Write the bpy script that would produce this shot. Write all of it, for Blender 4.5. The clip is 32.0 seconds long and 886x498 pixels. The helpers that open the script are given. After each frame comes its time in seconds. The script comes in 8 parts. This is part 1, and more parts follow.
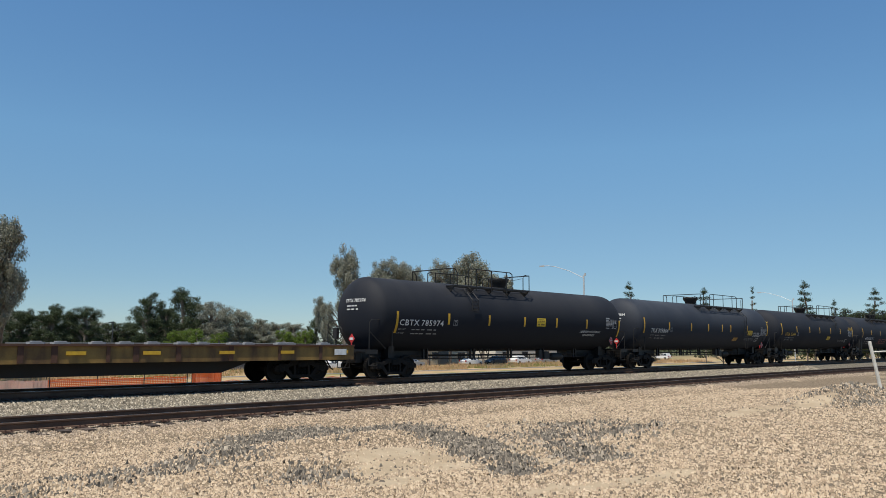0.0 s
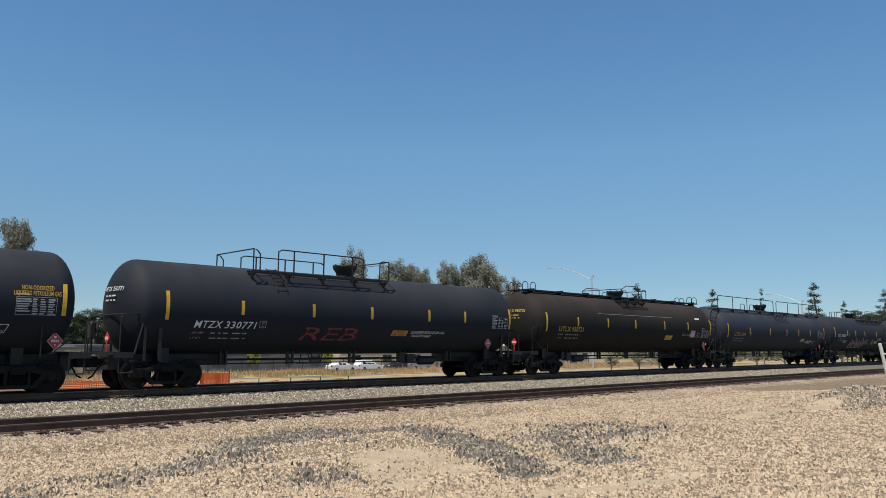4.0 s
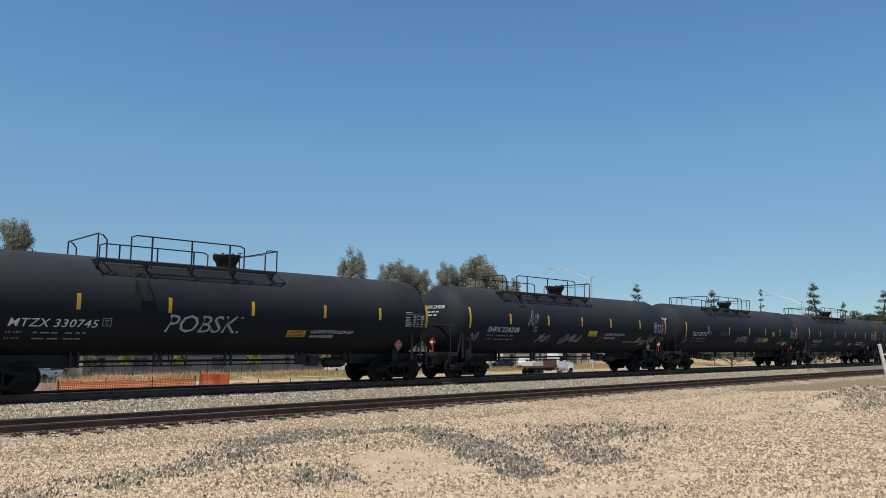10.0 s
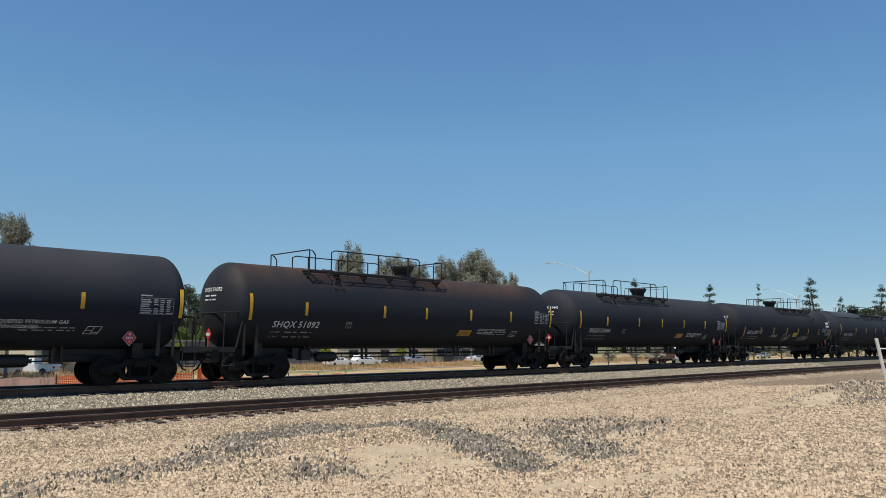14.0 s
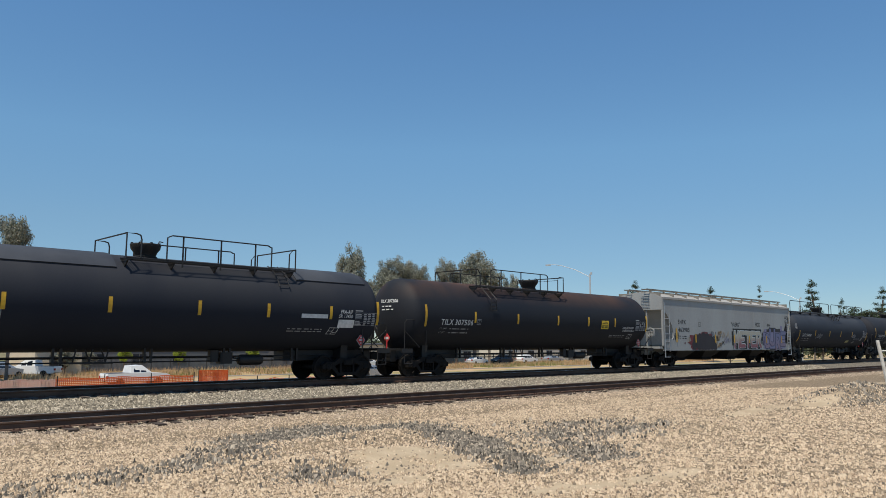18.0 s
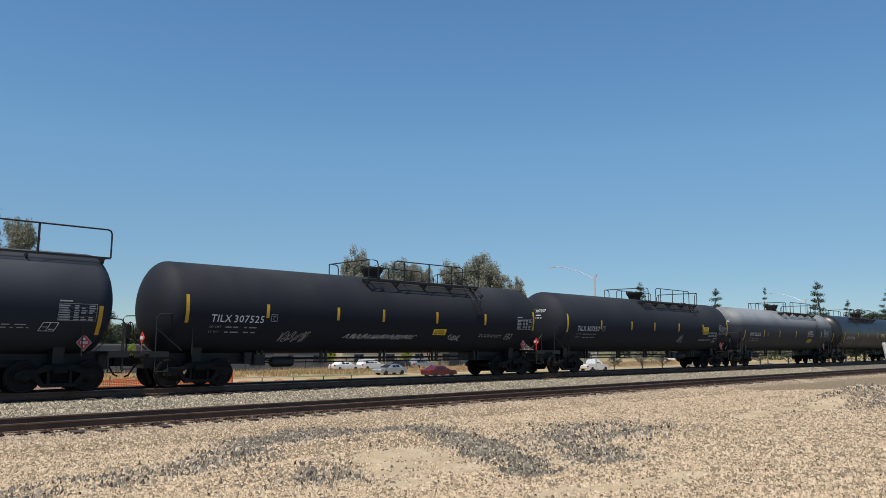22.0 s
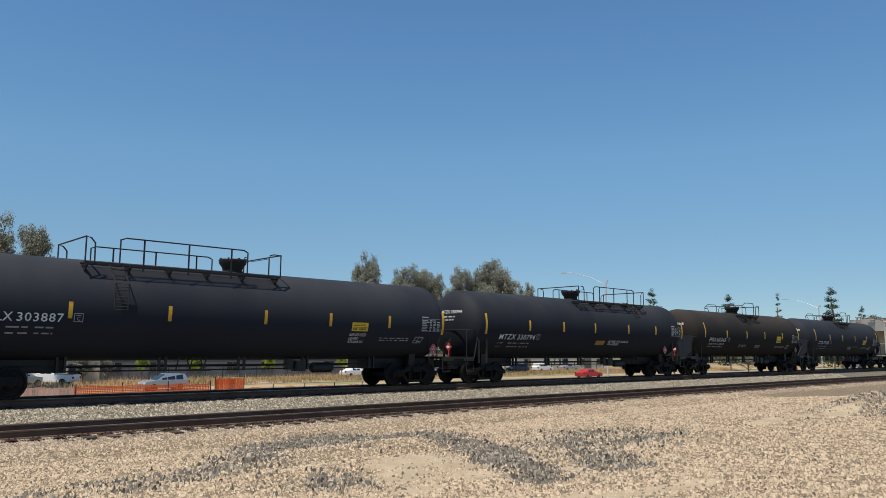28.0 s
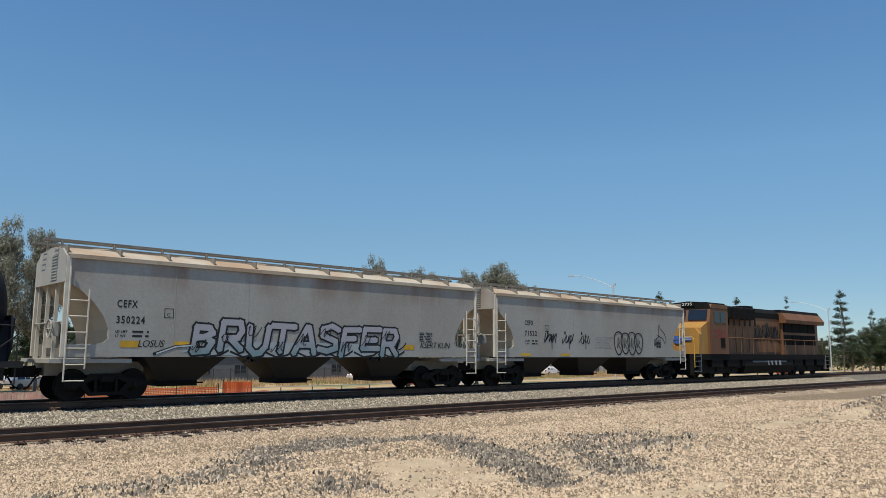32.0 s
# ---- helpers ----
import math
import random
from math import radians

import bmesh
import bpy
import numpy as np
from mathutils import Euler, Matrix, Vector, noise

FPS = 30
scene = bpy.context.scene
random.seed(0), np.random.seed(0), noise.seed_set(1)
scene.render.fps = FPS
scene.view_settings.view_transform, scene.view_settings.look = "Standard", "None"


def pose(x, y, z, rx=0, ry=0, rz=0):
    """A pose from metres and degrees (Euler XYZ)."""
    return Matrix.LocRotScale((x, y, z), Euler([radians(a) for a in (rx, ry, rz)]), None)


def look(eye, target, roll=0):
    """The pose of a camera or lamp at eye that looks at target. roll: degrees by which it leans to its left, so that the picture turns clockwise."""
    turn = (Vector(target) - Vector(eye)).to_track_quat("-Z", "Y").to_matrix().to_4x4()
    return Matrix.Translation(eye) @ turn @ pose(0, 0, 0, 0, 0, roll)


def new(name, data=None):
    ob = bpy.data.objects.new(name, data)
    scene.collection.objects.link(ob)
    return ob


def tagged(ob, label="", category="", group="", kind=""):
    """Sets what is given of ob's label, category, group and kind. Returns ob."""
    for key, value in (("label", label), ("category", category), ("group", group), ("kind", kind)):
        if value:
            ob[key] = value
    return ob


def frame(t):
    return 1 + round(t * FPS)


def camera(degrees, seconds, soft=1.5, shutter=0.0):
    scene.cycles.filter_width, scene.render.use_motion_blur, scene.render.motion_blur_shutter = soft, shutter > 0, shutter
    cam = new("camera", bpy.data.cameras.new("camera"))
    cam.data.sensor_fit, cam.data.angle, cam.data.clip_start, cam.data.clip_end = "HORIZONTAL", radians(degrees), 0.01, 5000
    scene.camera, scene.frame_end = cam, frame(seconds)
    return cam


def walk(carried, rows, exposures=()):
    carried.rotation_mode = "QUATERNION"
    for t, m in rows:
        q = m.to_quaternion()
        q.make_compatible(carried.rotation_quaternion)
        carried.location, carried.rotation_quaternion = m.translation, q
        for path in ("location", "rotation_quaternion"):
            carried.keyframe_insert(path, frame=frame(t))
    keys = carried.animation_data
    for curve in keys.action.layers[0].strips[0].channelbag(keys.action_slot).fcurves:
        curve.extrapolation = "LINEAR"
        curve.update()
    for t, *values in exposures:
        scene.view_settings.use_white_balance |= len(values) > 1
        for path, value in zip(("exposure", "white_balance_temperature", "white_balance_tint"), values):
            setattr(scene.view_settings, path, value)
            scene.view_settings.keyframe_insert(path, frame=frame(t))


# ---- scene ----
# camera on a hand-held phone, standing still and turning a little
HEADINGS = (
    (0, 44.586, 7.144), (0.5, 44.529, 7.137), (1, 44.437, 7.145), (1.5, 44.385, 7.161),
    (2, 44.339, 7.186), (2.5, 44.239, 7.207), (3, 44.123, 7.226), (3.5, 44.049, 7.249),
    (5.5, 43.958, 7.408), (6, 43.998, 7.429), (6.5, 44.041, 7.481), (7, 44.058, 7.519),
    (7.5, 44.041, 7.538), (8, 44.012, 7.557), (8.5, 43.998, 7.546), (9, 44.003, 7.494),
    (9.5, 44.017, 7.419), (10, 44.036, 7.34), (10.5, 44.055, 7.272), (11, 44.077, 7.183),
    (11.5, 44.117, 7.077), (12, 44.158, 7.015), (12.5, 44.179, 6.988), (13, 44.201, 6.958),
    (13.5, 44.204, 6.931), (14, 44.188, 6.912), (14.5, 44.186, 6.906), (16.5, 44.132, 7.003),
    (17, 44.133, 7.004), (17.5, 44.131, 7.029), (18, 44.128, 7.067), (18.5, 44.109, 7.096),
    (19, 44.071, 7.134), (19.5, 44.044, 7.169), (20, 44.006, 7.18), (20.5, 43.947, 7.199),
    (21, 43.906, 7.237), (21.5, 43.865, 7.251), (22, 43.784, 7.234), (22.5, 43.687, 7.224),
    (23, 43.57, 7.237), (23.5, 43.435, 7.259), (24, 43.324, 7.272), (24.5, 43.229, 7.297),
    (25, 43.151, 7.337), (25.5, 43.114, 7.364), (27.5, 42.98, 7.65), (28, 42.961, 7.697),
    (28.5, 42.932, 7.762), (29, 42.891, 7.814), (29.5, 42.839, 7.844), (30, 42.764, 7.871),
    (30.5, 42.647, 7.911), (31, 42.531, 7.933), (31.5, 42.45, 7.933), (32, 42.406, 7.935),
)
EYE = Vector((0, 0, 1.46))


def aim(yaw, pitch):
    a, b = radians(yaw), radians(pitch)
    return look(EYE, EYE + Vector((math.sin(a) * math.cos(b), math.cos(a) * math.cos(b), math.sin(b))), 0.32)


cam = camera(61.3, 32.0, soft=0.55)
walk(cam, [(t, aim(a, b)) for t, a, b in HEADINGS])

# world, sun
SUN_DIR = Vector((0.41, 0.14, -0.90))
world = bpy.data.worlds.new("sky")
scene.world = world
world.use_nodes = True
wn = world.node_tree
sky = wn.nodes.new("ShaderNodeTexSky")
sky.sky_type = "NISHITA"
sky.sun_disc = False
sky.sun_elevation = math.asin(-SUN_DIR.normalized().z)
sky.sun_rotation = math.atan2(-SUN_DIR.x, -SUN_DIR.y)
sky.altitude = 100
sky.air_density, sky.dust_density, sky.ozone_density = 0.7, 0.0, 4.0
bg = wn.nodes["Background"]
bg.inputs["Strength"].default_value = 0.174
# thin grey haze that dulls the sky towards the horizon
up = wn.nodes.new("ShaderNodeSeparateXYZ")
wn.links.new(wn.nodes.new("ShaderNodeTexCoord").outputs["Generated"], up.inputs[0])
haze = wn.nodes.new("ShaderNodeValToRGB")
wn.links.new(up.outputs[2], haze.inputs["Fac"])
for i, (z, c) in enumerate(((0.0, (0.40, 0.42, 0.43)), (0.08, (0.495, 0.54, 0.51)), (0.15, (0.615, 0.68, 0.61)), (0.25, (0.735, 0.885, 0.80)), (0.40, (0.74, 0.96, 0.945)), (1.0, (0.74, 0.96, 0.96)))):
    stop = haze.color_ramp.elements[i] if i < 2 else haze.color_ramp.elements.new(z)
    stop.position, stop.color = z, (*c, 1)
tone = wn.nodes.new("ShaderNodeMix")
tone.data_type, tone.blend_type = "RGBA", "MULTIPLY"
tone.inputs["Factor"].default_value = 1.0
wn.links.new(haze.outputs[0], tone.inputs["B"])
wn.links.new(sky.outputs[0], tone.inputs["A"])
wn.links.new(tone.outputs["Result"], bg.inputs["Color"])
sun = new("sun", bpy.data.lights.new("sun", "SUN"))
sun.data.energy, sun.data.angle, sun.data.color = 4.7, radians(0.53), (1.0, 0.93, 0.80)
sun.matrix_world = look((0, 0, 60), Vector((0, 0, 60)) + SUN_DIR)
scene.view_settings.exposure = 0.0

# ---- materials ----
def mat(name, color, color2=None, rough=0.6, metal=0.0, scale=3.0, fine=40.0, bump=0.0, amount=0.5, spread=0.0, streak=0.0, gloss=0.5):
    """A paint or surface with wear at two scales; spread varies it from piece to piece, streak draws it downwards."""
    m = bpy.data.materials.new(name)
    m.use_nodes = True
    nt = m.node_tree
    n, lk = nt.nodes, nt.links
    b = n["Principled BSDF"]
    b.inputs["Roughness"].default_value = rough
    b.inputs["Metallic"].default_value = metal
    b.inputs["Specular IOR Level"].default_value = gloss
    tc = n.new("ShaderNodeTexCoord")
    mp = n.new("ShaderNodeMapping")
    lk.new(tc.outputs["Object"], mp.inputs["Vector"])
    if streak:
        mp.inputs["Scale"].default_value = (1, 1, streak)
    n1 = n.new("ShaderNodeTexNoise")
    n1.inputs["Scale"].default_value, n1.inputs["Detail"].default_value = scale, 4
    n2 = n.new("ShaderNodeTexNoise")
    n2.inputs["Scale"].default_value, n2.inputs["Detail"].default_value = fine, 3
    lk.new(mp.outputs[0], n1.inputs["Vector"])
    lk.new(tc.outputs["Object"], n2.inputs["Vector"])
    c2 = color2 or tuple(c * 0.7 for c in color)
    ramp = n.new("ShaderNodeMapRange")
    ramp.inputs["From Min"].default_value, ramp.inputs["From Max"].default_value = 0.38, 0.68
    ramp.inputs["To Max"].default_value = amount
    lk.new(n1.outputs["Fac"], ramp.inputs["Value"])
    mix = n.new("ShaderNodeMix")
    mix.data_type = "RGBA"
    mix.inputs["A"].default_value, mix.inputs["B"].default_value = (*color, 1), (*c2, 1)
    lk.new(ramp.outputs[0], mix.inputs["Factor"])
    hsv = n.new("ShaderNodeHueSaturation")
    lk.new(mix.outputs["Result"], hsv.inputs["Color"])
    val = n.new("ShaderNodeMapRange")
    val.inputs["To Min"].default_value, val.inputs["To Max"].default_value = 0.82, 1.18
    lk.new(n2.outputs["Fac"], val.inputs["Value"])
    if spread:
        oi = n.new("ShaderNodeObjectInfo")
        sv = n.new("ShaderNodeMapRange")
        sv.inputs["To Min"].default_value, sv.inputs["To Max"].default_value = 1 - spread, 1 + spread
        lk.new(oi.outputs["Random"], sv.inputs["Value"])
        mul = n.new("ShaderNodeMath")
        mul.operation = "MULTIPLY"
        lk.new(val.outputs[0], mul.inputs[0])
        lk.new(sv.outputs[0], mul.inputs[1])
        lk.new(mul.outputs[0], hsv.inputs["Value"])
    else:
        lk.new(val.outputs[0], hsv.inputs["Value"])
    lk.new(hsv.outputs[0], b.inputs["Base Color"])
    rr = n.new("ShaderNodeMapRange")
    rr.inputs["To Min"].default_value, rr.inputs["To Max"].default_value = max(rough - 0.12, 0.02), min(rough + 0.12, 1)
    lk.new(n1.outputs["Fac"], rr.inputs["Value"])
    lk.new(rr.outputs[0], b.inputs["Roughness"])
    if bump:
        bp = n.new("ShaderNodeBump")
        bp.inputs["Strength"].default_value, bp.inputs["Distance"].default_value = bump, 0.02
        lk.new(n2.outputs["Fac"], bp.inputs["Height"])
        lk.new(bp.outputs[0], b.inputs["Normal"])
    return m


def island(name, colors, rough=0.85, translucent=0.0):
    """Many small pieces in one mesh, each of its own shade."""
    m = bpy.data.materials.new(name)
    m.use_nodes = True
    n, lk = m.node_tree.nodes, m.node_tree.links
    b = n["Principled BSDF"]
    b.inputs["Roughness"].default_value = rough
    b.inputs["Specular IOR Level"].default_value = 0.3
    g = n.new("ShaderNodeNewGeometry")
    r = n.new("ShaderNodeValToRGB")
    r.color_ramp.interpolation = "LINEAR"
    e = r.color_ramp.elements
    for i, c in enumerate(colors):
        p = i / (len(colors) - 1)
        x = e[i] if i < 2 else e.new(p)
        x.position, x.color = p, (*c, 1)
    lk.new(g.outputs["Random Per Island"], r.inputs["Fac"])
    lk.new(r.outputs[0], b.inputs["Base Color"])
    if translucent:
        t = n.new("ShaderNodeBsdfTranslucent")
        lk.new(r.outputs[0], t.inputs["Color"])
        mx = n.new("ShaderNodeMixShader")
        mx.inputs[0].default_value = translucent
        lk.new(b.outputs[0], mx.inputs[1])
        lk.new(t.outputs[0], mx.inputs[2])
        lk.new(mx.outputs[0], n["Material Output"].inputs["Surface"])
    return m


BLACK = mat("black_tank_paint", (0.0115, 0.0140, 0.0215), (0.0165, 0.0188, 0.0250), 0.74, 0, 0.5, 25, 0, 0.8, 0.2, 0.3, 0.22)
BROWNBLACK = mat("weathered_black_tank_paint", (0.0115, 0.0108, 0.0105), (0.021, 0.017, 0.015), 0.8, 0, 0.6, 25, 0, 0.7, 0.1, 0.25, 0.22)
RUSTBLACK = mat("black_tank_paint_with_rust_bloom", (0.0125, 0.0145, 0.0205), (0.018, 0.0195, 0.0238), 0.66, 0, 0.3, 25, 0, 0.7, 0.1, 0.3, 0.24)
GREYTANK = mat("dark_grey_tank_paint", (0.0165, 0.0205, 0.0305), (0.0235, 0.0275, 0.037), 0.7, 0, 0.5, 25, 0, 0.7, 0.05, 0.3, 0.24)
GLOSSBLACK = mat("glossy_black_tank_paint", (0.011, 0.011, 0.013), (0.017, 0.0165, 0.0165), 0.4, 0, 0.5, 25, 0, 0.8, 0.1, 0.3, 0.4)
PALETANK = mat("dark_to_pale_grey_tank_paint", (0.024, 0.027, 0.035), (0.033, 0.036, 0.043), 0.55, 0, 0.5, 25, 0, 0.7, 0.05, 0.3, 0.25)
IRON = mat("black_steel", (0.008, 0.008, 0.0085), (0.018, 0.014, 0.011), 0.6, 0.0, 3, 50, 0, 0.6, 0.2)
TRUCKIRON = mat("grimy_cast_steel", (0.006, 0.0056, 0.0055), (0.014, 0.011, 0.009), 0.8, 0, 4, 60, 0.2, 0.7, 0.2, 0, 0.25)
WHEELSTEEL = mat("worn_wheel_steel", (0.008, 0.007, 0.0065), (0.018, 0.014, 0.011), 0.75, 0.0, 5, 60, 0, 0.6, 0, 0, 0.25)
YELLOW = mat("yellow_reflective_tape", (0.62, 0.36, 0.02), (0.42, 0.22, 0.02), 0.5, 0, 6, 60, 0, 0.6, 0.15)
STICKER = mat("yellow_sticker", (0.75, 0.5, 0.02), (0.55, 0.36, 0.03), 0.5, 0, 5, 60, 0, 0.5)
DARKPRINT = mat("dark_print", (0.12, 0.08, 0.02), None, 0.6)
WHITEPAINT = mat("white_stencil_paint", (0.68, 0.68, 0.66), (0.4, 0.4, 0.39), 0.6, 0, 6, 60, 0, 0.6)
STENCILGREY = mat("white_panel_print", (0.36, 0.36, 0.36), (0.24, 0.24, 0.24), 0.7, 0, 6, 60, 0, 0.7)
GREYPAINT = mat("faded_stencil_paint", (0.3, 0.3, 0.3), (0.15, 0.15, 0.15), 0.7, 0, 6, 60, 0, 0.7)
YELLOWPAINT = mat("yellow_stencil_paint", (0.6, 0.38, 0.04), (0.4, 0.24, 0.03), 0.6, 0, 6, 60, 0, 0.6)
OCHRELABEL = mat("faded_orange_label", (0.5, 0.25, 0.03), (0.36, 0.18, 0.03), 0.5, 0, 5, 60, 0, 0.5)
PALELABEL = mat("bleached_yellow_label", (0.42, 0.4, 0.16), (0.34, 0.33, 0.2), 0.6, 0, 5, 60, 0, 0.6)
REDPLAC = mat("red_placard", (0.55, 0.03, 0.03), (0.4, 0.03, 0.03), 0.5)
PINKPLAC = mat("faded_red_sticker", (0.55, 0.22, 0.2), (0.5, 0.4, 0.38), 0.6, 0, 8)
RAILSIDE = mat("rusty_rail_web", (0.125, 0.078, 0.055), (0.075, 0.047, 0.035), 0.9, 0.0, 1.5, 30, 0.1, 0.8, 0, 0, 0.2)
RAILTOP = mat("polished_rail_head", (0.45, 0.44, 0.42), (0.25, 0.23, 0.21), 0.28, 0.9, 2)
TIEWOOD = mat("weathered_sleeper_wood", (0.12, 0.085, 0.065), (0.055, 0.042, 0.034), 0.9, 0, 5, 40, 0.6, 0.8, 0.4)
HOPGREY = mat("pale_grey_hopper_paint", (0.31, 0.318, 0.31), (0.265, 0.262, 0.252), 0.55, 0, 0.5, 12, 0, 0.7, 0, 0.25)
HOPTAN = mat("dusty_hopper_paint", (0.375, 0.362, 0.33), (0.30, 0.278, 0.243), 0.6, 0, 0.45, 12, 0, 0.8, 0, 0.3)
ROOFTAN = mat("rust_stained_hopper_roof", (0.46, 0.405, 0.315), (0.34, 0.21, 0.115), 0.7, 0, 0.6, 15, 0, 0.8)
ROOFGREY = mat("dusty_hopper_roof", (0.36, 0.345, 0.32), (0.26, 0.235, 0.2), 0.7, 0, 0.6, 15, 0, 0.6)


def top_stain_or_sheen(m, color, z0, z1, amount, scale=0.7, lo=0.46, hi=0.68):
    """Rust and dust in patches along the upper edge, running a little downwards, or painted sky sheen and paler tone on
    tanks.
    """
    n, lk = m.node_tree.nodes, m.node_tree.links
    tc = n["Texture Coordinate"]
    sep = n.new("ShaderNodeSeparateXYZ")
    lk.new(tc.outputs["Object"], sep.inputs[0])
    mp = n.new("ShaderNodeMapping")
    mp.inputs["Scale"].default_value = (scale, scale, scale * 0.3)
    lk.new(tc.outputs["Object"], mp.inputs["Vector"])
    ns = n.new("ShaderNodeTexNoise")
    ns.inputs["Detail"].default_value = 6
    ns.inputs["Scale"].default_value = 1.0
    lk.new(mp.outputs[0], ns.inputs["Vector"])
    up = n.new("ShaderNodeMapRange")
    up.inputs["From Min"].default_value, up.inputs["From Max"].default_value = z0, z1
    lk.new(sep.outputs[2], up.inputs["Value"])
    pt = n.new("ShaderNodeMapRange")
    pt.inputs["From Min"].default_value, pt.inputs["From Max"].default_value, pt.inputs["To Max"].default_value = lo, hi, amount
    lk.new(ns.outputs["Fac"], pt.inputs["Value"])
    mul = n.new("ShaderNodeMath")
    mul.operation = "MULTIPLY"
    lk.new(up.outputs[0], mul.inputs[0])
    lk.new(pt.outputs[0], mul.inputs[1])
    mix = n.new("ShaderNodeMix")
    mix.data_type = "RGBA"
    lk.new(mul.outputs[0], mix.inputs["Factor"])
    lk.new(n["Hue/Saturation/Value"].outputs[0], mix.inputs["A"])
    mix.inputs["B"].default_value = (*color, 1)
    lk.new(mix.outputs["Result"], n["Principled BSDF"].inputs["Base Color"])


top_stain_or_sheen(HOPTAN, (0.2, 0.11, 0.06), 3.2, 4.15, 0.95, 0.8)
top_stain_or_sheen(HOPGREY, (0.3, 0.25, 0.2), 3.3, 4.2, 0.4)
# black and dark grey tanks: dust plus cool sky sheen put into the colour
top_stain_or_sheen(BLACK, (0.046, 0.046, 0.050), 2.6, 4.1, 0.75, 0.5, 0.22, 0.62)
top_stain_or_sheen(GREYTANK, (0.074, 0.080, 0.092), 2.6, 4.1, 0.75, 0.5, 0.22, 0.62)
# very dark grey below, turning pale grey almost evenly towards the top
top_stain_or_sheen(PALETANK, (0.25, 0.257, 0.268), 2.85, 3.6, 1.0, 0.5, 0.1, 0.5)
top_stain_or_sheen(BROWNBLACK, (0.062, 0.046, 0.037), 2.7, 4.1, 0.85, 0.5, 0.25, 0.62)
top_stain_or_sheen(RUSTBLACK, (0.085, 0.044, 0.026), 3.2, 4.15, 0.9, 0.5, 0.36, 0.64)
BLACKSPRAY = mat("black_hopper_chute_paint", (0.012, 0.0115, 0.011), (0.028, 0.024, 0.02), 0.7, 0, 0.8, 20, 0, 0.6)
LOCOYEL = mat("armour_yellow_paint", (0.2, 0.085, 0.028), (0.12, 0.052, 0.022), 0.6, 0, 0.6, 15, 0, 0.8, 0, 0.4)
# brighter copy of the yellow for the nose, sunlight put into its colour
LOCONOSE = mat("sunlit_armour_yellow_paint", (0.40, 0.21, 0.045), (0.3, 0.155, 0.04), 0.55, 0, 0.8, 15, 0, 0.7, 0, 0.4)
LOCOGREY = mat("engine_grey_paint", (0.16, 0.16, 0.158), (0.035, 0.033, 0.03), 0.55, 0, 0.7, 15, 0, 0.6)
LOCODARK = mat("sooty_roof_paint", (0.0075, 0.0073, 0.0072), (0.017, 0.0145, 0.012), 0.8, 0, 1.5, 20, 0, 0.6, 0, 0, 0.15)
top_stain_or_sheen(LOCOYEL, (0.05, 0.032, 0.02), 2.9, 4.6, 0.5, 0.9)
FLATYEL = mat("rusted_yellow_deck_paint", (0.27, 0.16, 0.04), (0.06, 0.03, 0.02), 0.8, 0, 1.3, 20, 0.1, 1.0, 0, 0.35)
RUST = mat("dark_rust", (0.1, 0.045, 0.025), (0.05, 0.025, 0.02), 0.85, 0, 2, 40, 0.2, 0.7)
TAGPINK = mat("pink_tag_paint", (0.2, 0.135, 0.16), (0.11, 0.05, 0.075), 0.6, 0, 2.5)
TAGWHITE = mat("thin_white_spray", (0.42, 0.42, 0.42), (0.2, 0.2, 0.2), 0.7, 0, 4, 60, 0, 0.8)
TAGBLUE = mat("blue_tag_paint", (0.05, 0.085, 0.13), (0.03, 0.045, 0.07), 0.6, 0, 3)
TAGTEAL = mat("teal_tag_paint", (0.02, 0.075, 0.055), (0.02, 0.04, 0.035), 0.6, 0, 3)
TAGRED = mat("dark_red_tag_paint", (0.16, 0.02, 0.03), (0.1, 0.02, 0.02), 0.6, 0, 3)
DARKTAG = mat("black_tag_paint", (0.01, 0.01, 0.011), None, 0.6)
GALV = mat("galvanised_steel", (0.4, 0.41, 0.42), (0.3, 0.31, 0.32), 0.45, 0.6, 4)
GLASSDARK = mat("tinted_glass", (0.012, 0.018, 0.03), (0.018, 0.025, 0.038), 0.12, 0, 2, 20, 0, 0.3, 0, 0, 0.5)
BOARD = mat("dull_galvanised_grating", (0.24, 0.225, 0.195), (0.15, 0.12, 0.095), 0.7, 0.2, 2, 30, 0, 0.7)


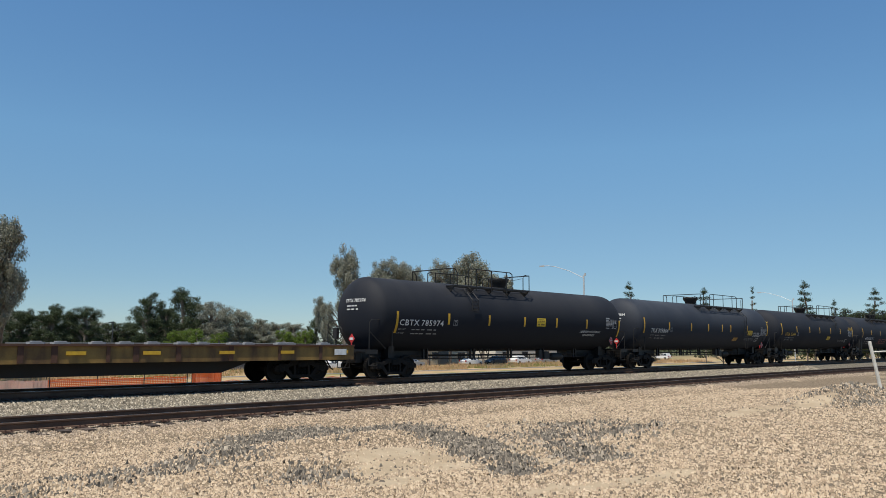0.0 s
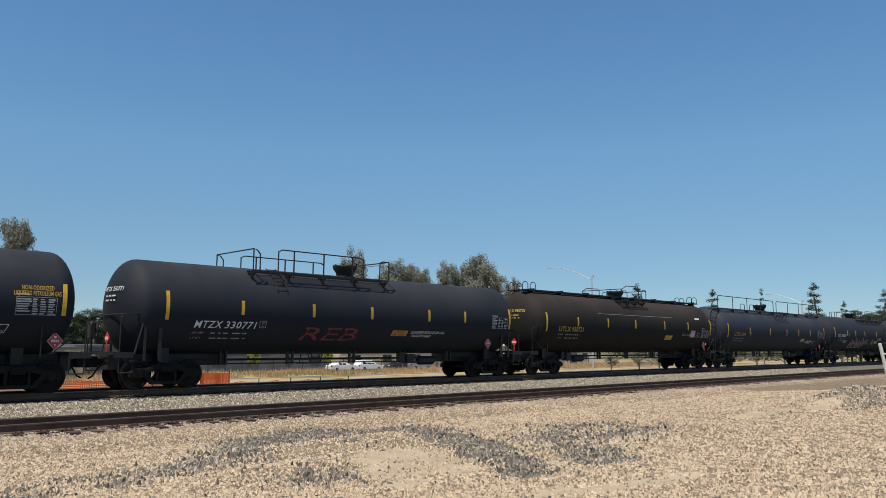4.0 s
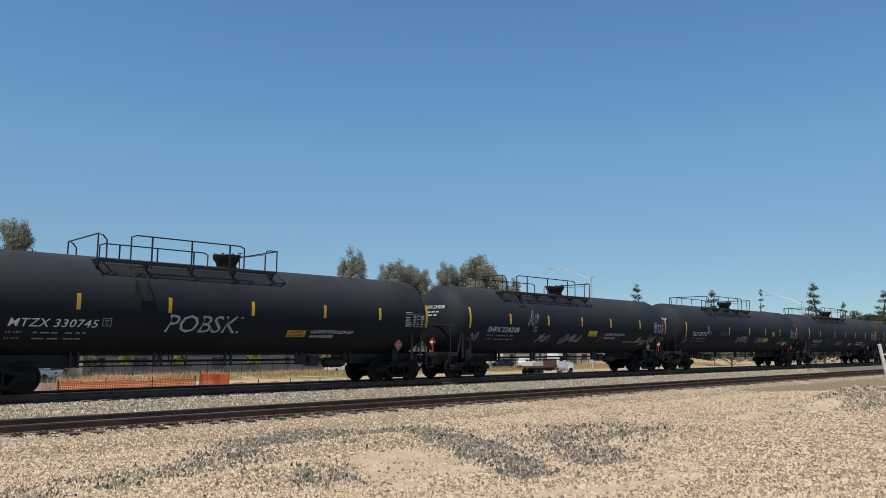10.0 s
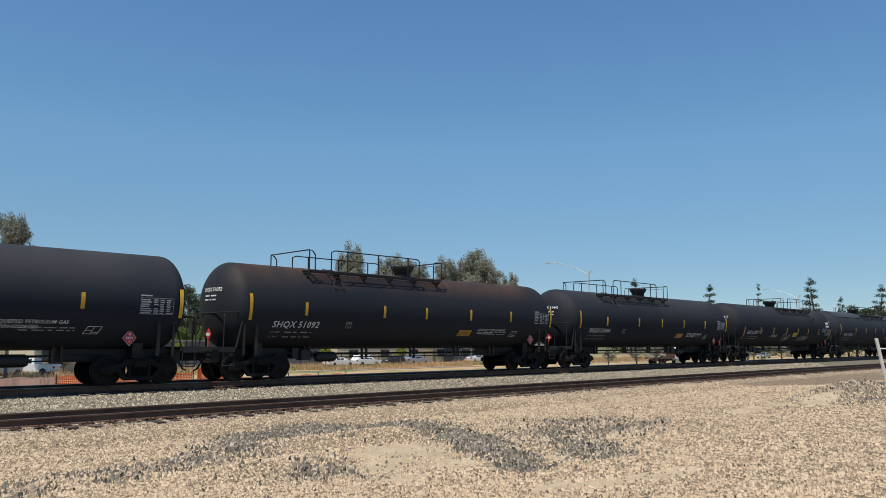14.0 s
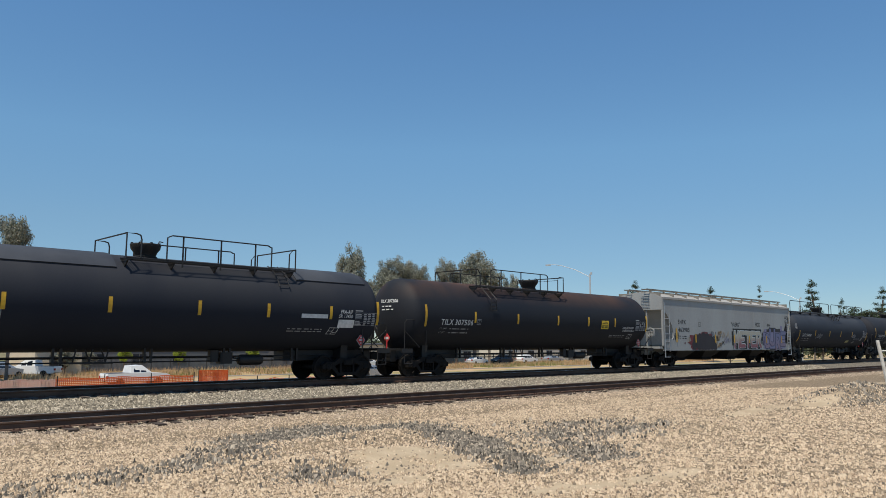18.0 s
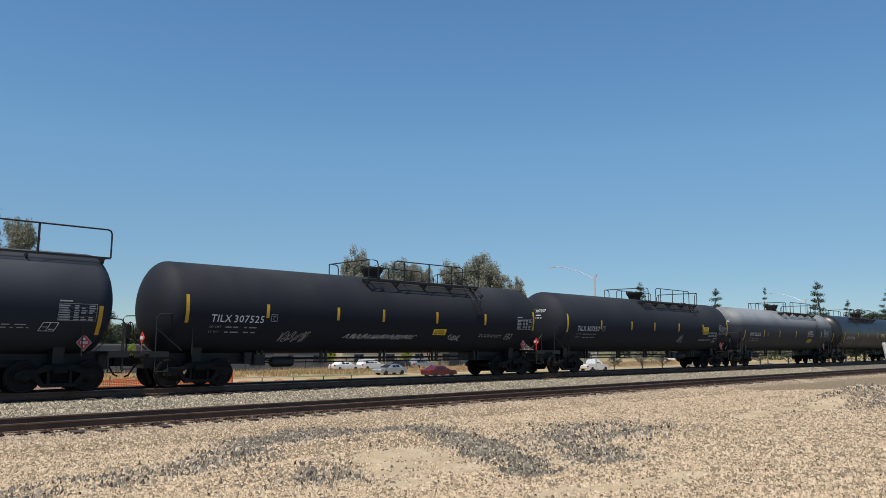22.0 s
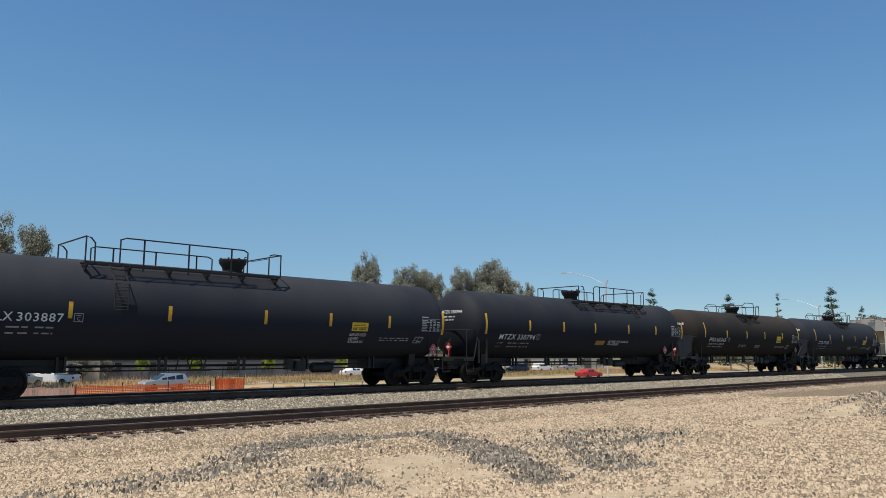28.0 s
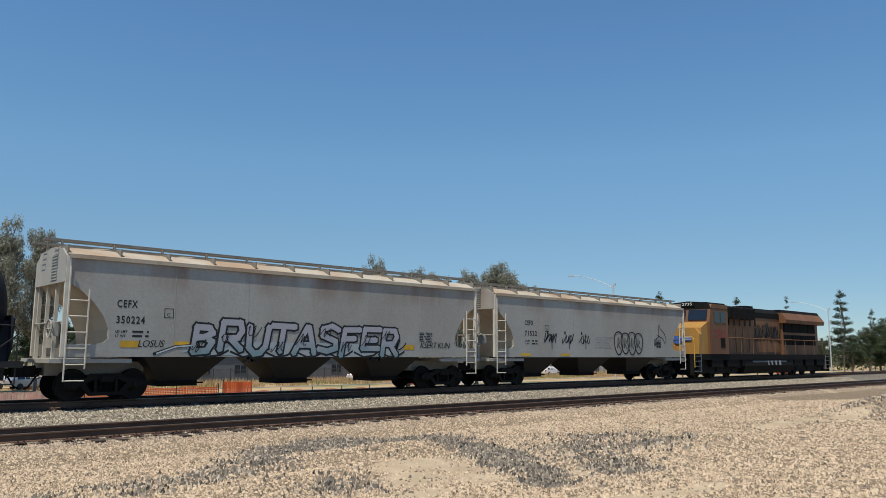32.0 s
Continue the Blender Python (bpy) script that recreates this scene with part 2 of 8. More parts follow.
# ---- mesh tools ----
class Build:
    """Collects faces of one mesh."""

    def __init__(self):
        self.v, self.f, self.m = [], [], []

    def add(self, verts, faces, mi=0):
        o = len(self.v)
        self.v += [tuple(p) for p in verts]
        self.f += [tuple(i + o for i in q) for q in faces]
        self.m += [mi] * len(faces)
        return self

    def box(self, x0, x1, y0, y1, z0, z1, mi=0, c=0.0):
        """A box, its upright edges cut off by c."""
        if c <= 0:
            v = [(x, y, z) for z in (z0, z1) for x, y in ((x0, y0), (x1, y0), (x1, y1), (x0, y1))]
            return self.add(v, [(3, 2, 1, 0), (4, 5, 6, 7), (0, 1, 5, 4), (1, 2, 6, 5), (2, 3, 7, 6), (3, 0, 4, 7)], mi)
        ring = [(x0 + c, y0), (x1 - c, y0), (x1, y0 + c), (x1, y1 - c), (x1 - c, y1), (x0 + c, y1), (x0, y1 - c), (x0, y0 + c)]
        return self.prism(ring, z0, z1, "z", mi)

    def prism(self, ring, a, b, axis="y", mi=0):
        """A polygon drawn out along an axis: (x, z) along y, (x, y) along z, (y, z) along x."""
        put = {"y": lambda p, t: (p[0], t, p[1]), "z": lambda p, t: (p[0], p[1], t), "x": lambda p, t: (t, p[0], p[1])}[axis]
        n = len(ring)
        v = [put(p, a) for p in ring] + [put(p, b) for p in ring]
        f = [tuple(range(n)), tuple(range(2 * n - 1, n - 1, -1))]
        f += [(i, n + i, n + (i + 1) % n, (i + 1) % n) for i in range(n)]
        return self.add(v, f, mi)

    def tube(self, pts, r, n=6, closed=False, mi=0):
        """A round bar along a line of points."""
        pts = [Vector(p) for p in pts]
        v, k = [], len(pts)
        for i, p in enumerate(pts):
            a = pts[i - 1] if i or closed else p
            b = pts[(i + 1) % k] if i < k - 1 or closed else p
            t = (b - a).normalized()
            s = t.cross(Vector((0, 0, 1)) if abs(t.z) < 0.9 else Vector((1, 0, 0))).normalized()
            u = s.cross(t)
            v += [p + (s * math.cos(2 * math.pi * j / n) + u * math.sin(2 * math.pi * j / n)) * r for j in range(n)]
        f = [(i * n + j, i * n + (j + 1) % n, (i + 1) % k * n + (j + 1) % n, (i + 1) % k * n + j)
             for i in range(k if closed else k - 1) for j in range(n)]
        if not closed:
            f += [tuple(range(n - 1, -1, -1)), tuple((k - 1) * n + j for j in range(n))]
        return self.add(v, f, mi)

    def turn(self, prof, n=24, axis="x", at=(0, 0, 0), mi=0):
        """A profile of (place along the axis, radius) turned round it."""
        put = {"x": lambda t, a, b: (at[0] + t, at[1] + a, at[2] + b), "y": lambda t, a, b: (at[0] + a, at[1] + t, at[2] + b),
               "z": lambda t, a, b: (at[0] + a, at[1] + b, at[2] + t)}[axis]
        v = [put(t, r * math.cos(2 * math.pi * j / n), r * math.sin(2 * math.pi * j / n)) for t, r in prof for j in range(n)]
        f = [(i * n + j, i * n + (j + 1) % n, (i + 1) * n + (j + 1) % n, (i + 1) * n + j) for i in range(len(prof) - 1) for j in range(n)]
        f += [tuple(range(n - 1, -1, -1)), tuple((len(prof) - 1) * n + j for j in range(n))]
        return self.add(v, f, mi)

    def mesh(self, name, mats, smooth=False):
        me = bpy.data.meshes.new(name)
        me.from_pydata(self.v, [], self.f)
        for m in mats if isinstance(mats, (list, tuple)) else [mats]:
            me.materials.append(m)
        if len(me.materials) > 1:
            me.polygons.foreach_set("material_index", self.m)
        bm = bmesh.new()
        bm.from_mesh(me)
        bmesh.ops.recalc_face_normals(bm, faces=bm.faces)
        bm.to_mesh(me)
        bm.free()
        if smooth:
            me.polygons.foreach_set("use_smooth", [True] * len(me.polygons))
            me.set_sharp_from_angle(angle=radians(smooth if smooth is not True else 40))
        me.update()
        return me


def place(name, me, parent=None, m=None, label=""):
    """A mesh as an object of its own under a thing or a part."""
    ob = new(name, me)
    ob.parent = parent
    if m is not None:
        ob.matrix_local = m
    return tagged(ob, label)


def part(name, b, mats, parent, label="", smooth=False, m=None):
    return place(name, b.mesh(name, mats, smooth), parent, m, label)


def thing(name, label, category, m=None, group="", kind=""):
    ob = new(name)
    ob.empty_display_size = 0.3
    if m is not None:
        ob.matrix_world = m
    return tagged(ob, label, category, group, kind)


MEMO = {}


def once(key, make):
    """The same mesh for all alike parts."""
    if key not in MEMO:
        MEMO[key] = make()
    return MEMO[key]


def glyphs(text, size, bold=0.0, shear=0.0, space=1.0):
    """Flat letters as points (x to the right, y up) and faces."""
    cu = bpy.data.curves.new("letters", "FONT")
    cu.body, cu.size, cu.resolution_u, cu.offset, cu.shear, cu.space_character = text, size, 2, bold, shear, space
    ob = bpy.data.objects.new("letters", cu)
    me = bpy.data.meshes.new_from_object(ob)
    pts = [v.co.copy() for v in me.vertices]
    faces = [tuple(p.vertices) for p in me.polygons]
    bpy.data.objects.remove(ob)
    bpy.data.curves.remove(cu)
    bpy.data.meshes.remove(me)
    return pts, faces


def rects(spec):
    """Flat oblongs (x0, y0, x1, y1)."""
    pts, faces = [], []
    for x0, y0, x1, y1 in spec:
        o = len(pts)
        k = max(1, int((y1 - y0) / 0.12))
        for i in range(k + 1):
            y = y0 + (y1 - y0) * i / k
            pts += [Vector((x0, y, 0)), Vector((x1, y, 0))]
        faces += [(o + 2 * i, o + 2 * i + 1, o + 2 * i + 3, o + 2 * i + 2) for i in range(k)]
    return pts, faces


def stroke(line, w):
    """A flat ribbon of width w along points (x, y)."""
    pts, n = [], len(line)
    for i, (x, y) in enumerate(line):
        ax, ay = line[max(i - 1, 0)]
        bx, by = line[min(i + 1, n - 1)]
        l = math.hypot(bx - ax, by - ay) or 1
        nx, ny = -(by - ay) / l * w / 2, (bx - ax) / l * w / 2
        pts += [Vector((x + nx, y + ny, 0)), Vector((x - nx, y - ny, 0))]
    return pts, [(2 * i, 2 * i + 1, 2 * i + 3, 2 * i + 2) for i in range(n - 1)]


def scribble(rng, n, h, w):
    """A hand-sprayed tag: n looping strokes of height h."""
    line, x = [], 0.0
    for k in range(n):
        a, turns = rng.uniform(0, 6), rng.uniform(5, 8)
        ww, lift, tall = h * rng.uniform(0.35, 0.7), rng.uniform(-0.08, 0.08), rng.uniform(0.32, 0.52)
        for i in range(14):
            s = i / 13
            line.append((x + ww * (s + 0.38 * math.sin(a + s * 7)), h * (0.5 + lift + tall * math.sin(a + s * turns))))
        x += ww * rng.uniform(0.7, 1.0)
    return stroke(line, w)


def fan(ring):
    """A flat filled outline."""
    cx, cy = sum(p[0] for p in ring) / len(ring), sum(p[1] for p in ring) / len(ring)
    pts = [Vector((cx, cy, 0))] + [Vector((x, y, 0)) for x, y in ring]
    n = len(ring)
    return pts, [(0, 1 + i, 1 + (i + 1) % n) for i in range(n)]


def flat_part(name, shape, mats, parent, put, label=""):
    """Paint, lettering or a sticker laid on a surface by put(x, y)."""
    pts, faces = shape
    me = bpy.data.meshes.new(name)
    me.from_pydata([put(p.x, p.y) for p in pts], [], faces)
    me.materials.append(mats)
    me.update()
    ob = place(name, me, parent, None, label)
    return tagged(ob, kind="stuff") if name in ("small_print", "data_panel", "sticker_print", "placard_print") else ob


def on_tank(x0, z0, R, cz, proud=0.006):
    """Lays flat shapes on the near side of a tank, from (x0, z0) on."""
    a0 = math.asin((z0 - cz) / R)

    def put(x, y):
        a = a0 + y / R
        return (x0 + x, -(R + proud) * math.cos(a), cz + (R + proud) * math.sin(a))
    return put


def on_side(x0, z0, y0, proud=0.005):
    return lambda x, y: (x0 + x, y0 - proud, z0 + y)


# ---- ground, tracks ----
Y_FAR, Y_NEAR = 24.69, 19.50       # centre lines of the two tracks
Z_NEAR = -0.345                    # rail top of the nearer track; the other lies at 0
GAUGE = 0.7175 + 0.036
PROFILE = ((-400, -0.3), (2, -0.22), (6, -0.28), (9.5, -0.44), (13, -0.58), (16.4, -0.80), (17.3, -0.70), (17.9, -0.62), (18.3, -0.595), (19.2, -0.60), (21.1, -0.60), (21.7, -0.60),
           (22.9, -0.32), (23.2, -0.265), (26.3, -0.265), (27.6, -0.75), (30, -1.05), (36, -1.3), (50, -2.05), (60, -2.5), (68, -2.75), (80.5, -2.75), (84, -2.6), (400, -2.6), (6000, -3))
MOUNDS = ((7.2, 11.6, 0.20, 1.6, 0.8), (9.6, 11.4, 0.26, 1.5, 0.7), (8.0, 9.5, 0.2, 1.5, 0.8), (10.3, 8.1, -0.10, 0.5, 0.5), (10.0, 9.3, 0.10, 0.5, 0.6), (8.9, 7.8, 0.08, 0.4, 0.5), (5.4, 9.8, 0.12, 1.5, 0.7), (14.8, 8.0, 0.18, 2.0, 1.0),
          (27.5, 8.6, 0.55, 3.5, 1.1), (21.5, 9.6, 0.12, 2.5, 1.0), (3.5, 11.0, 0.08, 1, 0.6))


def ground_z(x, y):
    z = np.interp(y, [p[0] for p in PROFILE], [p[1] for p in PROFILE])
    for mx, my, h, sx, sy in MOUNDS:
        z = z + h * np.exp(-((x - mx) / sx) ** 2 - ((y - my) / sy) ** 2)
    return z


def rough_z(x, y):
    """Small unevenness of the loose ground, none on the track beds."""
    k = np.clip((17.2 - y) / 2.0, 0, 1)
    s = 0.5 * np.sin(x * 1.9 + 1.3 * np.sin(y * 1.4)) + 0.5 * np.sin(y * 2.6 + 1.1 * np.sin(x * 1.2))
    s = s + 0.4 * np.sin(x * 5.3 + y * 3.1) * np.sin(y * 4.7 - x * 1.7)
    s = s + 0.55 * np.sin(x * 13 + 4 * np.sin(y * 3.1)) * np.sin(y * 15 + 3 * np.sin(x * 2.7)) + 0.4 * np.sin(x * 21 - y * 17 + 3 * np.sin(y * 5)) * np.sin(x * 9 + y * 25)
    return 0.02 * k * s


def ladder_of(*runs):
    out = []
    for a, b, s in runs:
        out += list(np.arange(a, b, s))
    return np.array(out)


gx = ladder_of((-3000, -200, 350), (-200, -20, 20), (-20, 0, 2), (0, 3, 0.3), (3, 20, 0.085), (20, 28, 0.2), (28, 40, 0.35), (40, 80, 1), (80, 300, 10), (300, 3400, 250))
gy = ladder_of((-600, -40, 80), (-40, 0, 5), (0, 4, 1), (4, 6, 0.25), (6, 17.4, 0.085), (17.4, 30, 0.25), (30, 62, 2), (62, 200, 10), (200, 4600, 250))
GX, GY = np.meshgrid(gx, gy)
GZ = ground_z(GX, GY) + rough_z(GX, GY)
nx = len(gx)
me = bpy.data.meshes.new("ground")
me.from_pydata(np.stack([GX.ravel(), GY.ravel(), GZ.ravel()], 1).tolist(), [],
               [(j * nx + i, j * nx + i + 1, (j + 1) * nx + i + 1, (j + 1) * nx + i) for j in range(len(gy) - 1) for i in range(nx - 1)])
me.polygons.foreach_set("use_smooth", [True] * len(me.polygons))


# bare sand between them
BARE = ((7.6, 9.2, 0.5, 0.4), (7.3, 8.5, 0.55, 0.45), (6.6, 7.7, 0.5, 0.4), (10.8, 8.95, 0.4, 0.35), (9.9, 8.0, 0.35, 0.4), (9.75, 7.4, 0.4, 0.25), (8.2, 9.3, 0.6, 0.5), (8.35, 8.7, 0.45, 0.45), (8.0, 8.0, 0.4, 0.4), (7.3, 5.6, 0.5, 0.25), (7.9, 5.4, 0.5, 0.22), (8.6, 5.3, 0.6, 0.2), (9.4, 5.15, 0.6, 0.2), (23.4, 8.3, 1.8, 0.35), (20.5, 8.9, 2.0, 0.3))


def ground_material():
    m = bpy.data.materials.new("sandy_gravel_ballast_and_dry_grass")
    m.use_nodes = True
    n, lk = m.node_tree.nodes, m.node_tree.links
    b = n["Principled BSDF"]
    b.inputs["Roughness"].default_value = 0.95
    b.inputs["Specular IOR Level"].default_value = 0.15
    pos = n.new("ShaderNodeNewGeometry").outputs["Position"]
    sep = n.new("ShaderNodeSeparateXYZ")
    lk.new(pos, sep.inputs[0])

    def noisy(scale, detail=4):
        t = n.new("ShaderNodeTexNoise")
        t.inputs["Scale"].default_value, t.inputs["Detail"].default_value = scale, detail
        lk.new(pos, t.inputs["Vector"])
        return t.outputs["Fac"]

    def ramp(v, a, b_):
        r = n.new("ShaderNodeMapRange")
        r.interpolation_type = "SMOOTHSTEP"
        r.inputs["From Min"].default_value, r.inputs["From Max"].default_value = a, b_
        lk.new(v, r.inputs["Value"])
        return r.outputs[0]

    def math_(op, a, b_):
        r = n.new("ShaderNodeMath")
        r.operation = op
        for i, q in enumerate((a, b_)):
            if isinstance(q, (int, float)):
                r.inputs[i].default_value = q
            else:
                lk.new(q, r.inputs[i])
        return r.outputs[0]

    def mixed(f, a, b_):
        r = n.new("ShaderNodeMix")
        r.data_type = "RGBA"
        lk.new(f, r.inputs["Factor"])
        for k, q in (("A", a), ("B", b_)):
            if isinstance(q, tuple):
                r.inputs[k].default_value = (*q, 1)
            else:
                lk.new(q, r.inputs[k])
        return r.outputs["Result"]

    def blob(cx, cy, sx, sy):
        dx = math_("DIVIDE", math_("SUBTRACT", sep.outputs[0], cx), sx)
        dy = math_("DIVIDE", math_("SUBTRACT", sep.outputs[1], cy), sy)
        d2 = math_("ADD", math_("MULTIPLY", dx, dx), math_("MULTIPLY", dy, dy))
        return ramp(math_("ADD", d2, math_("MULTIPLY", math_("SUBTRACT", noisy(1.6), 0.5), 1.6)), 1.1, 0.5)
    big, mid, fine, tiny = noisy(0.35), noisy(1.7), noisy(11), noisy(45, 2)
    sand = mixed(ramp(mid, 0.35, 0.7), (0.40, 0.31, 0.205), (0.48, 0.38, 0.26))
    # darker than the sand: shade in the gaps between stones put into the colour
    gravel = mixed(ramp(fine, 0.35, 0.65), (0.27, 0.205, 0.135), (0.14, 0.106, 0.072))
    gravel = mixed(ramp(tiny, 0.5, 0.72), gravel, (0.38, 0.295, 0.205))
    gravel = mixed(ramp(noisy(23, 2), 0.58, 0.66), gravel, (0.075, 0.057, 0.042))
    near = mixed(ramp(big, 0.58, 0.72), gravel, sand)
    for c in BARE:
        near = mixed(blob(c[0], c[1], c[2] * 1.25, c[3] * 1.25), near, sand)
    for c in ((7.0, 12.2, 0.7, 0.9), (8.3, 13.9, 0.7, 1.0), (10.0, 15.5, 1.0, 0.8), (11.6, 12.6, 0.7, 1.0), (10.2, 9.6, 0.5, 0.8), (9.2, 8.1, 0.4, 0.6)):
        dark = mixed(ramp(fine, 0.35, 0.62), (0.045, 0.042, 0.04), (0.15, 0.135, 0.12))
        near = mixed(blob(*c), near, dark)
    ballast = mixed(ramp(fine, 0.35, 0.65), (0.08, 0.07, 0.057), (0.24, 0.21, 0.165))
    ground = mixed(ramp(math_("ADD", sep.outputs[1], math_("MULTIPLY", mid, 0.5)), 18.3, 18.9), near, ballast)
    straw = mixed(ramp(noisy(0.5), 0.35, 0.65), (0.48, 0.33, 0.19), (0.36, 0.27, 0.14))
    straw = mixed(ramp(noisy(0.12), 0.5, 0.7), straw, (0.16, 0.18, 0.06))
    ground = mixed(ramp(math_("ADD", sep.outputs[1], math_("MULTIPLY", mid, 2)), 27.6, 29.6), ground, straw)
    ground = mixed(ramp(sep.outputs[1], 95, 140), ground, mixed(ramp(noisy(0.03), 0.4, 0.6), (0.2, 0.17, 0.1), (0.12, 0.13, 0.06)))
    lk.new(ground, b.inputs["Base Color"])
    bp = n.new("ShaderNodeBump")
    bp.inputs["Strength"].default_value, bp.inputs["Distance"].default_value = 0.8, 0.03
    lk.new(math_("ADD", fine, math_("MULTIPLY", tiny, 0.5)), bp.inputs["Height"])
    lk.new(bp.outputs[0], b.inputs["Normal"])
    return m


me.materials.append(ground_material())
tagged(new("ground", me), "sandy gravel ground with track ballast and dry grass", "ground", kind="structure")


def rail_mesh(x0, x1):
    ring = [(-0.075, 0), (0.075, 0), (0.075, 0.012), (0.015, 0.03), (0.011, 0.13), (0.037, 0.148), (0.037, 0.178), (0.028, 0.186),
            (-0.028, 0.186), (-0.037, 0.178), (-0.037, 0.148), (-0.011, 0.13), (-0.015, 0.03), (-0.075, 0.012)]
    b = Build()
    b.prism(ring, x0, x1, "x")
    me = b.mesh("rail", [RAILSIDE, RAILTOP])
    for p in me.polygons:
        if p.normal.z > 0.9 and p.center.z > 0.18:
            p.material_index = 1
    return me


def sleeper_mesh():
    b = Build()
    b.box(-0.115, 0.115, -1.3, 1.3, -0.2, 0.0, 0, 0.012)
    return b.mesh("sleeper", TIEWOOD)


def plate_mesh():
    b = Build()
    b.box(-0.1, 0.1, -0.18, 0.18, 0.0, 0.02)
    for sx in (-0.06, 0.06):
        for sy in (-0.1, 0.1):
            b.box(sx - 0.015, sx + 0.015, sy - 0.02, sy + 0.02, 0.02, 0.055)
    return b.mesh("tie_plate", RUST)


def track(yc, ztop, label, x0, x1, step):
    t = thing("railway_track", label, "railway track", pose(0, yc, ztop - 0.206), kind="structure")
    for s in (-1, 1):
        place("rail", once("rail", lambda: rail_mesh(-600, 900)), t, pose(0, s * GAUGE, 0.02), "rust-brown steel rail with a polished head")
    rng = random.Random(5)
    x = x0
    while x < x1:
        place("sleeper", once("sleeper", sleeper_mesh), t, pose(x, rng.uniform(-0.12, 0.12), rng.uniform(-0.05, 0.0), 0, 0, rng.uniform(-1.8, 1.8)))
        for s in (-1, 1):
            place("tie_plate", once("tie_plate", plate_mesh), t, pose(x, s * GAUGE, 0.001))
        x += step + rng.uniform(-0.03, 0.03)
    return t


track(Y_NEAR, Z_NEAR, "empty near railway track with rusty rails on wooden sleepers", 2, 70, 0.5)
track(Y_FAR, 0.0, "railway track in grey ballast that carries the freight train", 4, 66, 0.5)


# loose stones
def stones(name, label, xs, ys, sizes, colors, seed, sink=0.35, tall=1.15):
    rs = np.random.RandomState(seed)
    # half-buried angular stones: four corners below, a short ridge on top
    base = np.array([(-1, -0.8, -0.7), (1, -0.9, -0.7), (0.9, 0.9, -0.7), (-0.9, 0.8, -0.7), (-0.45, -0.1, 0.75), (0.5, 0.1, 0.7)]) * 0.6
    tri = np.array([(0, 1, 5), (0, 5, 4), (2, 3, 4), (2, 4, 5), (1, 2, 5), (3, 0, 4)])
    n = len(xs)
    sc = sizes[:, None] * rs.uniform(0.6, 1.35, (n, 3)) * np.array([1.05, 0.9, tall])
    P = base[None] * (1 + rs.uniform(-0.35, 0.3, (n, 6, 3))) * sc[:, None, :]
    P[:, 4:, :2] += rs.uniform(-0.3, 0.3, (n, 2, 2)) * sc[:, None, :2]
    a = rs.uniform(0, 6.28, n)[:, None]
    X, Y = P[..., 0] * np.cos(a) - P[..., 1] * np.sin(a) + xs[:, None], P[..., 0] * np.sin(a) + P[..., 1] * np.cos(a) + ys[:, None]
    Z = P[..., 2] + (ground_z(xs, ys) + rough_z(xs, ys) + sizes * (0.3 - sink))[:, None]
    V = np.stack([X, Y, Z], -1).reshape(-1, 3)
    F = (tri[None] + 6 * np.arange(n)[:, None, None]).reshape(-1, 3)
    me = bpy.data.meshes.new(name)
    me.vertices.add(len(V))
    me.vertices.foreach_set("co", V.ravel())
    me.loops.add(F.size)
    me.loops.foreach_set("vertex_index", F.ravel().astype(np.int32))
    me.polygons.add(len(F))
    me.polygons.foreach_set("loop_start", np.arange(0, F.size, 3, dtype=np.int32))
    me.update(calc_edges=True)
    me.materials.append(island(name, colors))
    return tagged(new(name, me), label, "gravel", kind="stuff")


def noise2(x, y, k, s):
    return np.sin(x * k + 1.7 * np.sin(y * k * 0.8 + s)) * np.sin(y * k * 1.1 + 1.3 * np.sin(x * k * 0.7 - s))


def in_blobs(x, y, blobs, rs):
    p = np.zeros(len(x))
    for cx, cy, sx, sy, s in blobs:
        p = np.maximum(p, np.exp(-((x - cx) / sx) ** 2 - ((y - cy) / sy) ** 2) * 1.3 * s)
    p = p * np.clip(0.9 + 0.6 * noise2(x, y, 2.6, 1.0) + 0.4 * noise2(x, y, 6.1, 0.3), 0.05, 1.2)
    return rs.rand(len(x)) < p


rs = np.random.RandomState(3)
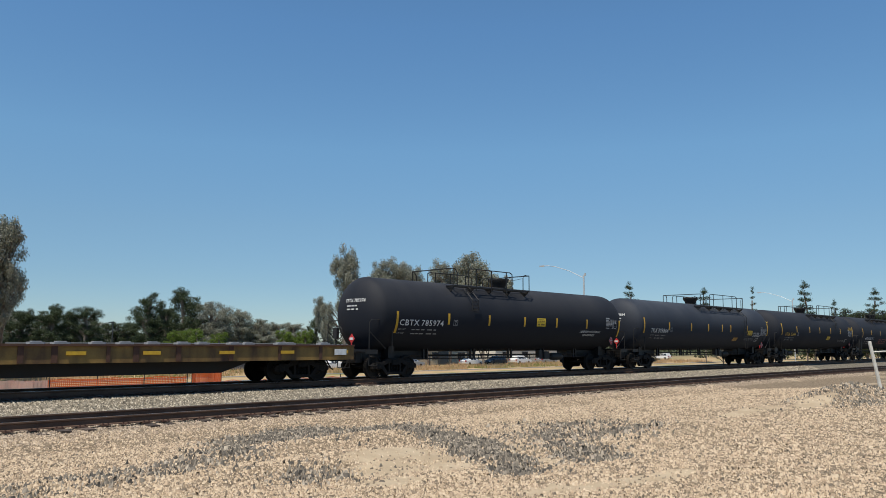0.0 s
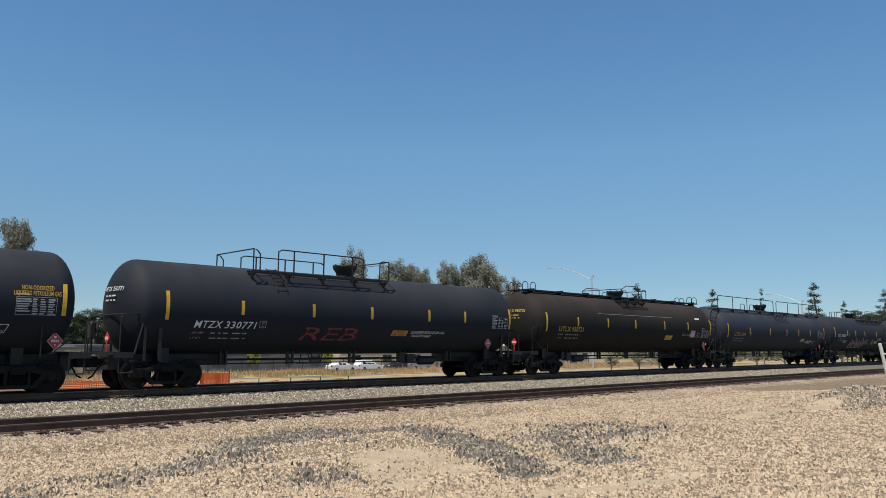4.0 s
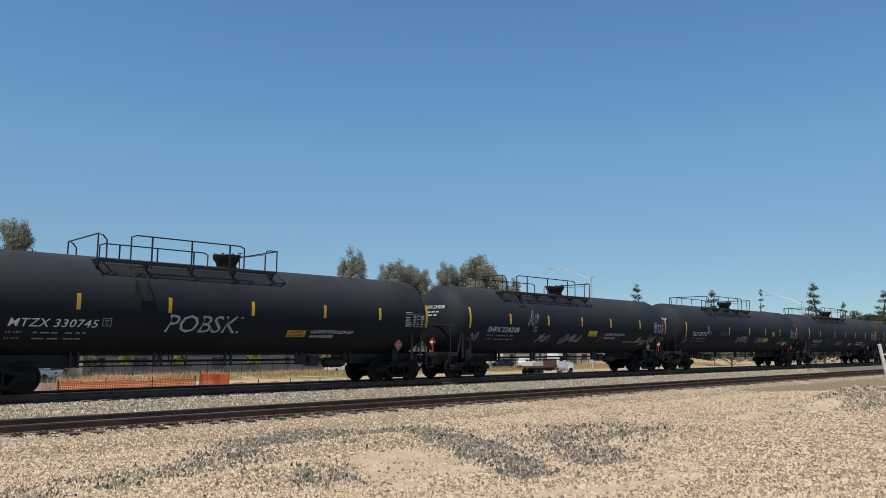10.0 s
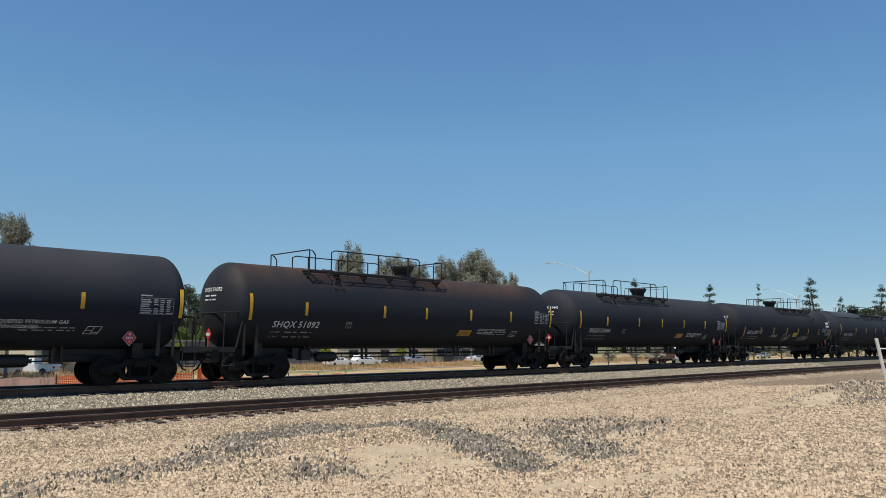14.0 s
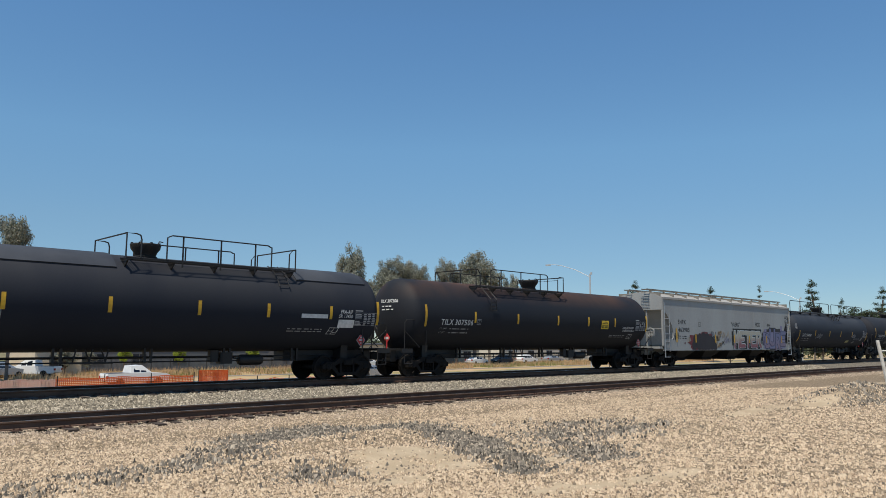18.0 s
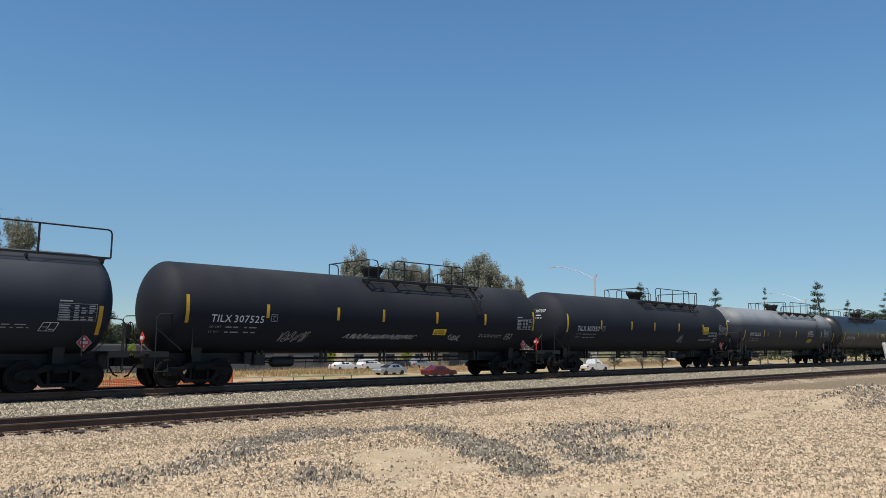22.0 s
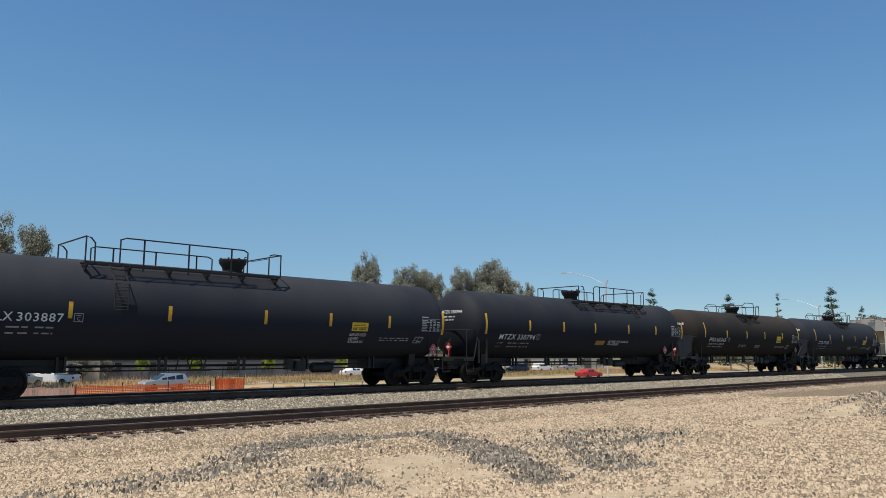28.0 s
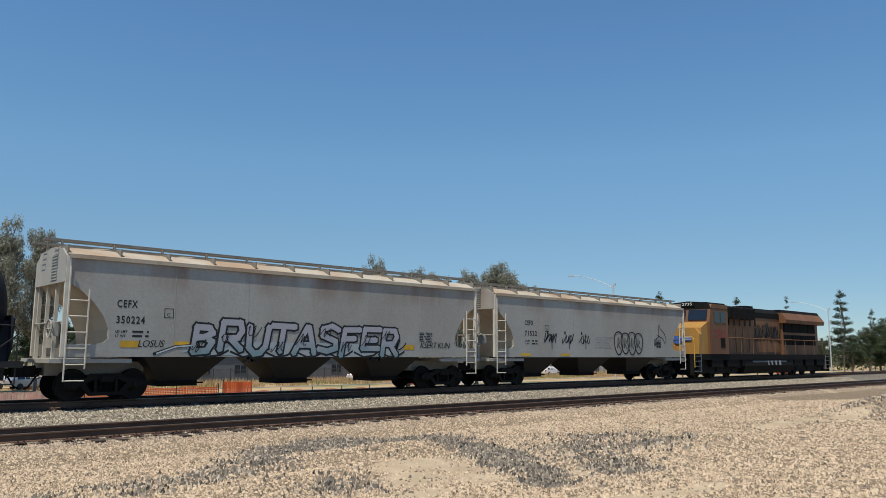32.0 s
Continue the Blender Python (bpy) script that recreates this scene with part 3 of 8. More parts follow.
# banks of darker stone: x, y, spread along x and y, how much of it there is
DARK_SPOTS = ((6.4, 11.6, 0.4, 0.6, 0.45), (7.3, 12.9, 0.5, 0.7, 0.6), (8.4, 14.1, 0.6, 0.8, 1.0), (9.5, 15.1, 0.7, 0.8, 1.2), (10.6, 15.9, 0.7, 0.6, 1.2), (11.4, 16.2, 0.5, 0.4, 0.8), (11.0, 15.0, 0.6, 0.8, 0.45), (8.6, 12.6, 0.7, 0.9, 0.25),
              (2.9, 10.7, 0.7, 0.7, 0.12), (3.9, 10.8, 0.7, 0.7, 0.14), (4.9, 11.1, 0.6, 0.7, 0.15), (5.7, 11.3, 0.5, 0.6, 0.18), (12.5, 14.6, 0.8, 0.7, 0.55), (12.2, 13.3, 0.7, 0.8, 0.5), (11.4, 12.0, 0.6, 0.8, 0.5), (10.8, 11.0, 0.5, 0.6, 0.8),
              (10.6, 10.2, 0.4, 0.5, 1.2), (10.0, 9.2, 0.4, 0.5, 1.6), (9.35, 8.4, 0.32, 0.45, 1.6), (8.9, 7.7, 0.28, 0.35, 1.2), (8.4, 6.95, 0.3, 0.3, 0.6), (12.9, 9.8, 0.9, 0.8, 0.35), (11.2, 8.5, 0.4, 0.5, 0.35),
              (10.7, 7.6, 0.5, 0.4, 0.4), (10.1, 6.8, 0.5, 0.35, 0.35), (13.4, 8.6, 0.9, 0.7, 0.3), (15.0, 10.8, 1.3, 1.0, 0.25), (6.2, 8.8, 0.5, 0.5, 0.2), (28, 8.6, 3.2, 0.8, 0.4), (25.5, 7.5, 1.5, 0.5, 0.4))
def bare(x, y):
    p = np.zeros(len(x))
    for cx, cy, sx, sy in BARE:
        p = np.maximum(p, np.exp(-((x - cx) / sx) ** 4 - ((y - cy) / sy) ** 4))
    return p


# a wedge of ground before the camera
n = 250000
d = 7.5 + 34 * rs.rand(n) ** 1.6
az = radians(44.2) + rs.uniform(-radians(33), radians(33), n)
xs, ys = d * np.sin(az), d * np.cos(az)
ok = (ys < 17.9) & (ys > 2) & (rs.rand(n) > 0.93 * bare(xs, ys))
xs, ys, d = xs[ok], ys[ok], d[ok]
dark = in_blobs(xs, ys, DARK_SPOTS, rs)
size = (0.019 + 0.026 * rs.rand(len(xs)) ** 2.0) * (0.8 + d / 40)
stones("gravel", "pale tan and pink crushed stone strewn on sand", xs[~dark], ys[~dark], size[~dark],
       ((0.32, 0.24, 0.162), (0.46, 0.355, 0.245), (0.58, 0.455, 0.325), (0.41, 0.305, 0.212), (0.15, 0.118, 0.086), (0.62, 0.495, 0.355), (0.49, 0.375, 0.26)), 11, 0.35, 1.35)
n = 30000
k = rs.randint(0, len(DARK_SPOTS), n)
S = np.array(DARK_SPOTS)[k]
bx, by = S[:, 0] + rs.randn(n) * S[:, 2] * 0.75, S[:, 1] + rs.randn(n) * S[:, 3] * 0.75
thin = (rs.rand(n) < S[:, 4] * np.clip(0.9 + 0.6 * noise2(bx, by, 2.6, 1.0) + 0.4 * noise2(bx, by, 6.1, 0.3), 0.05, 1.2)) & (rs.rand(n) > 0.8 * bare(bx, by))
bx, by = bx[thin], by[thin]
n = len(bx)
xs, ys = np.concatenate([xs[dark], bx]), np.concatenate([ys[dark], by])
size = np.concatenate([size[dark] * 1.3, 0.026 + 0.034 * rs.rand(n) ** 1.6])
ok = ys < 17.3
stones("gravel", "heaps of darker grey crushed stone", xs[ok], ys[ok], size[ok], ((0.03, 0.028, 0.026), (0.19, 0.165, 0.135), (0.065, 0.059, 0.052), (0.42, 0.36, 0.285), (0.04, 0.037, 0.034), (0.26, 0.225, 0.18)), 12, 0.1, 1.9)
# small scattered clusters of darker stones
n = 1100
d = 7.5 + 26 * rs.rand(n) ** 1.4
az = radians(44.2) + rs.uniform(-radians(33), radians(33), n)
cx, cy = np.repeat(d * np.sin(az), 5), np.repeat(d * np.cos(az), 5)
spread = np.repeat(rs.uniform(0.05, 0.2, n), 5)
xs, ys = cx + rs.randn(len(cx)) * spread, cy + rs.randn(len(cx)) * spread * 0.6
ok = (ys < 17.4) & (ys > 2)
xs, ys = xs[ok], ys[ok]
stones("gravel", "scattered dark pebbles among the pale gravel", xs, ys, 0.024 + 0.035 * rs.rand(len(xs)) ** 2, ((0.1, 0.08, 0.06), (0.18, 0.14, 0.105), (0.12, 0.1, 0.08), (0.24, 0.19, 0.14)), 15, 0.2)
# ballast of the two tracks
n = 72000
xs = 3 + 62 * rs.rand(n) ** 1.5
ys = np.where(rs.rand(n) < 0.8, rs.uniform(20.0, 23.9, n), rs.uniform(25.3, 27.6, n))
stones("ballast", "grey crushed-stone ballast between the tracks", xs, ys, 0.03 + 0.03 * rs.rand(n), ((0.05, 0.043, 0.034), (0.31, 0.27, 0.205), (0.11, 0.095, 0.073), (0.54, 0.475, 0.375), (0.24, 0.205, 0.155)), 13, 0.2)
n = 19000
xs = 3 + 62 * rs.rand(n) ** 1.5
ys = rs.uniform(17.3, 19.2, n)
stones("ballast", "pale dusty ballast along the empty track", xs, ys, 0.026 + 0.026 * rs.rand(n), ((0.14, 0.105, 0.078), (0.44, 0.35, 0.26), (0.34, 0.26, 0.19), (0.52, 0.43, 0.33)), 14, 0.3)


# ---- rolling stock: built round (0, 0, 0) at rail height, x along the train, the seen side towards -y ----
R_W = 0.457


def wheelset_mesh():
    b = Build()
    b.turn([(-1.05, 0.08), (1.05, 0.08)], 12, "y")
    for s in (-1, 1):
        prof = [(0.675, 0.12), (0.675, 0.49), (0.70, 0.49), (0.705, 0.460), (0.80, 0.452), (0.80, 0.39), (0.765, 0.38), (0.755, 0.2), (0.80, 0.17), (0.80, 0.08)]
        b.turn([(s * t, r) for t, r in prof], 22, "y")
        b.turn([(s * 1.0, 0.11), (s * 1.1, 0.11), (s * 1.12, 0.07)], 12, "y")
        for k in range(3):
            a = k * 2.094
            b.turn([(s * 1.12, 0.022), (s * 1.145, 0.022)], 6, "y", (0.065 * math.cos(a), 0, 0.065 * math.sin(a)))
        for k in range(4):
            a = k * 1.571
            b.turn([(s * 0.775, 0.05), (s * 0.785, 0.05)], 8, "y", (0.29 * math.cos(a), 0, 0.29 * math.sin(a)))
    return b.mesh("wheelset", WHEELSTEEL, 35)


def side_frame_mesh(y):
    """Cast three-piece truck frame, with its openings for the springs."""
    b = Build()
    top = [(-1.17, 0.40), (-1.17, 0.56), (-0.98, 0.66), (-0.62, 0.66), (-0.42, 0.80), (0.42, 0.80), (0.62, 0.66), (0.98, 0.66), (1.17, 0.56), (1.17, 0.40), (0.72, 0.40), (0.60, 0.52), (0.34, 0.62),
           (-0.34, 0.62), (-0.60, 0.52), (-0.72, 0.40)]
    b.prism(top, y - 0.09, y + 0.09)
    b.prism([(-0.72, 0.42), (-0.60, 0.52), (-0.40, 0.26), (0.40, 0.26), (0.60, 0.52), (0.72, 0.42), (0.46, 0.15), (-0.46, 0.15)], y - 0.08, y + 0.08)
    for s in (-1, 1):
        b.prism([(s * 0.34, 0.24), (s * 0.26, 0.24), (s * 0.26, 0.66), (s * 0.34, 0.66)], y - 0.07, y + 0.07)
        b.box(s * 0.89 - 0.13, s * 0.89 + 0.13, y - 0.12, y + 0.1, 0.40, 0.60, 0, 0.03)
    b.box(-0.27, 0.27, y * 0.93 - 0.01, y * 0.93 + 0.01, 0.24, 0.64)
    for sx in (-0.16, 0.0, 0.16):
        b.tube([(sx + 0.055 * math.cos(k * 1.2), y + 0.055 * math.sin(k * 1.2), 0.27 + k * 0.0118) for k in range(28)], 0.014, 4)
    return b.mesh("side_frame", TRUCKIRON)


def bolster_mesh():
    b = Build()
    b.box(-0.2, 0.2, -1.15, 1.15, 0.55, 0.74, 0, 0.03)
    b.box(-0.35, 0.35, -0.35, 0.35, 0.6, 0.84, 0, 0.06)
    for s in (-1, 1):
        b.box(s * 0.62 - 0.06, s * 0.62 + 0.06, -0.9, 0.9, 0.38, 0.46)
    return b.mesh("bolster", TRUCKIRON)


SPINNING = []


def truck(parent, x, car):
    t = place("truck", once("bolster", bolster_mesh), parent, pose(x, 0, 0), "grimy cast-steel two-axle truck")
    for s in (-1, 1):
        place("side_frame", once(("side", s), lambda: side_frame_mesh(s * 0.99)), t)
        w = place("wheelset", once("wheelset", wheelset_mesh), t, pose(s * 0.889, 0, R_W), "worn steel wheels on an axle")
        SPINNING.append((w, car, x, s * 0.889))
    return t


def coupler_mesh():
    b = Build()
    b.box(-0.95, -0.3, -0.1, 0.1, 0.76, 0.96, 0, 0.02)
    b.prism([(-0.32, -0.2), (-0.05, -0.22), (0.06, -0.1), (0.02, 0.0), (-0.1, 0.02), (-0.05, 0.12), (0.05, 0.2), (-0.1, 0.24), (-0.32, 0.18)], 0.7, 1.02, "z")
    b.tube([(-0.45, 0.3, 0.8), (-0.3, 0.32, 0.72), (-0.12, 0.3, 0.42), (0.0, 0.28, 0.36)], 0.028, 6)
    b.tube([(-0.4, -0.9, 0.98), (-0.42, -0.5, 1.02), (-0.4, -0.3, 0.94), (-0.35, -0.1, 1.06)], 0.016, 5)
    return b.mesh("coupler", TRUCKIRON)


def couplers(parent, half):
    place("coupler", once("coupler", coupler_mesh), parent, pose(half, 0, 0), "knuckle coupler with air hose")
    place("coupler", once("coupler", coupler_mesh), parent, pose(-half, 0, 0, 0, 0, 180), "knuckle coupler with air hose")


def shell_mesh(half, R, cz, m, head=0.75, nseg=56):
    prof = []
    for i in range(0, 13):
        a = math.pi / 2 * i / 12
        prof.append((-half + head * (1 - math.sin(a)), R * math.cos(a) if i < 12 else 0.02))
    prof = [(-half + head * (1 - math.sin(math.pi / 2 * (1 - i / 12))), max(R * math.cos(math.pi / 2 * (1 - i / 12)), 0.02)) for i in range(13)]
    body = [(-half + head + 0.12, R), (half - head - 0.12, R)]
    prof = prof + body + [(-t, r) for t, r in reversed(prof)]
    b = Build()
    b.turn(prof, nseg, "x", (0, 0, cz))
    return b.mesh("tank", m, 50)


def rail_loop(b, x0, x1, y, z0, z1, r=0.027, mid=True, posts=3):
    """A hand rail with rounded ends and upright posts."""
    c = 0.12
    line = [(x0, y, z0), (x0, y, z1 - c), (x0 + c * 0.3, y, z1 - c * 0.3), (x0 + c, y, z1), (x1 - c, y, z1), (x1 - c * 0.3, y, z1 - c * 0.3), (x1, y, z1 - c), (x1, y, z0)]
    b.tube(line, r, 6)
    if mid:
        zm = (z0 + z1) / 2
        b.tube([(x0, y, zm), (x1, y, zm)], r * 0.85, 5)
    for k in range(posts):
        x = x0 + (x1 - x0) * (k + 1) / (posts + 1)
        b.box(x - 0.03, x + 0.03, y - 0.012, y + 0.012, z0 - 0.05, z1)


def grating(b, x0, x1, y0, y1, z):
    b.box(x0, x1, y0, y0 + 0.02, z - 0.05, z + 0.015)
    b.box(x0, x1, y1 - 0.02, y1, z - 0.05, z + 0.015)
    x = x0
    while x < x1 - 0.01:
        b.box(x, x + 0.014, y0, y1, z - 0.02, z)
        x += 0.075


def top_platform(car, a, b_, R, cz, man, ladder_x, low):
    """Walkway round the manway of a tank, with its rails, brackets and ladder."""
    z = cz + R - 0.18
    w = Build()
    for s in (-1, 1):
        grating(w, a, b_, *sorted((s * 0.9, s * 1.35)), z)
    wk = part("walkway", w, IRON, car, "black steel grating walkway")
    yb = 1.35
    zs = cz + math.sqrt(R * R - yb * yb)
    n = max(3, int((b_ - a) / 1.3))
    for k in range(n + 1):
        x = a + 0.08 + (b_ - a - 0.16) * k / n
        for s in (-1, 1):
            place("bracket", once(("bracket", s, R, cz), lambda: Build().prism([(s * 0.42, z - 0.05), (s * 1.35, z - 0.05), (s * 1.33, z - 0.1), (s * 1.06, zs + 0.28), (s * 0.98, zs + 0.3), (s * 0.7, z - 0.16)], -0.02, 0.02, "x").mesh("bracket", IRON)), wk, pose(x, 0, 0))
    side = 1 if abs(man - a) > abs(b_ - man) else -1      # long end away from the manway
    for s in (-1, 1):
        h = Build()
        if b_ - a < 3.0:
            h.tube([(a, s * yb, z), (a, s * yb, z + 0.6), (a + 0.45, s * yb, z + 0.82), (b_ - 0.95, s * yb, z + 0.84), (b_ - 0.8, s * yb, z + 0.72), (b_ - 0.8, s * yb, z)], 0.024, 6)
            h.tube([(a, s * yb, z + 0.52), (a + 0.4, s * yb, z + 0.54), (a + 0.55, s * yb, z + 0.4), (a + 0.55, s * yb, z)], 0.023, 5)
            h.tube([(b_ - 0.5, s * yb, z), (b_ - 0.5, s * yb, z + 0.56), (b_ - 0.35, s * yb, z + 0.68), (b_, s * yb, z + 0.66), (b_, s * yb, z)], 0.024, 6)
            if s > 0:
                for q in (a, b_):
                    h.tube([(q, -yb, z + 0.63), (q, yb, z + 0.63)], 0.023, 5)
            part("handrail", h, IRON, wk, "black pipe handrail")
            continue
        y = s * yb
        far, nearx = (a, b_) if side > 0 else (b_, a)
        # gate at the ladder's end: a post and a short return loop
        h.tube([(far, y, z - 0.05), (far, y, z + 0.76), (far + side * 0.14, y, z + 0.72), (far + side * 0.26, y, z + 0.58), (far + side * 0.27, y, z)], 0.024, 6)
        # the long rail up to the manway
        r0, r1 = far + side * 1.0, nearx - side * 1.3
        h.tube([(r0, y, z - 0.05), (r0, y, z + 0.76), (r0 + side * 0.05, y, z + 0.76), (r0 + side * 0.16, y, z + 0.81), (r1 - side * 0.16, y, z + 0.81), (r1 - side * 0.05, y, z + 0.76), (r1, y, z + 0.74), (r1, y, z)], 0.024, 6)
        for k in (0.17, 0.51, 0.86):
            x = r0 + (r1 - r0) * k
            h.box(x - 0.025, x + 0.025, y - 0.012, y + 0.012, z - 0.2, z + 0.81)
        # gate beside the manway
        h.tube([(nearx, y, z - 0.05), (nearx, y, z + 0.76), (nearx - side * 0.3, y, z + 0.76), (nearx - side * 0.43, y, z + 0.72), (nearx - side * 0.47, y, z + 0.58), (nearx - side * 0.47, y, z)], 0.024, 6)
        if s > 0:
            for q, t in ((far, 0.76), (nearx, 0.76)):
                h.tube([(q, -yb, z + t), (q, yb, z + t)], 0.025, 5)
            h.tube([(0.3, -0.2, z + 0.62), (0.55, -0.5, z + 0.56), (nearx - side * 0.47, -yb, z + 0.6)] if side > 0 else [(-0.2, -0.2, z + 0.62), (-0.4, -0.5, z + 0.56), (nearx - side * 0.47, -yb, z + 0.6)], 0.01, 4)
        part("handrail", h, IRON, wk, "black pipe handrail")
    if ladder_x is not None:
        side_ladder(car, ladder_x, R, cz, low)


def side_ladder(car, x, R, cz, low):
    b = Build()
    za = cz + R - 0.1
    a0, a1 = math.asin(min(0.985, (za - cz) / R)), math.asin((low - cz) / R)
    arc = [a0 + (a1 - a0) * k / 12 for k in range(13)]
    q = R + 0.09
    if low > cz + 0.3:
        pts = [(-q * math.cos(t), cz + q * math.sin(t)) for t in arc]
    else:
        pts = [(-0.95, za), (-1.2, za - 0.25)] + [(-(R + 0.1), za - 0.7 - (za - 0.7 - low) * k / 8) for k in range(9)]
    for s in (-0.2, 0.2):
        b.tube([(x + s, y, z) for y, z in pts], 0.02, 5)
    total = len(pts)
    lad = part("ladder", b, IRON, car, "black steel side ladder")
    for k in range(1, total, 2 if total > 11 else 1):
        place("rung", once("rung", lambda: Build().tube([(-0.2, 0, 0), (0.2, 0, 0)], 0.014, 5).mesh("rung", IRON)), lad, pose(x, *pts[k]))


def manway(car, x, R, cz, r=0.47):
    b = Build()
    z = cz + R - 0.06
    b.turn([(z, r * 0.78), (z + 0.08, r * 0.82), (z + 0.1, r * 0.72), (z + 0.22, r * 0.80), (z + 0.34, r), (z + 0.44, r * 1.04), (z + 0.47, r * 1.06), (z + 0.50, r * 1.02), (z + 0.51, 0.02)], 24, "z", (x, 0, 0))
    for k in range(8):
        a = k * 0.785
        b.box(x + r * 0.98 * math.cos(a) - 0.03, x + r * 0.98 * math.cos(a) + 0.03, r * 0.98 * math.sin(a) - 0.03, r * 0.98 * math.sin(a) + 0.03, z + 0.40, z + 0.53)
    b.tube([(x + 0.35, -0.1, z + 0.5), (x + 0.42, -0.1, z + 0.62), (x + 0.55, -0.1, z + 0.6)], 0.02, 5)
    part("manway", b, IRON, car, "round black manway housing", 40)


def end_gear(car, half, tc, R, cz, brake, tall):
    """Stub sill, cradle and end platform with its rails at both ends."""
    for s in (-1, 1):
        b = Build()
        b.box(*sorted((s * (half - 0.85), s * (half - 4.6))), -0.34, 0.34, 0.72, 1.12, 0, 0.02)
        b.box(*sorted((s * (half - 0.55), s * (half - 0.9))), -0.45, 0.45, 0.62, 1.14, 0, 0.03)
        part("stub_sill", b, IRON, car)
        b = Build()
        ring = [(-R * math.cos(t), cz + R * math.sin(t)) for t in [radians(-58 - 64 * k / 12) for k in range(13)]]
        b.prism([(0.8, 0.82), (0.8, 1.02)] + sorted([(y, z - 0.01) for y, z in ring], key=lambda p: -p[0]) + [(-0.8, 1.02), (-0.8, 0.82)], s * tc - 0.16, s * tc + 0.16, "x")
        part("cradle", b, IRON, car)
        b = Build()
        x0, x1 = sorted((s * (half - 0.32), s * (half - 0.92)))
        for q0, q1 in ((-1.42, -1.38), (-0.5, -0.46), (0.46, 0.5), (1.38, 1.42)):
            b.box(x0, x1, q0, q1, 1.0 if q0 < -1 else 1.09, 1.17)
        b.box(x0 - 0.015, x0 + 0.02, -1.41, 1.41, 1.09, 1.171)
        b.box(x1 - 0.02, x1 + 0.015, -1.41, 1.41, 1.09, 1.171)
        pf = part("end_platform", b, IRON, car, "black grating end platform")
        b = Build()
        q = x0 + 0.07
        while q < x1 - 0.05:
            b.box(q, q + 0.016, -1.405, 1.405, 1.13, 1.16)
            q += 0.075
        place("grating", once(("end_grating", s, round(half, 3)), lambda: b.mesh("grating", IRON)), pf)
        for ys in (-1, 1):
            h = Build()
            y = ys * 1.38
            xa, xb = s * (half - 0.5), s * (half - 1.7)
            zt = 2.35 if s < 0 else 2.15
            h.tube([(xa, y, 0.55), (xa, y, zt - 0.1), (xa - s * 0.1, y, zt), (xb + s * 0.12, y, zt + 0.06), (xb, y, zt - 0.06), (xb, y, 1.05)], 0.02, 6)
            h.tube([(xa, y, 0.55), (xa - s * 0.42, y, 0.55), (xa - s * 0.42, y, 1.15)], 0.023, 5)
            if tall:
                h.tube([(xa - s * 0.45, y, 1.1), (xa - s * 0.75, y, zt)], 0.03, 6)
                h.box(*sorted((xb, xb - s * 0.1)), y - 0.02, y + 0.02, 0.9, zt - 0.1)
                h.box(*sorted((xb + s * 0.4, xb + s * 0.48)), y - 0.02, y + 0.02, 0.9, zt)
            else:
                h.tube([(xa, y, 1.9), (xa - s * 0.85, y, 1.2)], 0.022, 5)
            part("handrail", h, IRON, pf)
        if tall:
            h = Build()
            xa, zt = s * (half - 0.5), 2.35 if s < 0 else 2.15
            h.tube([(xa - s * 0.1, -1.38, zt), (xa - s * 0.1, 1.38, zt)], 0.024, 6)
            part("end_rail", h, IRON, pf)
        if s == brake:
            w = Build()
            xw = s * (half - 0.45)
            c = (xw, 0.6, 1.85)
            w.tube([(c[0], c[1] + 0.28 * math.cos(k * 0.524), c[2] + 0.28 * math.sin(k * 0.524)) for k in range(12)], 0.02, 5, True)
            for k in range(4):
                a = k * 1.571
                w.tube([c, (c[0], c[1] + 0.28 * math.cos(a), c[2] + 0.28 * math.sin(a))], 0.014, 4)
            w.box(c[0] - 0.2, c[0] - 0.02, c[1] - 0.12, c[1] + 0.12, 1.6, 2.05, 0, 0.03)
            w.tube([(c[0] - 0.1, c[1], 1.15), (c[0] - 0.1, c[1], 1.65)], 0.03, 6)
            part("brake_wheel", w, IRON, pf, "hand brake wheel on its box")


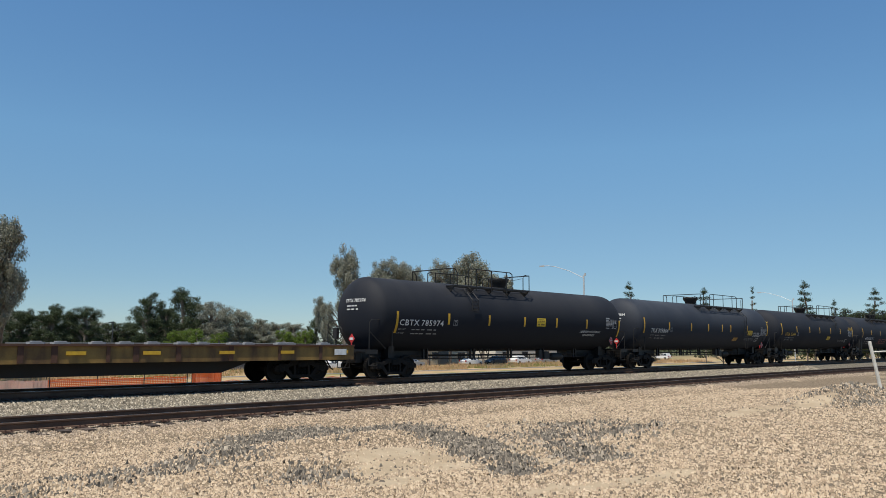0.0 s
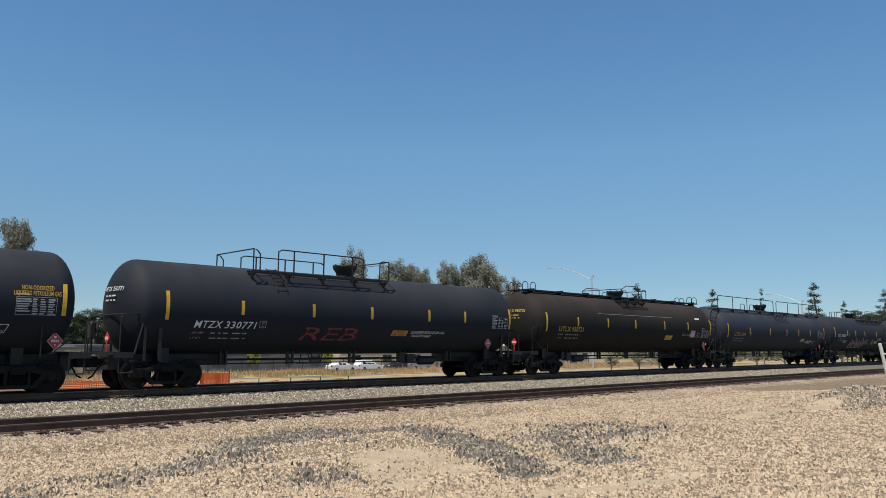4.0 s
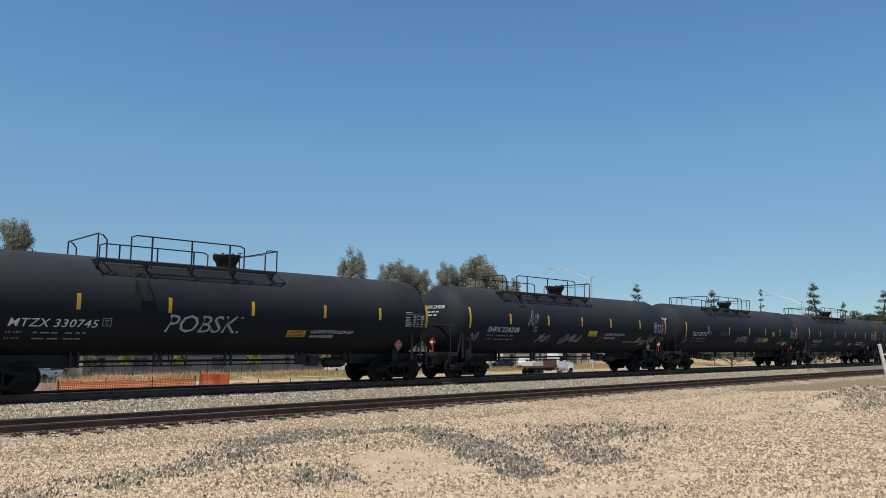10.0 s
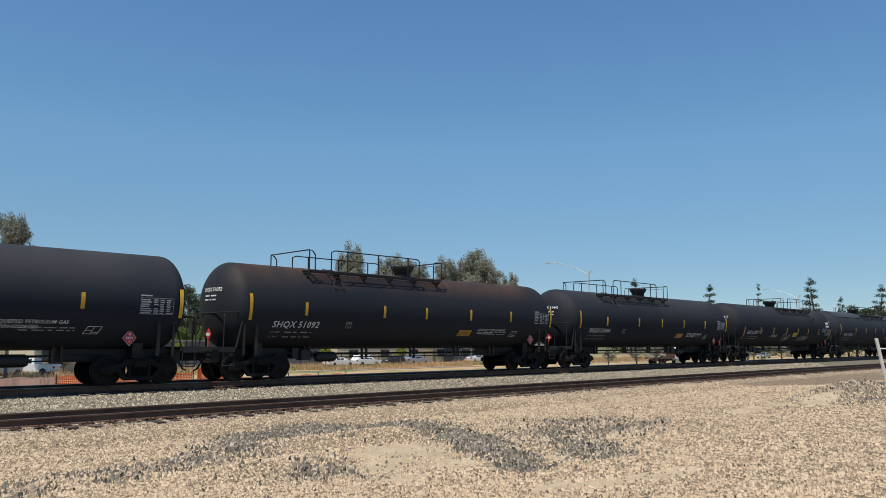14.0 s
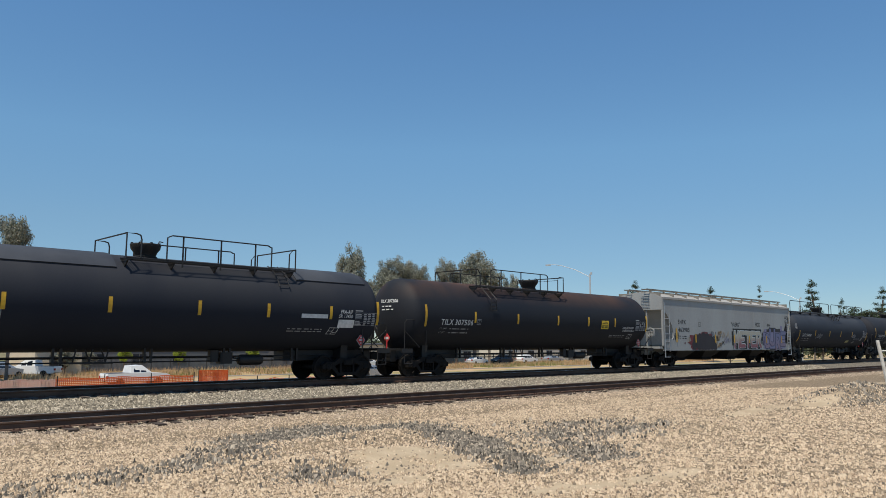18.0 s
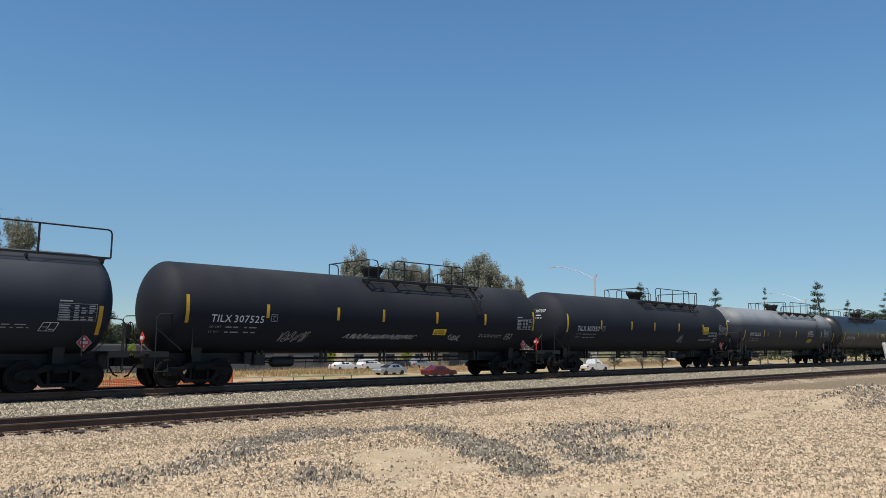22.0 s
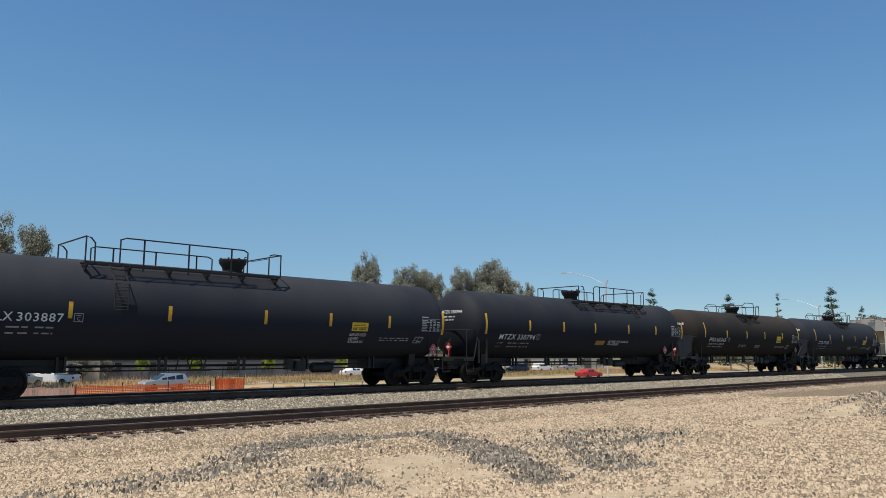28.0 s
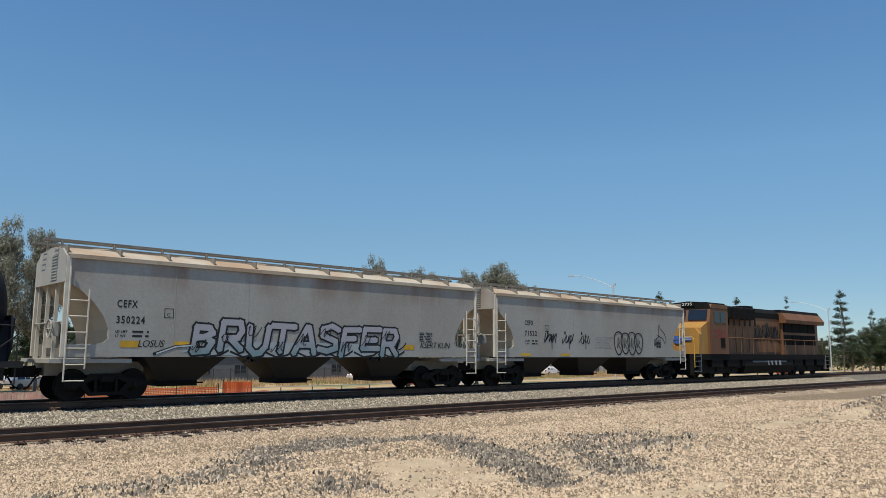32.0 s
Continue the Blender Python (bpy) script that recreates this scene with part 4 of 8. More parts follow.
def under_gear(car, tc, rng, cz, R):
    """Brake rods, hangers, valve boxes and air tank below the tank."""
    zb = cz - R
    for z, y in ((0.92, -0.55), (0.76, -0.55), (0.86, 0.6)):
        b = Build()
        b.tube([(-tc + 0.9, y, z), (tc - 0.9, y, z)], 0.023, 5)
        part("brake_rod", b, IRON, car)
    n = 5
    for k in range(n):
        x = -tc + 2.2 + (2 * tc - 4.4) * k / (n - 1) + rng.uniform(-0.2, 0.2)
        for dx in (0, 0.22):
            b = Build()
            b.box(-0.035, 0.035, -0.6, -0.5, 0.72, zb + 0.16)
            place("hanger", once(("hanger", R, cz), lambda: b.mesh("hanger", IRON)), car, pose(x + dx, 0, 0))
    x = rng.choice((-1, 1)) * rng.uniform(3.6, 4.6)
    b = Build()
    b.turn([(x - 0.5, 0.05), (x - 0.46, 0.15), (x - 0.38, 0.19), (x + 0.38, 0.19), (x + 0.46, 0.15), (x + 0.5, 0.05)], 16, "x", (0, -0.45, 0.78))
    part("air_reservoir", b, IRON, car, "black brake air reservoir", 40)
    b = Build()
    b.box(x - 1.25, x - 0.8, -0.7, -0.3, 0.66, 1.05, 0, 0.05)
    b.box(x - 1.6, x - 1.3, -0.62, -0.35, 0.72, 1.12, 0, 0.03)
    b.tube([(x - 0.8, -0.5, 0.86), (x - 0.5, -0.45, 0.82)], 0.02, 5)
    part("brake_valve", b, IRON, car)
    b = Build()
    for q in range(5):
        xx = -x * 0.55 + q * 0.24
        b.tube([(xx, -0.55, zb + 0.12), (xx + (0.18 if q % 2 else -0.1), -0.55, 0.72)], 0.025, 5)
    b.box(-x * 0.55 - 0.2, -x * 0.55 + 1.1, -0.6, -0.5, 0.72, 0.77)
    part("lever_bracket", b, IRON, car)


def placard(parent, x, z, R, cz, m=None, size=0.23):
    d = size
    y = -math.sqrt(R * R - min(0.0, z + d * 0.8 - cz) ** 2) - 0.015
    p = on_side(x, z, y, 0.006)
    flat_part("placard_rim", ([Vector(q) for q in ((0, -d * 1.14, 0), (d * 0.98, 0, 0), (0, d * 1.14, 0), (-d * 0.98, 0, 0))], [(0, 1, 2, 3)]), STENCILGREY, parent, on_side(x, z, y, 0.0), "pale rim of the placard")
    flat_part("placard", ([Vector(q) for q in ((0, -d, 0), (d * 0.85, 0, 0), (0, d, 0), (-d * 0.85, 0, 0))], [(0, 1, 2, 3)]), m or REDPLAC, parent, p, "red diamond hazard placard")
    p = on_side(x, z, y, 0.012)
    flat_part("placard_print", rects([(-d * 0.45, -d * 0.14, -d * 0.28, d * 0.16), (-d * 0.2, -d * 0.14, -d * 0.03, d * 0.16), (d * 0.05, -d * 0.14, d * 0.22, d * 0.16), (d * 0.3, -d * 0.14, d * 0.45, d * 0.16), (-d * 0.14, d * 0.34, d * 0.14, d * 0.6), (-d * 0.08, -d * 0.6, d * 0.08, -d * 0.36)]), WHITEPAINT, parent, p)


def bars(rng, rows, w, h, gap):
    out = []
    for k in range(rows):
        x = 0.0
        while x < w - 0.02:
            l = min(rng.uniform(0.08, 0.34), w - x)
            out.append((x, -k * (h + gap), x + l, -k * (h + gap) + h))
            x += l + rng.uniform(0.04, 0.12)
    return rects(out)


def fitted(text, w, h, lean=0.0):
    """Lettering drawn to a width and a height."""
    pts, faces = glyphs(text, 0.3, 0.0025, 0, 1.1)
    kx, ky = w / max(p.x for p in pts), h / max(p.y for p in pts)
    return [Vector((p.x * kx + p.y * ky * lean, p.y * ky, 0)) for p in pts], faces


def boxed(shape, w, h):
    """A shape stretched to a box of w by h."""
    pts, faces = shape
    x0, y0 = min(p.x for p in pts), min(p.y for p in pts)
    kx, ky = w / (max(p.x for p in pts) - x0), h / (max(p.y for p in pts) - y0)
    return [Vector(((p.x - x0) * kx, (p.y - y0) * ky, 0)) for p in pts], faces


LPG, NONODOR = "LIQUEFIED PETROLEUM GAS", "NON-ODORIZED"


def tank_car(name_label, u0, u1, text, number, plat, ladder_x=None, style="short", paint=None, ink=None, R=1.56, cz=2.63, low=3.35, seed=1,
             strips=(-8.1, -5.4, -2.5, 0.2, 3.0, 5.7, 8.6), zs=2.31, zt=2.1, mark=(-7.2, -6.1, -5.0, 2.0), lean=0.0, plate=None, stickers=(), words=(), panel=(7.5, 2.18), service=None,
             plac=(8.2, 1.5), tags=(), extra=(), weights=None):
    """A pressure tank car of the train, between the couplers u0 and u1; marks by their place along the side and height."""
    paint, ink = paint or BLACK, ink or WHITEPAINT
    rng = random.Random(seed)
    L = u1 - u0
    half = L / 2
    car = thing("tank_car", name_label, "tank car", group="tank cars of the freight train")
    th = half - 0.58
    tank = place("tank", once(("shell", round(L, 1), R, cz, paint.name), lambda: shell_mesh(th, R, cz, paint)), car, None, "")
    tc = half - 2.15
    truck(car, -tc, car), truck(car, tc, car)
    couplers(car, half)
    end_gear(car, half, tc, R, cz, -1, text in ("SHQX", "MTZX", "SHPX"))
    under_gear(car, tc, rng, cz, R)
    manway(car, 0.05, R, cz)
    a, b_ = plat
    if style in ("short", "small"):
        top_platform(car, a, b_, R, cz, 0.05, ladder_x, low)
    if style in ("long", "plain"):
        long_walk(car, th, R, cz, style == "long")
    if style == "bare":
        bare_walk(car, th, R, cz)
        top_platform(car, a, b_, R, cz, 0.05, None, low)
    if style == "small":
        for s in (-1, 1):
            b = Build()
            b.prism([(-1.3, 1.5), (-1.42, 2.35), (-1.2, 2.45), (1.2, 2.45), (1.42, 2.35), (1.3, 1.5), (0.85, 1.05), (-0.85, 1.05)], *sorted((s * (half - 0.6), s * (half - 0.64))), "x")
            for yy in (-0.9, 0.9):
                b.box(*sorted((s * (half - 0.64), s * (half - 1.25))), yy - 0.03, yy + 0.03, 1.1, 2.3)
            part("head_shield", b, GREYTANK, car, "dark steel shield plate before the tank head")
    if style == "jacket":
        top_platform(car, a, b_, R, cz, 0.05, ladder_x, low)
        jacket(car, th, R, cz)
    # reflective strips
    for k, x in enumerate(strips):
        tall = k in (0, len(strips) - 1)
        flat_part("reflector", rects([(-0.06, 0, 0.06, 0.93 if tall else 0.48)]), YELLOW, tank, on_tank(x, zt if tall else zs, R, cz), "yellow reflective strip")
    # lettering
    x0, xn, x1, zm = mark
    flat_part("reporting_mark", fitted(text, (xn - x0) * len(text) / (len(text) + 0.45), 0.245, lean), ink, tank, on_tank(x0, zm, R, cz), "stencilled reporting mark")
    flat_part("car_number", fitted(number, x1 - xn, 0.245, lean), ink, tank, on_tank(xn, zm, R, cz), "stencilled car number")
    for k in range(2):
        if weights:
            flat_part("small_print", fitted(weights[k], (x1 - x0) * 0.93, 0.09, lean), ink, tank, on_tank(x0, zm - 0.19 - 0.165 * k, R, cz), "small stencilled weights")
        else:
            flat_part("small_print", fitted(("LD LMT", "LT WT")[k], 0.42 - 0.06 * k, 0.07, lean), GREYPAINT, tank, on_tank(x0, zm - 0.19 - 0.165 * k, R, cz), "small stencilled weights")
            for w, dx in ((0.62, 0.62), (0.5, 1.36)):
                flat_part("small_print", bars(rng, 1, w * (x1 - x0) / 2.1, 0.048, 0.1), GREYPAINT, tank, on_tank(x0 + dx * (x1 - x0) / 2.1, zm - 0.19 - 0.165 * k, R, cz))
    if plate:
        s = 0.24
        flat_part("plate_mark", rects([(0, 0, s, 0.02), (0, s, s, s + 0.02), (0, 0, 0.02, s), (s, 0, s + 0.02, s + 0.02), (0.06, 0.18, 0.2, 0.205)]), GREYPAINT, tank, on_tank(plate[0], plate[1], R, cz))
        flat_part("plate_letter", fitted("C", 0.1, 0.11), GREYPAINT, tank, on_tank(plate[0] + 0.08, plate[1] + 0.045, R, cz))
    # printed inspection panel near the far end
    cells = [(0, 0.5, 1.06, 0.51), (0, 0.0, 1.06, 0.01), (0, 0.0, 0.01, 0.51), (1.05, 0, 1.06, 0.51), (0.0, 0.56, 0.36, 0.60)]
    for r in range(7):
        cells += [(0.0, 0.068 * r + 0.062, 1.06, 0.068 * r + 0.066)] if r % 2 else []
        for c, w in enumerate((0.34, 0.15, 0.15, 0.18)):
            l = (0.02, 0.42, 0.62, 0.83)[c]
            if rng.random() < 0.9:
                cells.append((l, 0.02 + r * 0.068, l + w * rng.uniform(0.6, 1.1), 0.057 + r * 0.068))
    flat_part("data_panel", rects(cells), STENCILGREY, tank, on_tank(panel[0], panel[1], R, cz), "printed white inspection panel")
    for line, x, z, w, *h in words:
        flat_part("lettering", fitted(line, w, h[0] if h else 0.115, lean), WHITEPAINT if ink is not YELLOWPAINT or seed != 3 else ink, tank, on_tank(x, z, R, cz), "stencilled cargo name")
    if service:
        q = 0.27
        def tilt(x, y, p=on_tank(service[0], service[1], R, cz)):
            return p(x + y * 0.35, y)
        flat_part("wheel_mark", rects([(0, 0, 0.42, 0.016), (0, q, 0.42, q + 0.016), (0, 0, 0.016, q), (0.41, 0, 0.426, q), (0.2, 0, 0.213, q), (0, q / 2, 0.2, q / 2 + 0.012), (0.24, 0.06, 0.38, 0.08)]), WHITEPAINT, tank, tilt, "white outlined service mark")
        flat_part("small_print", bars(rng, 2, 1.5, 0.035, 0.06), GREYPAINT, tank, on_tank(service[0] - 1.75, service[1] + 0.16, R, cz))
    for x, z, w, h, slant, *colour in stickers:
        m = colour[0] if colour else STICKER

        def lay(u, v, p=on_tank(x, z, R, cz, 0.008), k=slant):
            return p(u + v * k, v)

        def over(u, v, p=on_tank(x, z, R, cz, 0.012), k=slant):
            return p(u + v * k, v)
        flat_part("sticker", rects([(0, 0, w, h)]), m, tank, lay, "yellow emergency sticker" if m is STICKER else "printed sticker or painted pale weld line")
        if h > 0.2 and m is not WHITEPAINT:
            flat_part("sticker_print", rects([(0.06 * w, 0.42 * h, 0.94 * w, 0.47 * h)] + [(0.08 * w + 0.09 * w * k, 0.12 * h, 0.15 * w + 0.09 * w * k, 0.34 * h) for k in range(9) if k != 3]
                                              + [(0.1 * w + 0.2 * w * k, 0.6 * h, 0.26 * w + 0.2 * w * k, 0.7 * h) for k in range(4)] + [(0.2 * w, 0.8 * h, 0.8 * w, 0.86 * h)]), DARKPRINT if m is not PINKPLAC else WHITEPAINT, tank, over)
    placard(tank, plac[0], plac[1], R, cz)
    # marks on the head that faces the camera
    hx = -th + 0.75
    he = 0.77

    def on_head(y0, z0):
        def put(x, y):
            yy, zz = y0 + x, z0 + y
            rr = min(0.985, math.hypot(yy, zz - cz) / R)
            return (hx - he * math.sqrt(1 - rr * rr), -yy * 0 + yy, zz)
        return lambda x, y: put(-x, y)
    flat_part("small_print", glyphs(text + " " + number, 0.2, 0.003), ink, tank, on_head(0.35, 3.1), "stencilled reporting mark on the tank head")
    flat_part("small_print", bars(rng, 2, 0.7, 0.05, 0.09), ink, tank, on_head(0.2, 2.92))
    b = Build()
    b.prism([(y, z) for y, z in ((-0.2, 1.4), (0.0, 1.6), (-0.2, 1.8), (-0.4, 1.6))], -half + 0.53, -half + 0.55, "x")
    b.box(-half + 0.535, -half + 0.545, -0.23, -0.17, 1.15, 1.42)
    pl = part("placard", b, REDPLAC, car, "red diamond hazard placard on the end platform")
    b = Build()
    b.box(-half + 0.522, -half + 0.529, -0.32, -0.08, 1.55, 1.65)
    part("placard_print", b, WHITEPAINT, pl)
    for x, z, w, n in extra:
        flat_part("small_print", bars(rng, n, w, 0.04, 0.03), GREYPAINT, tank, on_tank(x, z + 0.07 * (n - 1), R, cz))
    for x, z, w, h, m, *word in tags:
        if word and isinstance(word[0], float):
            # fat letters: a filled colour under thin pale and dark outlines
            n = max(3, round(w / h * 1.2))
            for k in range(n):
                ring = [(w / n * (k + 0.5) + w / n * 0.62 * math.cos(a * 0.449) * (1 - 0.3 * math.sin(a * 0.449)), h * (0.42 + 0.42 * math.sin(a * 0.449)) * (1.15 if k % 2 else 0.95) + (0.18 * h if a == 4 else 0)) for a in range(14)]
                flat_part("graffiti", fan(ring), m, tank, on_tank(x, z, R, cz, 0.008 + 0.001 * k), "sprayed graffiti letters")
                flat_part("graffiti_outline", stroke(ring + ring[:1], 0.035), GREYPAINT, tank, on_tank(x, z, R, cz, 0.018 + 0.001 * k), "pale outline of sprayed letters")
            flat_part("graffiti_outline", boxed(scribble(rng, n + 2, h, 0.03), w, h * 0.7), DARKTAG, tank, on_tank(x, z + 0.05, R, cz, 0.03), "dark strokes in sprayed letters")
        elif word:
            flat_part("graffiti", boxed(glyphs(word[0], h, 0.001, 0.2, 0.95), w, h), m, tank, on_tank(x, z, R, cz, 0.009), "sprayed graffiti tag")
        else:
            n = max(2, round(w / h * 1.5))
            flat_part("graffiti", boxed(scribble(rng, n, h, 0.024), w, h), m, tank, on_tank(x, z, R, cz, 0.009), "sprayed graffiti tag")
            flat_part("graffiti", boxed(scribble(rng, n + 3, h, 0.016), w * 0.85, h * 0.7), m, tank, on_tank(x + 0.1 * w, z + 0.12 * h, R, cz, 0.013), "sprayed graffiti tag")
    CARS.append((car, (u0 + u1) / 2))
    return car


def long_walk(car, th, R, cz, steps):
    """Walkway along the whole tank top with rails on the seen side, and a step box at the manway."""
    z = cz + R - 0.16
    x0, x1 = -th + 0.35, th - 0.35
    for s in (-1, 1):
        b = Build()
        grating(b, x0, x1, *sorted((s * 0.42, s * 1.1)), z)
        wk = part("walkway", b, IRON, car, "black grating walkway along the tank top")
        for k in range(9):
            x = x0 + 0.2 + (x1 - x0 - 0.4) * k / 8
            place("bracket", once(("lbr", s, R, cz), lambda: Build().prism([(s * 0.42, z - 0.05), (s * 1.1, z - 0.05), (s * 1.1, z - 0.12), (s * 1.0, cz + math.sqrt(R * R - 1.0) - 0.02), (s * 0.92, cz + math.sqrt(R * R - 0.85) - 0.03), (s * 0.7, z - 0.12)], -0.02, 0.02, "x").mesh("bracket", IRON)), wk, pose(x, 0, 0))
        for a, b_ in ((x0, -0.1), (0.45, x1)) if s < 0 else ((-0.9, -0.15), (0.75, 1.5)):
            h = Build()
            rail_loop(h, a, b_, s * 1.1, z, z + (0.86 if s < 0 else 0.7), mid=False, posts=3 if s < 0 else 0)
            part("handrail", h, IRON, wk, "black pipe handrail")
    b = Build()
    y0, y1 = -1.55, -1.1
    grating(b, -0.3, 1.6, y0, y1, z) if steps else None
    for x in (-0.3, 0.3, 0.9, 1.56) if steps else ():
        b.tube([(x, y0 + 0.03, z - 0.03), (x, -1.3, cz + math.sqrt(R * R - 1.69) - 0.02)], 0.02, 5)
        b.box(x, x + 0.04, y0, y1, z - 0.07, z - 0.02)
    if steps:
        part("step_platform", b, IRON, car, "black grating platform beside the manway")
    b = Build()
    q = -th + 0.1
    pts = [(q + 0.55, z + 0.02), (q + 0.1, z - 0.25), (q - 0.12, z - 1.0), (q - 0.2, z - 1.9), (q - 0.22, 1.16)]
    for y in (-1.05, -0.65):
        b.tube([(x, y, zz2) for x, zz2 in pts], 0.022, 5)
    for k in range(11):
        t = k / 10 * (len(pts) - 1)
        i = min(int(t), len(pts) - 2)
        x = pts[i][0] + (pts[i + 1][0] - pts[i][0]) * (t - i)
        zz2 = pts[i][1] + (pts[i + 1][1] - pts[i][1]) * (t - i)
        b.tube([(x, -1.05, zz2), (x, -0.65, zz2)], 0.015, 5)
    part("ladder", b, IRON, car, "black end ladder")


def bare_walk(car, th, R, cz):
    z = cz + R + 0.04
    for s in (-1, 1):
        b = Build()
        b.box(-th + 0.4, th - 0.4, *sorted((s * 0.28, s * 0.62)), z - 0.03, z + 0.04)
        wk = part("walkway", b, IRON, car, "dark running board along the tank top")
        for k in range(8):
            x = -th + 1 + (2 * th - 2) * k / 7
            place("bracket", once(("bbr", s), lambda: Build().box(-0.05, 0.05, *sorted((s * 0.28, s * 0.66)), z - 0.14, z + 0.09).mesh("bracket", IRON)), wk, pose(x, 0, 0))
        for x in (-th + 0.55, th - 0.55):
            h = Build()
            for q in (0, -0.62 if x > 0 else 0.62):
                h.tube([(x + q, s * 0.45 - 0.18, z), (x + q, s * 0.45 - 0.18, z + 0.3), (x + q, s * 0.45 - 0.08, z + 0.42), (x + q, s * 0.45 + 0.08, z + 0.42), (x + q, s * 0.45 + 0.18, z + 0.3), (x + q, s * 0.45 + 0.18, z)], 0.022, 6)
            part("grab_iron", h, IRON, wk)


def jacket(car, th, R, cz):
    """Raised upper jacket over the top of the tank on both sides of the walkway."""
    for a, b_ in ((-th + 1.0, -1.3), (5.2, th - 0.9)):
        b = Build()
        ang = [radians(42 + 96 * k / 16) for k in range(17)]
        ring = [(-(R + 0.045) * math.cos(t), cz + (R + 0.045) * math.sin(t)) for t in ang] + [(-(R - 0.05) * math.cos(t), cz + (R - 0.05) * math.sin(t)) for t in reversed(ang)]
        b.prism(ring, a, b_, "x")
        part("upper_jacket", b, GREYTANK, car, "raised dark grey jacket on the tank top", 30)


CARS = []


def flat_car(u0, u1):
    L = u1 - u0
    half = L / 2
    car = thing("flat_car", "empty rusted yellow flat car with a deep centre sill", "flat car")
    tc = half - 2.4
    truck(car, -tc, car), truck(car, tc, car)
    couplers(car, half)
    e = half - 0.35
    b = Build()
    b.box(-e, e, -1.45, 1.45, 1.18, 1.3)
    part("deck", b, RUST, car, "rusted steel deck")
    for s in (-1, 1):
        b = Build()
        b.box(-e, e, *sorted((s * 1.45, s * 1.5)), 0.80, 1.34)
        sl = part("side_sill", b, FLATYEL, car, "yellow side sill patched with rust")
        b = Build()
        b.box(-e, e, *sorted((s * 1.45, s * 1.56)), 1.30, 1.36)
        part("top_flange", b, RUST, sl)
        x = -e + 1.0
        rng = random.Random(3)
        while x < e - 0.5:
            b = Build()
            w = rng.uniform(0.04, 0.1)
            b.box(x - w, x + w, *sorted((s * 1.5, s * 1.52)), 0.82, 1.32)
            part("rib", b, RUST, sl)
            x += rng.uniform(0.8, 2.0)
        for k in range(11):
            b = Build()
            b.box(-0.28, 0.28, *sorted((s * 1.537, s * 1.545)), 1.04, 1.15)
            place("reflector", once(("flatref", s), lambda: b.mesh("reflector", YELLOW)), sl, pose(-e + 1.7 + k * (2 * e - 2.2) / 10 + rng.uniform(-0.3, 0.3), 0, 0), "yellow reflective strip")
    b = Build()
    b.prism([(-e, 1.18), (-e, 0.8), (-tc - 1.3, 0.85), (-tc + 1.6, 0.85), (-tc + 3.0, 0.38), (tc - 3.0, 0.38), (tc - 1.6, 0.85), (tc + 1.3, 0.85), (e, 0.8), (e, 1.18)], -0.55, 0.55)
    part("centre_sill", b, IRON, car, "black fish-belly centre sill")
    for k in range(14):
        x = -e + 1.2 + k * (2 * e - 2.4) / 13
        b = Build()
        b.box(-0.24, 0.24, -1.3, -1.0, 1.3, 1.42, 0, 0.03)
        b.box(-0.14, 0.14, -1.26, -1.04, 1.42, 1.45)
        place("container_pedestal", once("ped", lambda: b.mesh("container_pedestal", GREYPAINT)), car, pose(x, 0, 0), "pale folding deck fitting")
        place("container_pedestal", once("ped", lambda: b.mesh("container_pedestal", GREYPAINT)), car, pose(x, 2.3, 0), "pale folding deck fitting")
    b = Build()
    b.box(e - 0.95, e - 0.4, -1.56, -1.55, 0.98, 1.2)
    part("number_board", b, WHITEPAINT, car)
    b = Build()
    b.tube([(e - 0.2, -1.46, 1.2), (e - 0.2, -1.5, 0.5), (e - 0.75, -1.5, 0.5), (e - 0.75, -1.46, 0.85)], 0.02, 5)
    part("stirrup_step", b, IRON, car)
    CARS.append((car, (u0 + u1) / 2))
    return car


PALESTEEL = mat("pale_painted_steel", (0.56, 0.53, 0.46), (0.4, 0.34, 0.26), 0.6, 0, 3)


def side_outline(e, zt, zl):
    """Side sheet of a covered hopper with its scooped ends."""
    half = [(e, zt), (e, 3.45), (e - 0.35, 3.25), (e - 0.75, 2.9), (e - 1.05, 2.5), (e - 1.22, 2.1), (e - 1.25, 1.85), (e - 1.1, 1.72), (e - 0.9, 1.68), (e, 1.66), (e, zl)]
    return half + [(-x, z) for x, z in reversed(half)]


